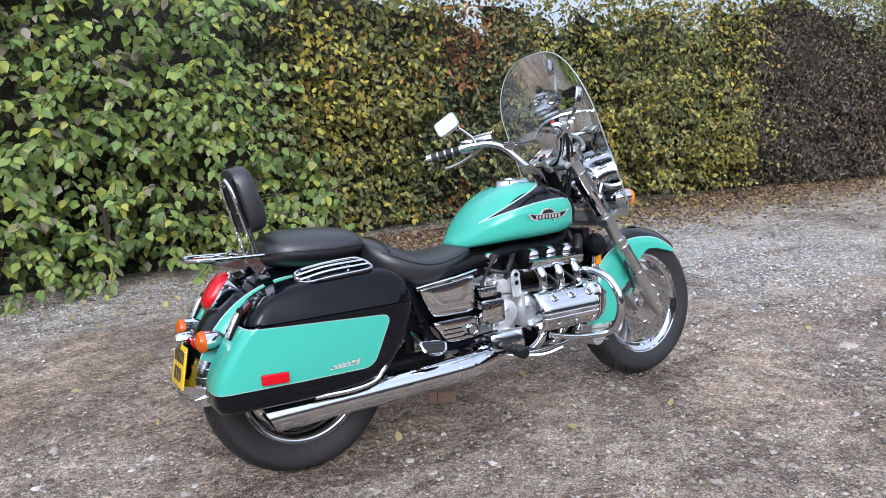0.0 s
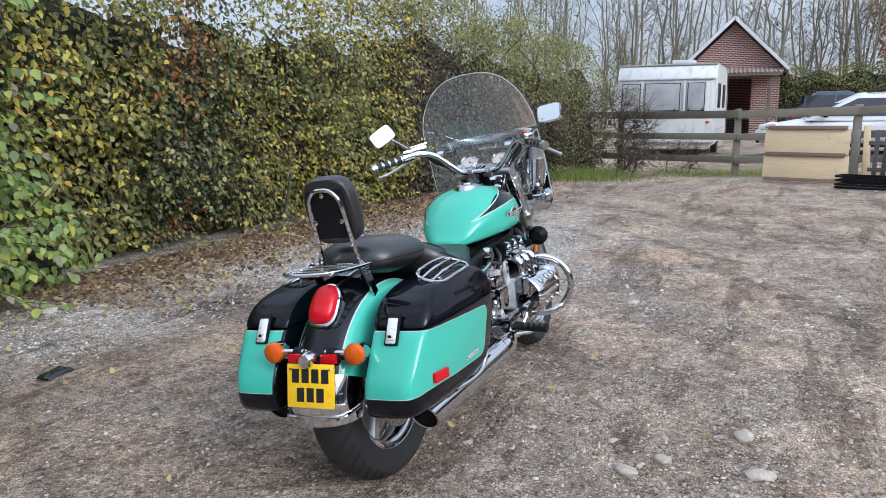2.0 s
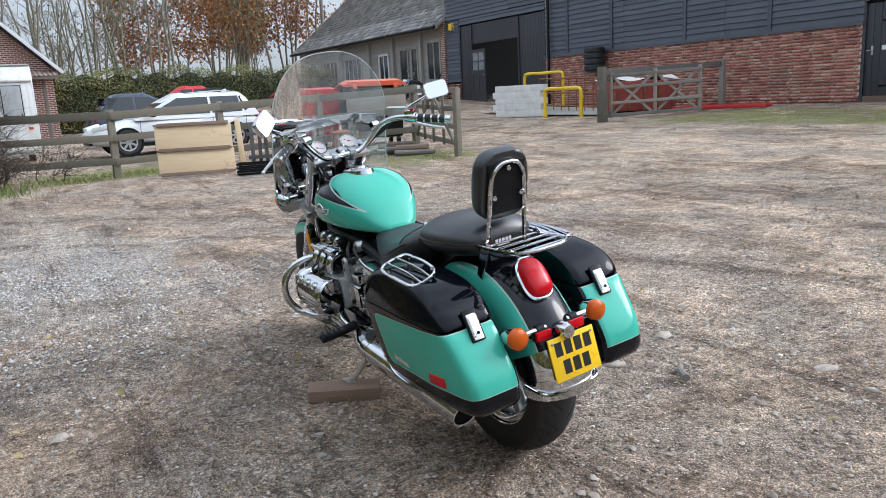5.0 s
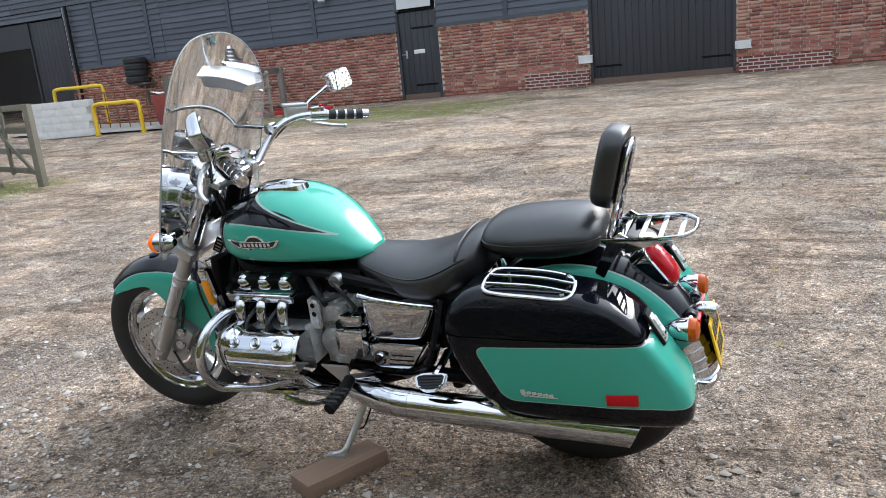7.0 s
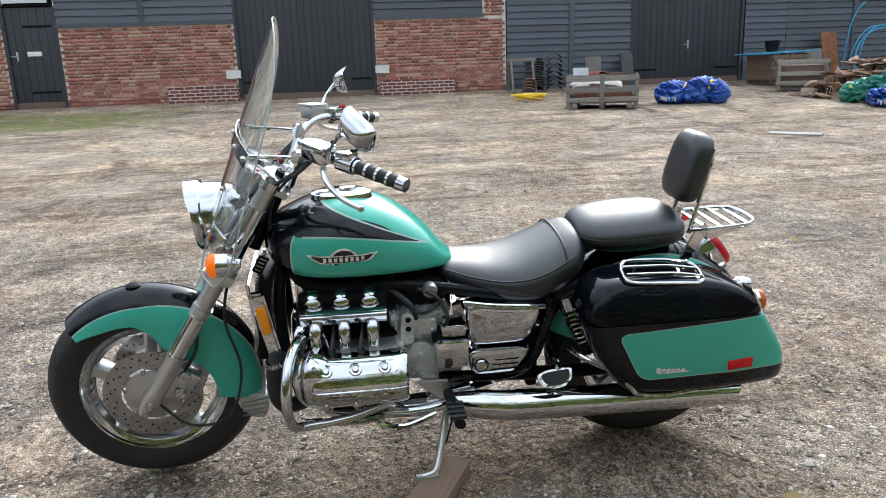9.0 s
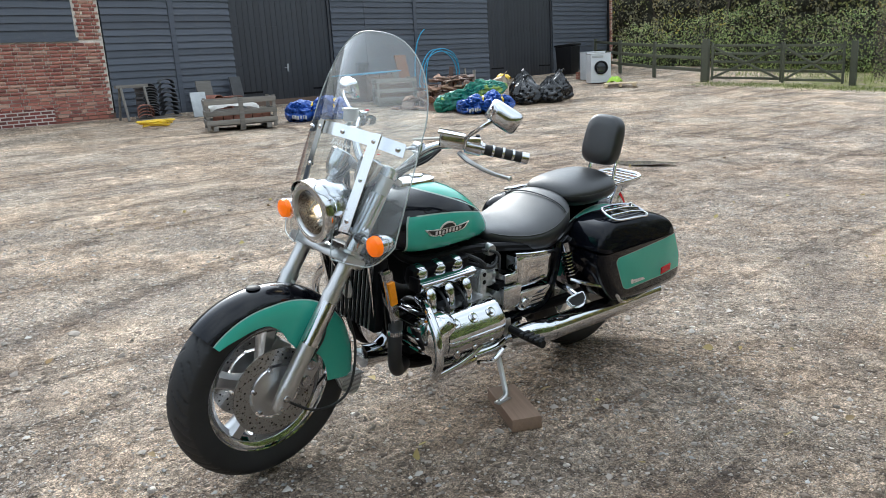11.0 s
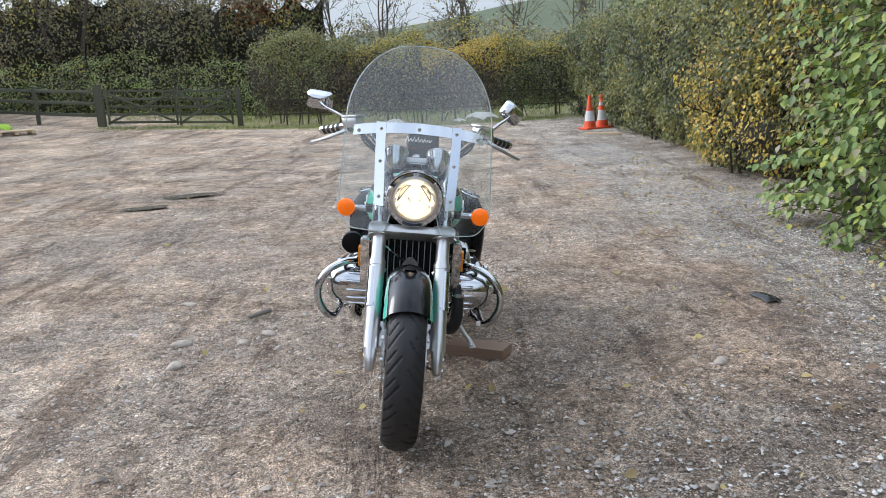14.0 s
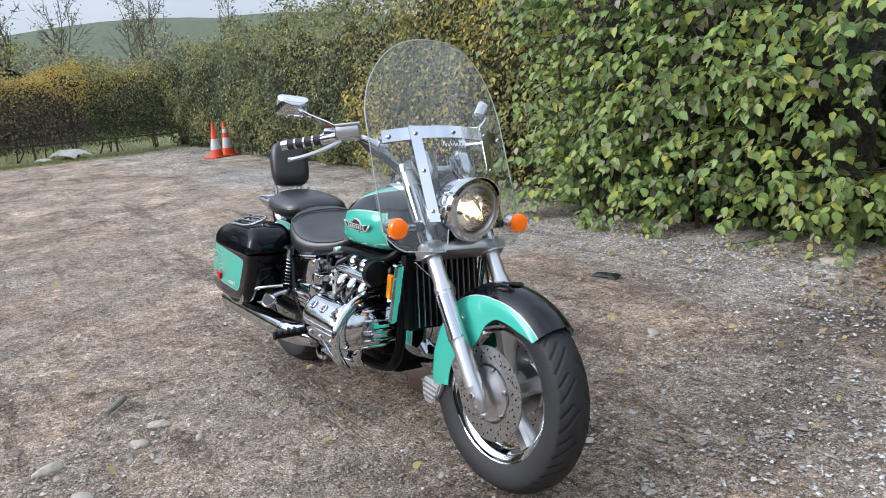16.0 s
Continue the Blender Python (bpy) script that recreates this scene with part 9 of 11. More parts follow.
rail_between(gp1 + Vector((0, 0.04, 0.2)), gp0.lerp(gp1, 0.5) + Vector((0, 0.04, 1.1)), 0.03, 0.07, gate, "brace", MOSSY_RAIL)
# plywood sheet, pickets, drum, crate by the fence
ply = empty("plywood_panel", Matrix.Translation((11.47, -1.61, gz_at(11.5, -1.6))) @ Matrix.Rotation(radians(-103), 4, "Z"), "pale plywood pallet panel with dark battens leaning on the fence", "panel")
lean = pose(0, 0, 0, -9, 0, 0)
for z, h_, dx, tilt in ((0.695, 0.425, 0.0, 0.5), (0.270, 0.375, 0.012, -0.4)):
    part("board", box(lean @ Vector((dx, 0, z)), (1.29, 0.022, h_), lean @ pose(0, 0, 0, 0, tilt, 0), 0.005), PALE_WOOD, ply)
for z in (0.915, 0.476, 0.055):
    part("backing", box(lean @ Vector((0, -0.03, z)), (1.20, 0.03, 0.06), lean, 0.004), BROWN_WOOD, ply)
    for x_, w_ in ((-0.58, 0.10), (-0.02, 0.09), (0.30, 0.05), (0.58, 0.08)):
        part("block", box(lean @ Vector((x_ + 0.03 * math.sin(z * 40), 0.004, z)), (w_, 0.03, 0.034), lean, 0.004), BROWN_WOOD, ply)
for x_, y_, h_, mt, tl in ((-2.40, 12.12, 0.82, OLD_WOOD, 2.0), (-2.56, 12.0, 0.90, PALE_WOOD, -2.0)):
    sp = empty("loose_fence_post", Matrix.Translation((y_, x_, gz_at(y_, x_))), "pale weathered split post leaning on the fence", "post", "loose posts")
    bm = bmesh.new()
    add_box(bm, (0, 0, h_ / 2), (0.05, 0.115, h_), pose(0, 0, 0, tl, 3, 0), 0.010, (0.9, 0.85))
    part("post", bm, mt, sp)
pick = empty("picket_panel", Matrix.Translation((11.35, -3.06, gz_at(11.3, -3.0))) @ Matrix.Rotation(radians(-109), 4, "Z"), "dark weathered picket panel leaning on the fence", "picket fence")
DARK_PICKET = timber("dark_weathered_picket", (0.085, 0.084, 0.085), vary=0.5)
for k in range(8):
    x_ = -0.45 + 0.128 * k
    h_ = 0.83 - 0.02 * (k % 3)
    lean = pose(x_, 0, 0, -6, 1.5 * math.sin(k * 2.3), 0)
    part("picket", outline_prism([(-0.033, 0.0), (0.033, 0.0), (0.034, h_ - 0.05), (0.012, h_), (-0.014, h_ - 0.004), (-0.034, h_ - 0.05)], 0.018, lean, 0.003), DARK_PICKET, pick)
for z in (0.2, 0.62):
    part("cross_rail", box((0, -0.04 - z * 0.1, z), (1.06, 0.03, 0.06), pose(0, 0, 0, -6, 0, 0), 0.004), DARK_PICKET, pick)
sp = empty("loose_fence_post", Matrix.Translation((10.95, -3.62, gz_at(10.95, -3.6))), "pale pinkish split post beside the pickets", "post", "loose posts")
bm = bmesh.new()
add_box(bm, (0, 0, 0.42), (0.05, 0.09, 0.86), pose(0, 0, 0, 5, 3, 0), 0.010, (0.8, 0.75))
part("post", bm, OLD_WOOD, sp)
dk = Mat("rust_streaked_galvanised_bin", (0.3, 0.2, 0.15), 0.7, 0.2)
streak = dk.noise(1.0, 5, 0.65, stretch=(14, 14, 1.6))
dx_, dy_, dz_ = dk.xyz()
dk.colour(dk.mix((dk.noise(5, 5) * 0.34 + dz_ * -1.0).step(-0.06, 0.06), dk.ramp(streak, [(0.32, (0.10, 0.042, 0.022)), (0.46, (0.22, 0.105, 0.055)), (0.58, (0.36, 0.27, 0.20)), (0.72, (0.30, 0.15, 0.08))]), (0.012, 0.010, 0.009)))
BIN_RUST = dk.m
drum = empty("rusty_bin", Matrix.Translation((9.50, -3.60, gz_at(9.5, -3.6))), "rusty tapered incinerator bin with a charred base", "bin")
turn = Matrix.Rotation(radians(90), 4, "X")
bm = bmesh.new()
N_ = 56
prof_ = ((0.165, 0.03), (0.186, 0.03), (0.199, 0.22), (0.214, 0.42), (0.228, 0.60), (0.218, 0.60), (0.180, 0.10))
for r_, z in prof_:
    row_ = []
    for i in range(N_):
        a = 2 * math.pi * i / N_
        rr_ = r_ + (0.0045 * math.cos(14 * a) if 0.05 < z < 0.59 else 0)
        row_.append(bm.verts.new((rr_ * math.cos(a), rr_ * math.sin(a), z)))
    if r_ != 0.165:
        for i in range(N_):
            bm.faces.new((old_[i], old_[(i + 1) % N_], row_[(i + 1) % N_], row_[i]))
    old_ = row_
part("shell", bm, BIN_RUST, drum)
part("lid", lathe([(0.0, 0.635), (0.12, 0.628), (0.215, 0.612), (0.240, 0.596), (0.242, 0.575), (0.232, 0.575), (0.226, 0.596), (0.0, 0.60)], turn, n=36), RUST, drum)
for i in range(3):
    a = 2.1 * i
    part("foot", rod((0.15 * math.cos(a), 0.15 * math.sin(a), 0.0), (0.15 * math.cos(a), 0.15 * math.sin(a), 0.05), 0.02, 8), RUST, drum)
crate = empty("black_crate", Matrix.Translation((10.55, -2.42, gz_at(10.5, -2.4))) @ Matrix.Rotation(radians(-20), 4, "Z"), "black plastic stacking crate", "crate")
part("base", box((0, 0, 0.02), (0.36, 0.70, 0.03), None, 0.004), BLACK_PLASTIC, crate)
for s in (1, -1):
    for z in (0.06, 0.12, 0.18):
        part("side_slat", box((s * 0.175, 0, z), (0.012, 0.70, 0.03)), BLACK_PLASTIC, crate)
        part("end_slat", box((0, s * 0.345, z), (0.36, 0.012, 0.03)), BLACK_PLASTIC, crate)
logs = empty("timber_offcuts", Matrix.Translation((10.35, -5.15, gz_at(10.3, -5.1))), "heap of split logs and offcuts", "log pile")
for k in range(9):
    r = 0.05 + 0.02 * (k % 3)
    part("log", rod((-0.55 + 0.13 * k, -0.35 + 0.07 * (k % 4), r + 0.06 * (k % 2)), (-0.1 + 0.12 * k, 0.25 - 0.1 * (k % 3), r + 0.05 * (k % 2)), r, 9), (GREY_WOOD, BROWN_WOOD, BARK)[k % 3], logs)
long_log = empty("fallen_pole", Matrix.Translation((11.2, -4.9, gz_at(11.2, -4.9))), "long grey pole lying by the fence", "pole")
part("pole", tube([(-0.7, 0.5, 0.06), (0, 0, 0.08), (0.6, -0.6, 0.06)], 0.05, n=9), GREY_WOOD, long_log)


def wheeled_bin(x, y, rz, body, lid, lid_open, label, w=1.35, d=1.0, h=1.15):
    """A four-wheeled trade waste bin."""
    b = empty("waste_bin", pose(x, y, gz_at(x, y), 0, 0, rz), label, "waste bin", "bins behind the fence")
    bm = bmesh.new()
    add_box(bm, (0, 0, 0.16 + (h - 0.16) / 2), (w * 0.86, d * 0.80, h - 0.16), None, 0.05, (1.13, 1.16))
    part("body", bm, body, b)
    part("rim", box((0, 0, h), (w * 1.02, d * 0.98, 0.06), None, 0.02), body, b)
    bl = bmesh.new()
    rr = []
    for t in np.linspace(0, 1, 7):
        yy = d * (t - 0.5)
        zz = h + 0.03 + 0.17 * math.sin(math.pi * (0.15 + 0.6 * t))
        rr.append([Vector((sx * w * 0.5, yy, zz - (0.05 if abs(sx) == 1 else 0) + dz)) for sx, dz in ((-1, 0), (-0.8, 0.02), (0.8, 0.02), (1, 0), (1, -0.03), (-1, -0.03))])
    add_rings(bl, rr)
    part("lid", bl, lid, b)
    for s in (1, -1):
        part("hinge", box((s * w * 0.32, d * 0.5, h + 0.06), (0.10, 0.08, 0.10), None, 0.02), lid, b)
        part("lifting_pin", rod((s * w * 0.5, 0, h - 0.15), (s * w * 0.58, 0, h - 0.15), 0.035, 10), BLACK_PLASTIC, b)
        for q in (1, -1):
            wl_ = part("wheel", rod((s * w * 0.36 - 0.03, q * d * 0.33, 0.09), (s * w * 0.36 + 0.03, q * d * 0.33, 0.09), 0.09, 14), BLACK_PLASTIC, b)
            part("fork", box((s * w * 0.36, q * d * 0.33, 0.15), (0.09, 0.04, 0.10)), GALV, b)
    return b


wheeled_bin(14.10, -4.72, 86, RED_BIN, RED_BIN, False, "red plastic wheeled waste bin")
grey_bin = wheeled_bin(13.45, -6.02, 78, BLACK_PLASTIC, ORANGE_LID, False, "black waste bin with an orange lid and pale board", 1.42, 1.0, 1.22)
part("board", box((0, 0.52, 0.88), (1.34, 0.025, 0.48), None, 0.004), OLD_WOOD, grey_bin, "weathered pale board")
part("board", box((0, -0.52, 0.88), (1.34, 0.025, 0.48), None, 0.004), OLD_WOOD, grey_bin, "weathered pale board")


def car(x, y, rz, length, height, body, label, estate=True):
    """A parked car: lofted body, roof house with panes, wheels, lamps, bumpers; front to +x."""
    c = empty("car", pose(x, y, gz_at(x, y), 0, 0, rz), label, "car", "parked cars")
    L, belt = length / 2, 0.92
    st = smooth_stations(((-L, 0.66, 0.45, 0.74), (-L + 0.06, 0.76, 0.32, 0.86), (-L + 0.35, 0.84, 0.24, 0.93), (-L + 1.2, 0.875, 0.20, 0.94), (0.2, 0.88, 0.19, 0.925), (L - 1.15, 0.87, 0.20, 0.885), (L - 0.55, 0.83, 0.22, 0.79), (L - 0.18, 0.73, 0.26, 0.67), (L, 0.50, 0.36, 0.55)), 4)
    bm = bmesh.new()
    add_rings(bm, [oval(xx, 0, (b + t) / 2, w, (t - b) / 2, 3.6, 32) for xx, w, b, t in st])
    part("body", bm, body, c, angle=50)
    tail = -L + (0.10 if estate else 0.22)
    nose = L - 1.12
    roof_b, roof_f = tail + (0.42 if estate else 0.55), nose - 1.15

    def wide(z):
        return 0.80 - 0.21 * (z - belt) / (height - belt)

    # roof house: one loft from tail to windscreen foot
    prof = [(tail, belt - 0.02), (roof_b, height - 0.05), (roof_b + 0.5, height - 0.005), (roof_f - 0.25, height), (roof_f, height - 0.035), (nose, belt - 0.03)]
    bm = bmesh.new()
    tops = smooth_stations(tuple((xx, zz, 0, 0) for xx, zz in prof), 4)
    add_rings(bm, [[Vector((xx, yy, zz_)) for yy, zz_ in ((-wide(0.85), 0.84), (-wide(zz - 0.05), zz - 0.05), (-wide(zz) * 0.86, zz), (wide(zz) * 0.86, zz), (wide(zz - 0.05), zz - 0.05), (wide(0.85), 0.84))] for xx, zz, _, _ in tops])
    part("roof", bm, body, c, angle=50)

    def pane(name, corners):
        """A thin pane on the side, its corners given as x, z."""
        for s in (1, -1):
            pm = bmesh.new()
            inner = [pm.verts.new((xx, s * (wide(zz) - 0.03), zz)) for xx, zz in corners]
            outer = [pm.verts.new((xx, s * (wide(zz) + 0.008), zz)) for xx, zz in corners]
            pm.faces.new(outer)
            for i in range(len(corners)):
                j = (i + 1) % len(corners)
                pm.faces.new((inner[i], inner[j], outer[j], outer[i]))
            bmesh.ops.recalc_face_normals(pm, faces=pm.faces)
            part(name, pm, WINDOW_GLASS, c, "tinted side window")

    zt, zb = height - 0.115, belt + 0.03
    mid = (roof_b + roof_f) / 2 + 0.05
    pane("side_window", [(mid + 0.04, zb), (nose - 0.30, zb), (roof_f + 0.02, zt - 0.01), (mid + 0.04, zt)])
    pane("side_window", [(mid - 0.86, zb + 0.01), (mid - 0.03, zb), (mid - 0.03, zt), (mid - 0.80, zt)])
    pane("side_window", [(tail + 0.28, zb + 0.09), (mid - 0.93, zb + 0.01), (mid - 0.87, zt), (roof_b + 0.10, zt - 0.03)])
    for name, (xa, za), (xb, zb_) in (("windscreen", (nose - 0.06, belt + 0.03), (roof_f + 0.03, height - 0.07)), ("rear_screen", (tail + 0.02, belt + 0.06), (roof_b - 0.05, height - 0.12))):
        away = 0.02 if name == "windscreen" else -0.02
        pm = bmesh.new()
        v = [pm.verts.new(p) for p in ((xa + away, -wide(za) + 0.06, za), (xa + away, wide(za) - 0.06, za), (xb + away, wide(zb_) - 0.08, zb_), (xb + away, -wide(zb_) + 0.08, zb_))]
        u = [pm.verts.new(q.co - Vector((away * 2.5, 0, 0))) for q in v]
        pm.faces.new(v)
        for i in range(4):
            pm.faces.new((v[i], v[(i + 1) % 4], u[(i + 1) % 4], u[i]))
        bmesh.ops.recalc_face_normals(pm, faces=pm.faces)
        part(name, pm, WINDOW_GLASS, c, "dark glass screen")
    for s in (1, -1):
        part("headlight", box((L - 0.30, s * 0.64, 0.70), (0.42, 0.18, 0.12), pose(0, 0, 0, 0, 14, s * -26), 0.04), LENS_WHITE, c)
        part("rear_lamp", box((-L + 0.14, s * 0.70, 0.84), (0.20, 0.17, 0.19), None, 0.05), RED_LENS, c)
        part("door_mirror", box((nose - 0.42, s * 0.94, 0.98), (0.13, 0.19, 0.13), None, 0.045), BLACK_PLASTIC, c)
        part("sill", box((0, s * 0.855, 0.25), (length - 2.3, 0.05, 0.10), None, 0.02), BLACK_PLASTIC, c)
        for xx in (mid + 0.0, mid - 0.92, nose - 0.10):
            part("door_seam", box((xx, s * 0.869, 0.62), (0.008, 0.02, 0.46)), BLACK_PLASTIC, c)
        for xx in (mid + 0.10, mid - 0.80):
            part("door_handle", box((xx + 0.06, s * 0.882, 0.83), (0.17, 0.03, 0.03), None, 0.01), body, c)
        if estate:
            part("roof_rail", tube([(roof_b + 0.1, s * 0.55, height - 0.02), (mid - 0.3, s * 0.55, height + 0.035), (roof_f - 0.2, s * 0.54, height - 0.01)], 0.014, n=6), GALV, c)
        for xx in (-L + 0.85, L - 0.88):
            turn_ = Matrix.Translation((xx, s * 0.80, 0.32)) if s > 0 else Matrix.Translation((xx, -0.80, 0.32)) @ Matrix.Rotation(math.pi, 4, "Z")
            part("wheel_arch", lathe([(0.30, 0.02), (0.375, 0.02), (0.375, 0.088), (0.30, 0.082)], turn_, n=28), BLACK_PLASTIC, c)
            wh = part("wheel", lathe([(0.0, 0.05), (0.215, 0.06), (0.225, 0.095), (0.25, 0.105), (0.30, 0.10), (0.32, 0.06), (0.32, -0.06), (0.30, -0.10), (0, -0.10)], turn_, n=28), RUBBER, c)
            for k in range(7):
                a = 2 * math.pi * k / 7
                part("wheel_spoke", box((xx + 0.105 * math.cos(a), s * 0.885, 0.32 + 0.105 * math.sin(a)), (0.20, 0.02, 0.055), pose(0, 0, 0, 0, -math.degrees(a), 0), 0.008), GALV, wh)
            part("wheel_rim", lathe([(0.190, 0.07), (0.195, 0.095), (0.222, 0.100), (0.224, 0.08)], turn_, n=28), GALV, wh)
    if estate:
        part("aerial_fin", box((roof_b + 0.28, 0, height + 0.035), (0.16, 0.03, 0.08), pose(0, 0, 0, 0, 18, 0), 0.012), body, c)
    part("grille", box((L - 0.03, 0, 0.46), (0.06, 0.86, 0.14), None, 0.02), BLACK_PLASTIC, c)
    part("lower_grille", box((L - 0.06, 0, 0.31), (0.08, 1.0, 0.07), None, 0.02), BLACK_PLASTIC, c)
    part("bumper_insert", box((-L + 0.04, 0, 0.40), (0.06, 1.1, 0.12), None, 0.02), BLACK_PLASTIC, c)
    return c


LENS_WHITE = simple("clear_lamp", (0.65, 0.67, 0.68), 0.12, vary=0.1)
car(19.45, -2.92, 93, 4.55, 1.50, WHITE_PAINT, "white estate car parked behind the fence")
car(25.2, -3.45, -88, 4.1, 1.58, DARK_BLUE, "dark blue hatchback parked behind the white car", False)
car(31.6, -5.5, 90, 4.0, 1.68, RED_BIN, "red car parked beyond the others", False)

# caravan
van = empty("caravan", pose(19.0, 1.65, 0), "weathered white caravan with three front windows", "caravan")
vb = bmesh.new()
prof = [(0.0, 0.36), (-0.05, 1.05), (0.02, 2.02), (0.16, 2.34), (0.40, 2.47), (3.6, 2.50), (4.1, 2.3), (4.3, 1.3), (4.2, 0.36)]
rows_ = []
for y, k in ((-1.30, 0.985), (-1.26, 1.0), (1.26, 1.0), (1.30, 0.985)):
    rows_.append([Vector((2.1 + (x - 2.1) * k, y, 1.45 + (z - 1.45) * k)) for x, z in prof])
add_rings(vb, rows_)
bmesh.ops.bevel(vb, geom=list(vb.edges), offset=0.03, segments=2, affect="EDGES")
part("body", vb, CARAVAN_WHITE, van, angle=40)
part("waist_trim", box((-0.055, 0, 1.10), (0.03, 2.54, 0.045), None, 0.006), GALV, van)
part("upper_trim", box((0.005, 0, 2.065), (0.05, 2.56, 0.05), pose(0, 0, 0, 0, 4, 0), 0.008), CARAVAN_WHITE, van)
part("roof_trim", box((0.27, 0, 2.44), (0.05, 2.56, 0.04), pose(0, 0, 0, 0, 30, 0), 0.008), GREY_BOARD, van)
PALE_BLIND = simple("closed_pale_blind", (0.30, 0.31, 0.31), 0.22, vary=0.25, scale=3)
for y, w in ((-0.80, 0.50), (0.07, 0.98), (0.90, 0.55)):
    at = Matrix.Translation((-0.030, y, 1.58)) @ pose(0, 0, 0, 0, 4.2, 0)
    wv = part("window", box(at @ Vector((0, 0, 0)), (0.05, w, 0.80), at.to_3x3().to_4x4(), 0.02), GALV, van, "grey window frame")
    part("seal", box(at @ Vector((-0.012, 0, 0)), (0.05, w - 0.05, 0.75), at.to_3x3().to_4x4(), 0.015), BLACK_PLASTIC, wv)
    part("pane", box(at @ Vector((-0.022, 0, 0)), (0.05, w - 0.09, 0.71), at.to_3x3().to_4x4(), 0.015), PALE_BLIND, wv, "pane with a pale blind")
    for s in (1, -1):
        part("catch", box(at @ Vector((-0.05, s * w * 0.34, -0.33)), (0.02, 0.03, 0.05), None, 0.004), BLACK_PLASTIC, wv)
for y in (-0.50, 0.61):
    part("pillar", box((-0.045, y, 1.58), (0.03, 0.06, 0.86), pose(0, 0, 0, 0, 4, 0), 0.008), CARAVAN_WHITE, van)
part("side_window", box((0.95, -1.302, 1.62), (0.85, 0.03, 0.66), None, 0.01), WINDOW_GLASS, van)
part("side_window", box((2.75, -1.302, 1.62), (0.85, 0.03, 0.66), None, 0.01), WINDOW_GLASS, van)
for z in (0.72, 1.12):
    part("side_trim", box((2.1, -1.302, z), (3.9, 0.02, 0.03), None, 0.004), GALV, van)
part("skirt", box((2.1, 0, 0.34), (4.0, 2.4, 0.14), None, 0.02), CARAVAN_WHITE, van)
part("roof_vent", box((0.95, -0.35, 2.54), (0.5, 0.6, 0.10), None, 0.03), CARAVAN_WHITE, van)
part("draw_bar", tube([(0.1, 0.5, 0.38), (-0.7, 0.05, 0.40), (-1.0, 0, 0.42)], 0.035, n=8), GALV, van)
for s in (1, -1):
    part("front_lamp", box((-0.045, s * 1.12, 0.92), (0.03, 0.10, 0.06), None, 0.008), AMBER_LENS, van)
    part("wheel", rod((2.3, s * 1.22, 0.30), (2.3, s * 1.06, 0.30), 0.30, 20), RUBBER, van)
part("jockey_wheel", rod((-0.9, 0.03, 0.10), (-0.9, -0.03, 0.10), 0.10, 14), RUBBER, van)

# ramp wall, hoops, gate and skip by the barn
wallw = empty("white_block_wall", pose(16.4, -12.25, gz_at(16.4, -12.3), 0, 0, 14), "short whitewashed block wall beside the ramp", "wall")
for i in range(4):
    for j in range(5):
        part("block", box((-0.92 + 0.46 * i + (0.1 if j % 2 else 0), 0, 0.09 + 0.185 * j), (0.457, 0.22, 0.1835), None, 0.005), WHITEWASH, wallw)


def hoop(x, y, rz, w, h, label):
    b = empty("hoop_barrier", pose(x, y, gz_at(x, y), 0, 0, rz), label, "hoop barrier", "yellow hoops")
    part("hoop", tube([(-w / 2, 0, -0.1), (-w / 2, 0, h * 0.5), (-w / 2, 0, h - 0.12), (-w / 2 + 0.12, 0, h), (0, 0, h), (w / 2 - 0.12, 0, h), (w / 2, 0, h - 0.12), (w / 2, 0, h * 0.5), (w / 2, 0, -0.1)], 0.05, n=12), YELLOW_PAINT, b)
    for s in (1, -1):
        part("foot", rod((s * w / 2, 0, 0), (s * w / 2, 0, 0.05), 0.075, 12), YELLOW_PAINT, b)


hoop(14.15, -12.2, 2, 1.45, 0.78, "bent yellow steel hoop barrier")
hoop(17.7, -14.4, 12, 1.6, 1.15, "taller bent yellow steel hoop barrier")
rl = empty("ramp_railing", pose(15.6, -13.6, gz_at(15.6, -13.6)), "rusty dark steel railing along the ramp", "railing")
for z in (0.15, 0.55, 0.98):
    part("bar", rod((-1.5, 0, z), (1.7, -0.3, z + 0.08), 0.022, 8), RUST, rl)
for k in range(9):
    part("upright", rod((-1.5 + 0.4 * k, -0.3 * k / 8, 0), (-1.5 + 0.4 * k, -0.3 * k / 8, 1.02), 0.016, 8), RUST, rl)
rampg = bmesh.new()
add_rings(rampg, [[Vector((x, y, gz_at(x, y) + 0.04 + 0.02 * (x - 12) / 8)) for y in np.linspace(-14.9, -12.5, 4)] for x in np.linspace(12.2, 18.6, 10)], closed=False, caps=False)
tagged(part("pavement_ramp", rampg, CONCRETE), "pale concrete ramp up to the barn door", "pavement", kind="structure")

fg = empty("leaning_farm_gate", Matrix.Identity(4), "weathered timber farm gate beside its post", "gate")
post_at(11.35, -11.05, 1.28, 0.18, fg, mat_=MOSSY_RAIL)
post_at(11.0, -14.85, 1.2, 0.14, fg, name="far_post")
a_, b_ = Vector((11.3, -11.25, gz_at(11.3, -11.2))), Vector((10.05, -12.98, gz_at(10.05, -13.0)))
for h in (0.14, 0.42, 0.78, 1.06):
    rail_between(a_ + Vector((0, 0, h)), b_ + Vector((0, 0, h)), 0.03, 0.07, fg, mat_=OLD_WOOD)
for t in (0.02, 0.5, 0.98):
    p = a_.lerp(b_, t)
    rail_between(p + Vector((0.03, 0, 0.08)), p + Vector((0.03, 0, 1.15)), 0.04, 0.08, fg, "upright", OLD_WOOD)
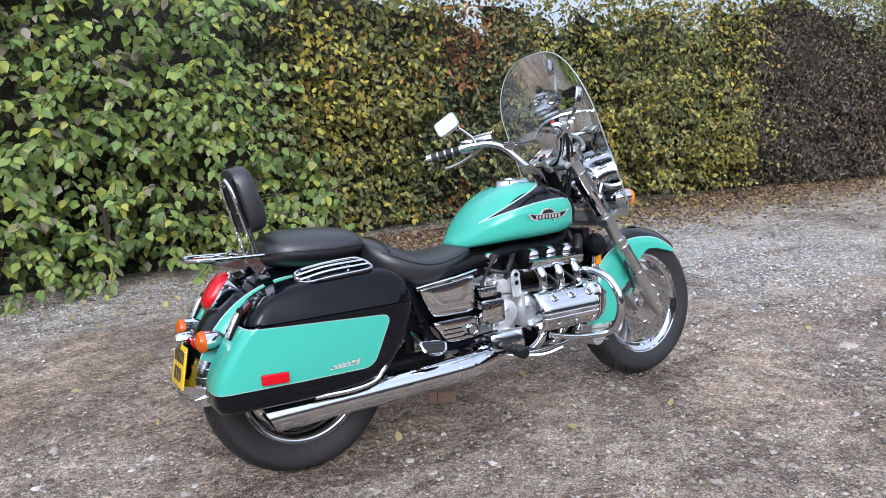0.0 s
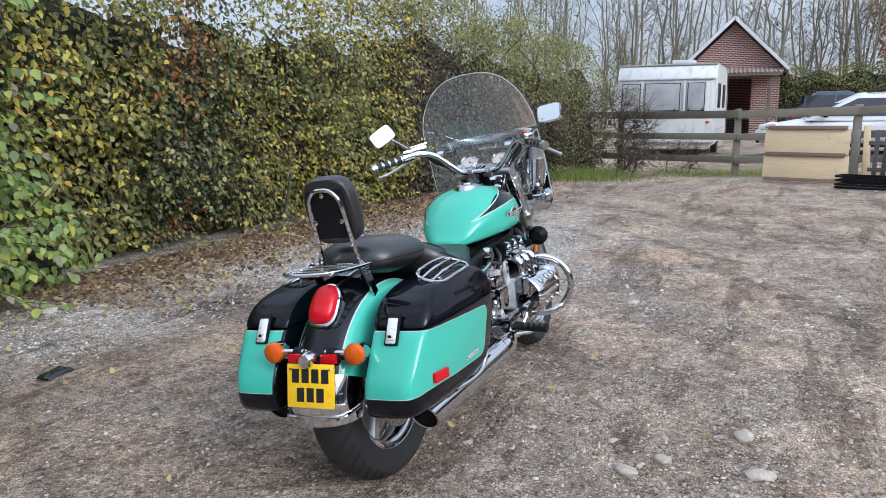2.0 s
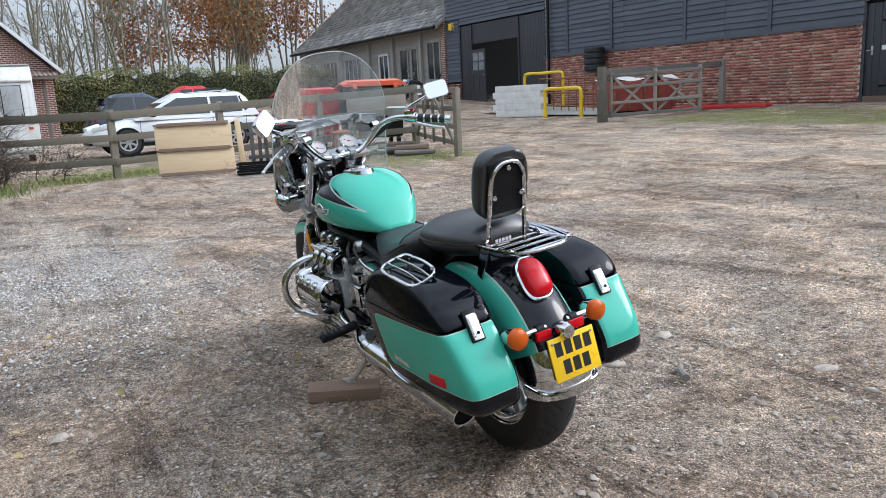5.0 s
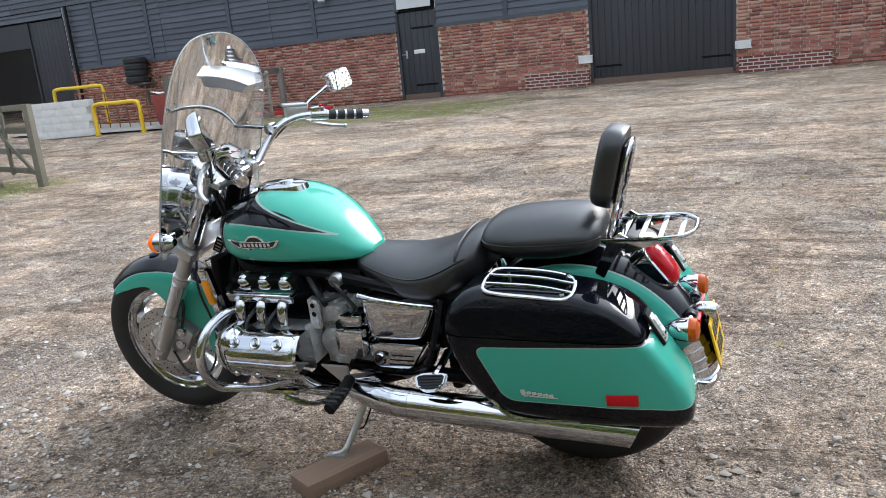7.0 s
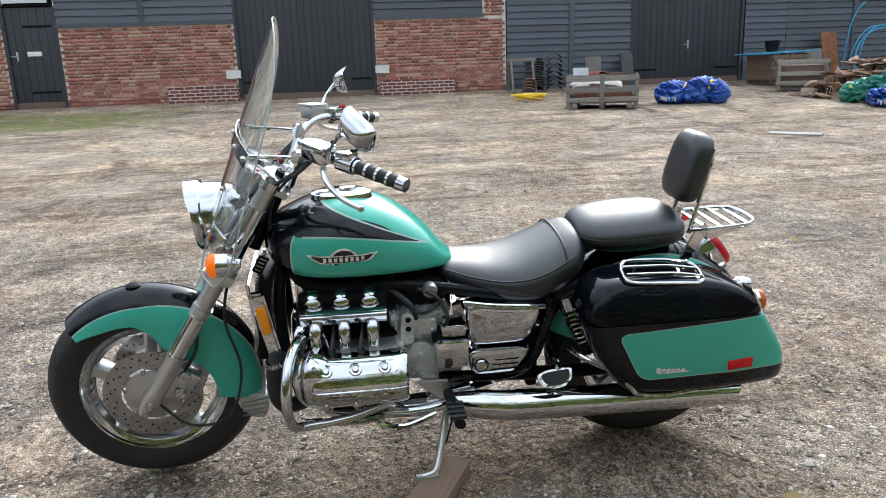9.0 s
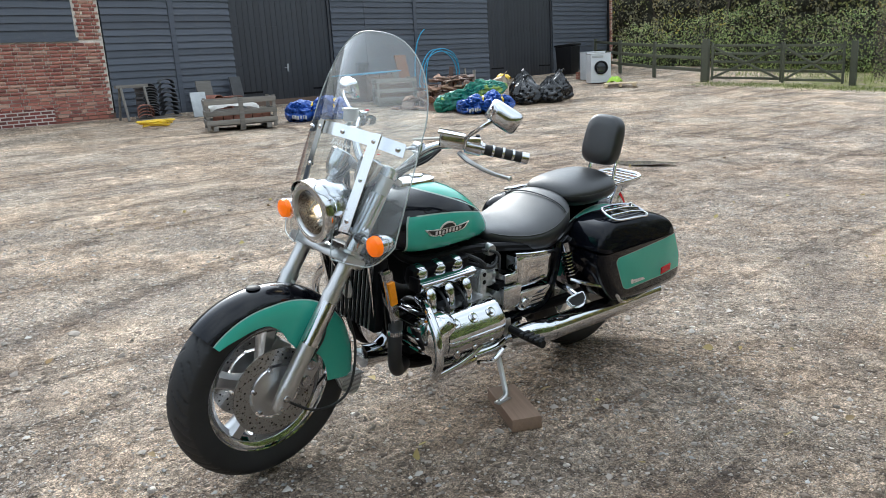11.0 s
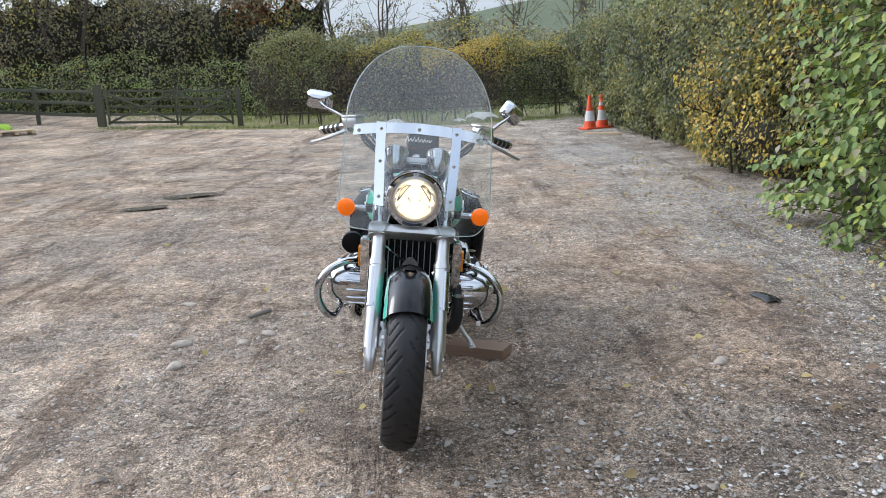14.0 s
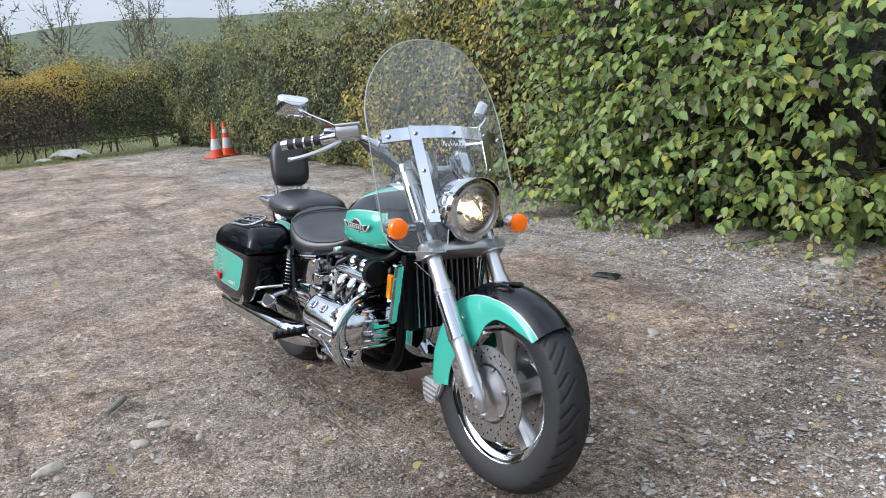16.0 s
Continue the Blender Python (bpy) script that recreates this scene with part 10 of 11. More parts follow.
for t0, t1 in ((0.02, 0.5), (0.5, 0.02), (0.5, 0.98), (0.98, 0.5)):
    rail_between(a_.lerp(b_, t0) + Vector((0.05, 0, 0.1)), a_.lerp(b_, t1) + Vector((0.05, 0, 1.08)), 0.03, 0.06, fg, "brace", OLD_WOOD)
rail_between((11.35, -11.1, gz_at(11.3, -11.1) + 1.15), (11.0, -14.8, gz_at(11, -14.8) + 1.10), 0.05, 0.13, fg, "top_rail")
skip = empty("red_skip", pose(12.6, -13.4, gz_at(12.6, -13.4), 0, 0, 65), "small rust-red metal skip covered with a pale sheet", "skip")
sb = bmesh.new()
add_box(sb, (0, 0, 0.45), (1.7, 1.2, 0.75), None, 0.02, (1.12, 1.08))
part("body", sb, simple("rust_red_paint", (0.26, 0.045, 0.035), 0.7, vary=0.35, scale=4), skip)
for k in range(5):
    part("stiffener", box((-0.8 + 0.4 * k, 0.64, 0.45), (0.05, 0.05, 0.72), pose(0, 0, 0, -4, 0, 0), 0.005), RUST, skip)
shm = bmesh.new()
add_rings(shm, [[Vector((x, y, 0.86 + 0.06 * math.sin(x * 5) * math.cos(y * 4) + 0.05 * (1 - abs(y)))) for y in np.linspace(-0.62, 0.62, 8)] for x in np.linspace(-0.95, 0.95, 12)], closed=False, caps=False)
part("cover_sheet", shm, WHITEWASH, skip, "crumpled pale sheet")
tr_ = empty("red_trailer_frame", pose(10.4, -14.1, gz_at(10.4, -14.1), 0, 0, 25), "flat red metal frame lying by the wall", "frame")
for y in (-0.35, 0.35):
    part("beam", box((0, y, 0.08), (2.2, 0.10, 0.08), None, 0.01), RED_BIN, tr_)
for x in (-1.0, -0.3, 0.4, 1.0):
    part("cross_beam", box((x, 0, 0.08), (0.08, 0.7, 0.06), None, 0.01), RED_BIN, tr_)
ty = empty("tyre_stack", pose(16.3, -15.35, gz_at(16.3, -15.35) + 1.15), "stack of black tyres hung on the barn wall", "tyre stack")
for k in range(4):
    part("tyre", lathe([(0.18, -0.08), (0.30, -0.09), (0.33, -0.05), (0.33, 0.05), (0.30, 0.09), (0.18, 0.08), (0.18, -0.08)], Matrix.Translation((0, 0, 0.09 + 0.18 * k)) @ Matrix.Rotation(radians(90), 4, "X"), n=26), RUBBER, ty)
part("shelf", box((0, -0.1, -0.03), (0.8, 0.45, 0.06)), GREY_WOOD, ty)
part("shelf_bracket", box((0, -0.27, -0.35), (0.08, 0.12, 0.6)), GREY_WOOD, ty)

# parked motorcycle in front of the grey building
mb = empty("parked_motorcycle", pose(26.5, -14.55, gz_at(26.5, -14.5), 8, 0, 38), "black cruiser motorcycle parked by the building", "motorcycle")
for x, r_ in ((-0.72, 0.31), (0.78, 0.33)):
    at = Matrix.Translation((x, 0, r_))
    wq = part("wheel", lathe([(r_ - 0.10, -0.05), (r_ - 0.02, -0.07), (r_, 0), (r_ - 0.02, 0.07), (r_ - 0.10, 0.05), (r_ - 0.10, -0.05)], at, n=30), RUBBER, mb)
    part("wheel_rim", lathe([(r_ - 0.12, -0.04), (r_ - 0.09, -0.055), (r_ - 0.09, 0.055), (r_ - 0.12, 0.04), (r_ - 0.12, -0.04)], at, n=30), CHROME, wq)
    for k in range(9):
        a = 2 * math.pi * k / 9
        part("spoke", rod((x, 0, r_), (x + (r_ - 0.10) * math.cos(a), 0, r_ + (r_ - 0.10) * math.sin(a)), 0.012, 6), STEEL, wq)
    part("mudguard", guard_mesh(Vector((x, 0, r_)), r_ + 0.03, 0.085, 20 if x < 0 else 30, 165 if x < 0 else 150, lambda t: 0.06, 18), BLACK_GLOSS, mb)
part("tank", body_loft(smooth_stations(((0.40, 0.06, 0.74, 0.82), (0.28, 0.15, 0.70, 0.93), (0.0, 0.16, 0.70, 0.92), (-0.22, 0.07, 0.70, 0.78))), 2.4, 24), BLACK_GLOSS, mb)
part("seat", body_loft(smooth_stations(((-0.15, 0.10, 0.64, 0.73), (-0.42, 0.15, 0.62, 0.72), (-0.60, 0.12, 0.70, 0.83), (-0.92, 0.10, 0.76, 0.88))), 2.6, 20), LEATHER, mb)
part("backrest", box((-1.0, 0, 1.02), (0.06, 0.24, 0.24), pose(0, 0, 0, 0, -14, 0), 0.03), LEATHER, mb)
for x_, tl in ((0.18, 24), (-0.05, -24)):
    part("cylinder", box((x_, 0, 0.56), (0.17, 0.20, 0.30), pose(0, 0, 0, 0, tl, 0), 0.03), STEEL, mb)
part("crankcase", box((0.02, 0, 0.36), (0.50, 0.30, 0.24), None, 0.07), CHROME, mb)
part("saddle_bag", box((-0.72, 0.24, 0.56), (0.46, 0.14, 0.30), None, 0.05), BLACK_PLASTIC, mb)
part("saddle_bag", box((-0.72, -0.24, 0.56), (0.46, 0.14, 0.30), None, 0.05), BLACK_PLASTIC, mb)
for s in (1, -1):
    part("fork_leg", rod((0.78, s * 0.10, 0.33), (0.42, s * 0.10, 0.98), 0.026, 10), CHROME, mb)
    part("silencer", rod((-0.1, s * 0.17, 0.28), (-0.95, s * 0.20, 0.32), 0.05, 12), CHROME, mb)
    part("indicator", box((-0.98, s * 0.16, 0.72), (0.06, 0.06, 0.06), None, 0.02), AMBER_LENS, mb)
    part("mirror", box((0.30, s * 0.36, 1.28), (0.03, 0.13, 0.08), None, 0.012), CHROME, mb)
    part("mirror_stem", rod((0.30, s * 0.30, 1.08), (0.30, s * 0.35, 1.26), 0.006, 6), CHROME, mb)
part("handlebar", tube([(0.16, 0.40, 1.06), (0.34, 0.24, 1.10), (0.42, 0, 1.0), (0.34, -0.24, 1.10), (0.16, -0.40, 1.06)], 0.014, n=8), CHROME, mb)
part("headlight", lathe([(0, 0.09), (0.09, 0.07), (0.10, 0), (0.05, -0.09), (0, -0.09)], Matrix.Translation((0.58, 0, 0.90)) @ Matrix.Rotation(radians(-90), 4, "Z"), n=20), CHROME, mb)
part("rear_lamp", box((-1.06, 0, 0.66), (0.06, 0.12, 0.08), None, 0.02), RED_LENS, mb)
part("number_plate", box((-1.08, 0, 0.52), (0.01, 0.22, 0.16)), PLATE_YELLOW, mb)
part("side_stand", rod((0.0, 0.12, 0.30), (-0.05, 0.30, 0.02), 0.014, 8), BLACK_SATIN, mb)

# ---- salvage along the barn ----
def slat_crate(x, y, rz, w, d, h, label, mat_=None, group="slatted crates"):
    """An open crate: corner posts, side slats, bearers."""
    mat_ = mat_ or GREY_WOOD
    c = empty("slatted_crate", pose(x, y, gz_at(x, y), 0, 0, rz), label, "crate", group)
    for sx in (1, -1):
        for sy in (1, -1):
            part("corner_post", box((sx * (w / 2 - 0.03), sy * (d / 2 - 0.03), h / 2 + 0.05), (0.06, 0.06, h + 0.04), None, 0.004), mat_, c)
    for z in (0.16, h * 0.5 + 0.06, h):
        for s in (1, -1):
            part("slat", box((0, s * d / 2, z), (w, 0.022, 0.085), pose(0, 0, 0, 0, 0.6 * s, 0), 0.003), mat_, c)
            part("slat", box((s * w / 2, 0, z), (0.022, d, 0.085), None, 0.003), mat_, c)
    for s in (1, -1):
        part("upright", box((0, s * (d / 2 + 0.02), h / 2 + 0.06), (0.085, 0.022, h), None, 0.003), mat_, c)
    for x_ in (-w * 0.38, 0, w * 0.38):
        part("bearer", box((x_, 0, 0.05), (0.09, d, 0.09), None, 0.004), mat_, c)
    part("deck", box((0, 0, 0.11), (w - 0.04, d - 0.04, 0.03)), mat_, c)
    return c


def sheet_heap(name, x, y, z, rx, ry, h, material, label, category, seed, n=22, parent=None):
    """A crumpled, sagging sheet or sack."""
    r = np.random.default_rng(seed)
    bm = bmesh.new()
    rows_ = []
    for i in range(n + 1):
        u = 2 * i / n - 1
        row = []
        for j in range(n + 1):
            v = 2 * j / n - 1
            q = max(abs(u), abs(v)) * 0.6 + 0.4 * math.hypot(u, v) / 1.414
            p = Vector((u * 3 + seed, v * 3, seed * 0.7))
            zz = h * max(0, 1 - q ** 3.4) ** 0.6 * (0.85 + 0.22 * noise.noise(p)) + h * 0.13 * abs(noise.noise(p * 2.4)) * (1 - q * 0.8) - h * 0.10 * abs(noise.noise(p * 5.0 + Vector((2, 1, 0)))) * (1 - q * 0.7)
            row.append(Vector((u * rx * (1 + 0.12 * noise.noise(p * 0.8)), v * ry * (1 + 0.12 * noise.noise(p * 0.9 + Vector((5, 0, 0)))), max(-0.01, zz))))
        rows_.append(row)
    add_rings(bm, rows_, closed=False, caps=False)
    m = pose(x, y, z, 0, 0, float(r.uniform(0, 40)))
    if parent is not None:
        return part(name, bm, material, parent, "", m, 60)
    ob = part(name, bm, material, None, label, m, 60)
    return tagged(ob, category=category)


BLUE_SACK = simple("blue_woven_sack", (0.022, 0.085, 0.36), 0.42, vary=0.3, scale=6, fine=200, bump=0.3)
gs_ = Mat("green_woven_sack", (0.02, 0.2, 0.12), 0.40)
gs_.colour(gs_.mix(gs_.noise(2.6, 3).step(0.56, 0.62), gs_.ramp(gs_.noise(9, 4), [(0.3, (0.012, 0.12, 0.085)), (0.7, (0.03, 0.27, 0.18))]), (0.30, 0.42, 0.08)))
GREEN_SACK = gs_.m
BLACK_BAG = simple("black_bin_liner", (0.012, 0.012, 0.013), 0.25, vary=0.2)
WHITE_SHEET = simple("dirty_white_sheet", (0.52, 0.50, 0.46), 0.7, vary=0.2, scale=8)
TILE_RED = simple("red_clay_tile", (0.26, 0.11, 0.075), 0.85, vary=0.4, scale=5)
TILE_DARK = simple("dark_concrete_tile", (0.07, 0.07, 0.072), 0.8, vary=0.3, scale=5)
BLUE_PIPE = simple("blue_water_pipe", (0.04, 0.30, 0.50), 0.4, vary=0.1)
c1 = slat_crate(-3.95, -10.95, -22, 1.25, 0.95, 0.52, "slatted grey crate of bricks under a pale sheet")
for k in range(12):
    part("brick", box((-0.45 + 0.17 * (k % 6), -0.22 + 0.38 * (k // 6), 0.22), (0.16, 0.30, 0.20), pose(0, 0, 0, 0, 0, 3 * math.sin(k)), 0.005), TILE_RED, c1)
sheet_heap("dust_sheet", 0.12, 0.0, 0.34, 0.45, 0.34, 0.20, WHITE_SHEET, "", "", 3, parent=c1)
def bin_bag(x, y, rad, h, seed):
    """A tied refuse bag: slumped, creased body drawn up into a knotted, leaning neck."""
    bm, rings = bmesh.new(), []
    for i in range(30):
        t = i / 29
        body = float(np.interp(t, [0, 0.05, 0.16, 0.40, 0.62, 0.80, 0.92, 1.0], [0.72, 0.90, 1.0, 0.95, 0.72, 0.42, 0.17, 0.10]))
        lean = Vector((math.sin(seed * 2.1), math.cos(seed * 1.3), 0)) * 0.32 * rad * t * t
        ring = []
        for k in range(44):
            a = 2 * math.pi * k / 44
            p = Vector((math.cos(a) * 1.7, math.sin(a) * 1.7, t * 1.6 + seed))
            crease = 1 - abs(noise.noise(Vector((math.cos(a) * 2.6, math.sin(a) * 2.6, t * 2.2 + seed * 3))))
            fine_ = 1 - abs(noise.noise(Vector((math.cos(a) * 5, math.sin(a) * 5, t * 5 + seed))))
            fold = 0.34 * noise.noise(p) - 0.34 * crease ** 6 - 0.16 * fine_ ** 5 + 0.12
            q = rad * body * (1 + fold + 0.08)
            ring.append(Vector((q * math.cos(a), q * math.sin(a), h * t * (1 + 0.12 * noise.noise(p * 1.4)))) + lean)
        rings.append(ring)
    add_rings(bm, rings)
    root = empty("bin_bag", pose(x, y, gz_at(x, y) - 0.01, 0, 0, 40 * seed), "full shiny black bin bag", "bin bag", "bin bags")
    part("bag_body", bm, BLACK_BAG, root, "", None, 40)
    top = rings[-1][0]
    part("knot", tube([top + Vector((0, 0, -0.03)), top + Vector((0.03, 0.01, 0.03)), top + Vector((0.07, 0.05, 0.035)), top + Vector((0.11, 0.06, 0.0))], lambda t: 0.022 * (1 - 0.4 * t), n=6, flat=0.5), BLACK_BAG, root)
    return root


def full_sack(name, x, y, rz, size, material, label, seed, cuffs=True, slump=0.0, tip=0.0, up=0.0):
    """A filled woven sack lying down: a bulging, creased body with a gathered mouth."""
    z = gz_at(x, y) + up
    bm = bmesh.new()
    rings = []
    lx, ly, lz = size
    n, around = 56, 60
    for i in range(n + 1):
        t = i / n
        q = min(1.0, 0.34 + 1.25 * math.sin(math.pi * min(1, t * 1.02 + 0.01)) ** 0.7) if 0 < i < n else 0.22
        pinch = 1 - 0.24 * math.exp(-((t - 0.42) / 0.045) ** 2) - 0.14 * math.exp(-((t - 0.75) / 0.04) ** 2) - 0.12 * math.exp(-((t - 0.16) / 0.03) ** 2)
        mid = Vector((0, 0.16 * ly * math.sin(t * 5 + seed), 0))
        ring = []
        for k in range(around):
            a = 2 * math.pi * k / around
            c_, s_ = math.cos(a), math.sin(a)
            p = Vector((t * 4 + seed, c_ * 1.6, s_ * 1.6))
            folds = 1 - abs(noise.noise(Vector((t * 9 + c_ * 2.0 + seed, c_ * 3.0 + t * 2, s_ * 3.0))))
            small = 1 - abs(noise.noise(Vector((t * 22 + s_ * 3 + seed, c_ * 6.0, s_ * 6.0))))
            g = q * pinch * (1.05 + 0.26 * noise.noise(p) - 0.34 * folds ** 7 - 0.16 * small ** 6)
            lift = 1 + slump * (0.9 * math.sin(t * 2.6 + 0.25) ** 2 * (0.6 + noise.noise(Vector((t * 4, seed, 0)))) - 0.25)
            ring.append(mid + Vector((lx * (t - 0.5), ly * 0.5 * g * math.copysign(abs(c_) ** 0.85, c_), max(0.0, (lz * 0.44 + lz * 0.54 * g * math.copysign(abs(s_) ** 0.85, s_)) * lift))))
        rings.append(ring)
    add_rings(bm, rings)
    root = empty(name, pose(x, y, z - 0.005, 0, tip, rz), label, "sack")
    part("sack_body", bm, material, root, "", None, 75)
    if cuffs:
        for t in (0.42, 0.75):
            ring = rings[round(n * t)]
            loop = [ring[k % around] + Vector((0.01 * math.sin(k), 0, 0.006)) for k in range(0, around // 2 + 1, 3)]
            part("lifting_strap", tube(loop, 0.022, n=6, flat=0.3), YELLOW_PAINT, root, "yellow webbing strap")
        marks = bmesh.new()
        for k in range(7):
            v = rings[round(n * (0.16 + 0.032 * k))][round(around * 0.55)]
            add_box(marks, v + Vector((0, -0.004, 0)), (0.03, 0.022, 0.07), None, 0.004)
        part("printed_mark", marks, WHITE_SHEET, root, "pale print as plain bars")
    return root


full_sack("blue_sack", -5.72, -10.98, 137, (1.32, 0.78, 0.44), BLUE_SACK, "full blue woven builder's sack lying on the gravel", 4, True, 0.4)
hose_t = empty("coiled_hose", pose(-3.05, -12.75, gz_at(-3, -12.7)), "coil of yellow hose on the ground", "hose")
coil_pts = [Vector(((0.26 + 0.07 * math.sin(k * 1.3)) * math.cos(k * 0.6) + 0.08 * math.sin(k * 0.21), (0.20 + 0.05 * math.cos(k * 1.1)) * math.sin(k * 0.6), 0.03 + 0.10 * abs(math.sin(k * 0.17)))) for k in range(62)]
part("hose", tube(coil_pts, 0.016, n=7, per=3), YELLOW_PAINT, hose_t)


def tile_stack(x, y, n, material, label, rz=0, curve=True, h=0.30):
    s = empty("tile_stack", pose(x, y, gz_at(x, y), 0, 0, rz), label, "tile stack", "salvaged tiles")
    bm0 = bmesh.new()
    rows_ = [[Vector((0.16 * math.cos(a), yy, (0.10 if curve else 0.02) * math.sin(a) + dz)) for a, dz in [(math.pi * q / 8, 0) for q in range(9)] + [(math.pi * q / 8, -0.016) for q in reversed(range(9))]] for yy in (-0.19, 0.19)]
    add_rings(bm0, rows_)
    me = finish(bm0, "tile", material)
    for k in range(n):
        ob = new("tile", me)
        ob.parent = s
        ob.matrix_basis = pose(0.01 * math.sin(k * 3), 0.02 * math.sin(k * 5), 0.05 + h * k / max(1, n - 1) * 1.0, 0, 0, 4 * math.sin(k * 7))
    part("pallet_board", box((0, 0, 0.02), (0.42, 0.45, 0.035)), GREY_WOOD, s)
    return s


tile_stack(-3.75, -14.9, 12, TILE_DARK, "stack of dark curved ridge tiles", 10, True, 0.62)
tile_stack(-4.25, -14.95, 8, TILE_DARK, "stack of dark curved ridge tiles", -8, True, 0.70)
tile_stack(-5.15, -14.6, 5, TILE_RED, "stack of red clay tiles", 20, True, 0.28)
tile_stack(-5.75, -14.8, 9, TILE_RED, "stack of flat red tiles", 5, False, 0.30)
tile_stack(-3.5, -14.4, 4, TILE_RED, "stack of red clay ridge tiles", -20, True, 0.20)
for k, (x, y, w, h, mat_, label) in enumerate(((-4.65, -14.15, 0.36, 0.55, GALV, "blue-grey slate sheet leaning on a stack"), (-5.35, -15.25, 0.40, 0.75, GREY_WOOD, "weathered board leaning on the barn"), (-6.25, -15.35, 0.32, 0.80, TILE_DARK, "grey slate leaning on the barn"), (-11.55, -15.2, 0.50, 1.12, RUST, "rust-red sheet leaning on the barn"))):
    s_ = empty("leaning_sheet", pose(x, y, gz_at(x, y), 12, 0, 4 * k), label, "sheet")
    part("sheet", box((0, 0, h / 2), (w, 0.03, h), None, 0.004), mat_, s_)
    part("edge_batten", box((0, -0.02, h - 0.04), (w * 0.95, 0.02, 0.05), None, 0.003), mat_, s_)
rackx = empty("timber_trestle", pose(-3.4, -14.75, gz_at(-3.4, -14.7)), "old grey timber trestle", "trestle")
for x_ in (-0.25, 0.25):
    for s in (1, -1):
        part("leg", rod((x_, s * 0.28, 0), (x_, s * 0.04, 0.72), 0.028, 7), GREY_WOOD, rackx)
part("top_beam", box((0, 0, 0.73), (0.7, 0.09, 0.07), None, 0.005), GREY_WOOD, rackx)
c2 = slat_crate(-9.45, -14.25, 6, 1.0, 0.9, 0.62, "brown slatted crate under a blue board", BROWN_WOOD)
part("side_panel", merged(box((0, 0.44, 0.38), (0.96, 0.015, 0.50)), box((0.49, 0, 0.38), (0.015, 0.86, 0.50)), box((-0.49, 0, 0.38), (0.015, 0.86, 0.50))), BROWN_WOOD, c2)
part("blue_board", box((0.05, 0, 0.72), (1.55, 1.0, 0.025), pose(0, 0, 0, 0, 1.5, 0), 0.004), BLUE_PIPE, c2, "bright blue board")
for s in (1, -1):
    part("brace", box((s * 0.28, 0.47, 0.35), (0.06, 0.02, 0.70), pose(0, 0, 0, 0, s * 35, 0), 0.003), BROWN_WOOD, c2)
tub = empty("black_tub", pose(-9.25, -14.2, gz_at(-9.4, -14.25) + 0.735), "black plastic tub on the blue board", "tub")
part("tub_wall", lathe([(0.0, 0.01), (0.13, 0.01), (0.17, 0.26), (0.18, 0.26), (0.165, 0.25), (0.125, 0.03), (0, 0.03)], Matrix.Rotation(radians(90), 4, "X") @ Matrix.Scale(1, 4), n=22), BLACK_PLASTIC, tub)
c3 = slat_crate(-9.05, -12.70, 58, 1.35, 0.95, 0.58, "pale greenish slatted crate beside the tiles", OLD_WOOD)
for sx in (1, -1):
    for a in (1, -1):
        part("brace", box((sx * 0.34, 0.50, 0.34), (0.055, 0.02, 0.62), pose(0, 0, 0, 0, a * sx * 38, 0), 0.003), OLD_WOOD, c3)
part("filling", box((0, 0, 0.32), (1.18, 0.80, 0.40), None, 0.03), BROWN_WOOD, c3)
heap = empty("tile_heap", pose(-9.10, -10.62, gz_at(-9.1, -10.6), 0, 0, 135), "tumbled heap of red clay tiles and bricks", "tile heap")
hp = np.random.default_rng(12)
OLD_CLAY = Mat("weathered_clay_tile", (0.2, 0.12, 0.09), 0.85)
OLD_CLAY.colour(OLD_CLAY.mix(OLD_CLAY.noise(9, 5).step(0.42, 0.7) * 0.6, OLD_CLAY.ramp(OLD_CLAY.random(False), [(0.0, (0.085, 0.055, 0.045)), (0.35, (0.19, 0.105, 0.075)), (0.75, (0.27, 0.165, 0.12)), (1.0, (0.42, 0.33, 0.26))]), (0.12, 0.085, 0.07)))
OLD_CLAY.bump(OLD_CLAY.noise(60, 4), 0.3, 0.004)
OLD_CLAY = OLD_CLAY.m
tm = finish(box((0, 0, 0), (0.27, 0.17, 0.022), None, 0.003), "tile", OLD_CLAY)
tm2 = finish(box((0, 0, 0), (0.25, 0.16, 0.03), None, 0.003), "tile", simple("buff_clay_tile", (0.36, 0.22, 0.15), 0.85, vary=0.35, scale=5))
# rows of tiles stood on edge in two or three tiers, loose ones tumbled over them
for x0, y0, z0, n_, turn, tip in ((-0.75, 0.35, 0.10, 13, 8, 10), (0.05, 0.40, 0.10, 14, -5, -8), (0.72, 0.25, 0.10, 12, 12, 12), (-0.95, -0.15, 0.10, 10, 70, 14), (0.35, -0.10, 0.30, 13, 4, 8), (-0.45, 0.05, 0.31, 14, -10, -10), (0.0, 0.0, 0.50, 10, 6, 12), (0.85, -0.30, 0.10, 9, 60, -10)):
    ca_, sa_ = math.cos(radians(turn)), math.sin(radians(turn))
    for k in range(n_):
        d = (k - n_ / 2) * 0.046
        ob = new("tile", tm if hp.uniform() < 0.7 else tm2)
        ob.parent = heap
        ob.matrix_basis = pose(x0 + d * ca_, y0 + d * sa_, z0 + hp.normal(0, 0.012), 90, 0, turn + 90 + hp.normal(0, 4)) @ pose(0, 0, 0, tip + hp.normal(0, 4), 0, 0)
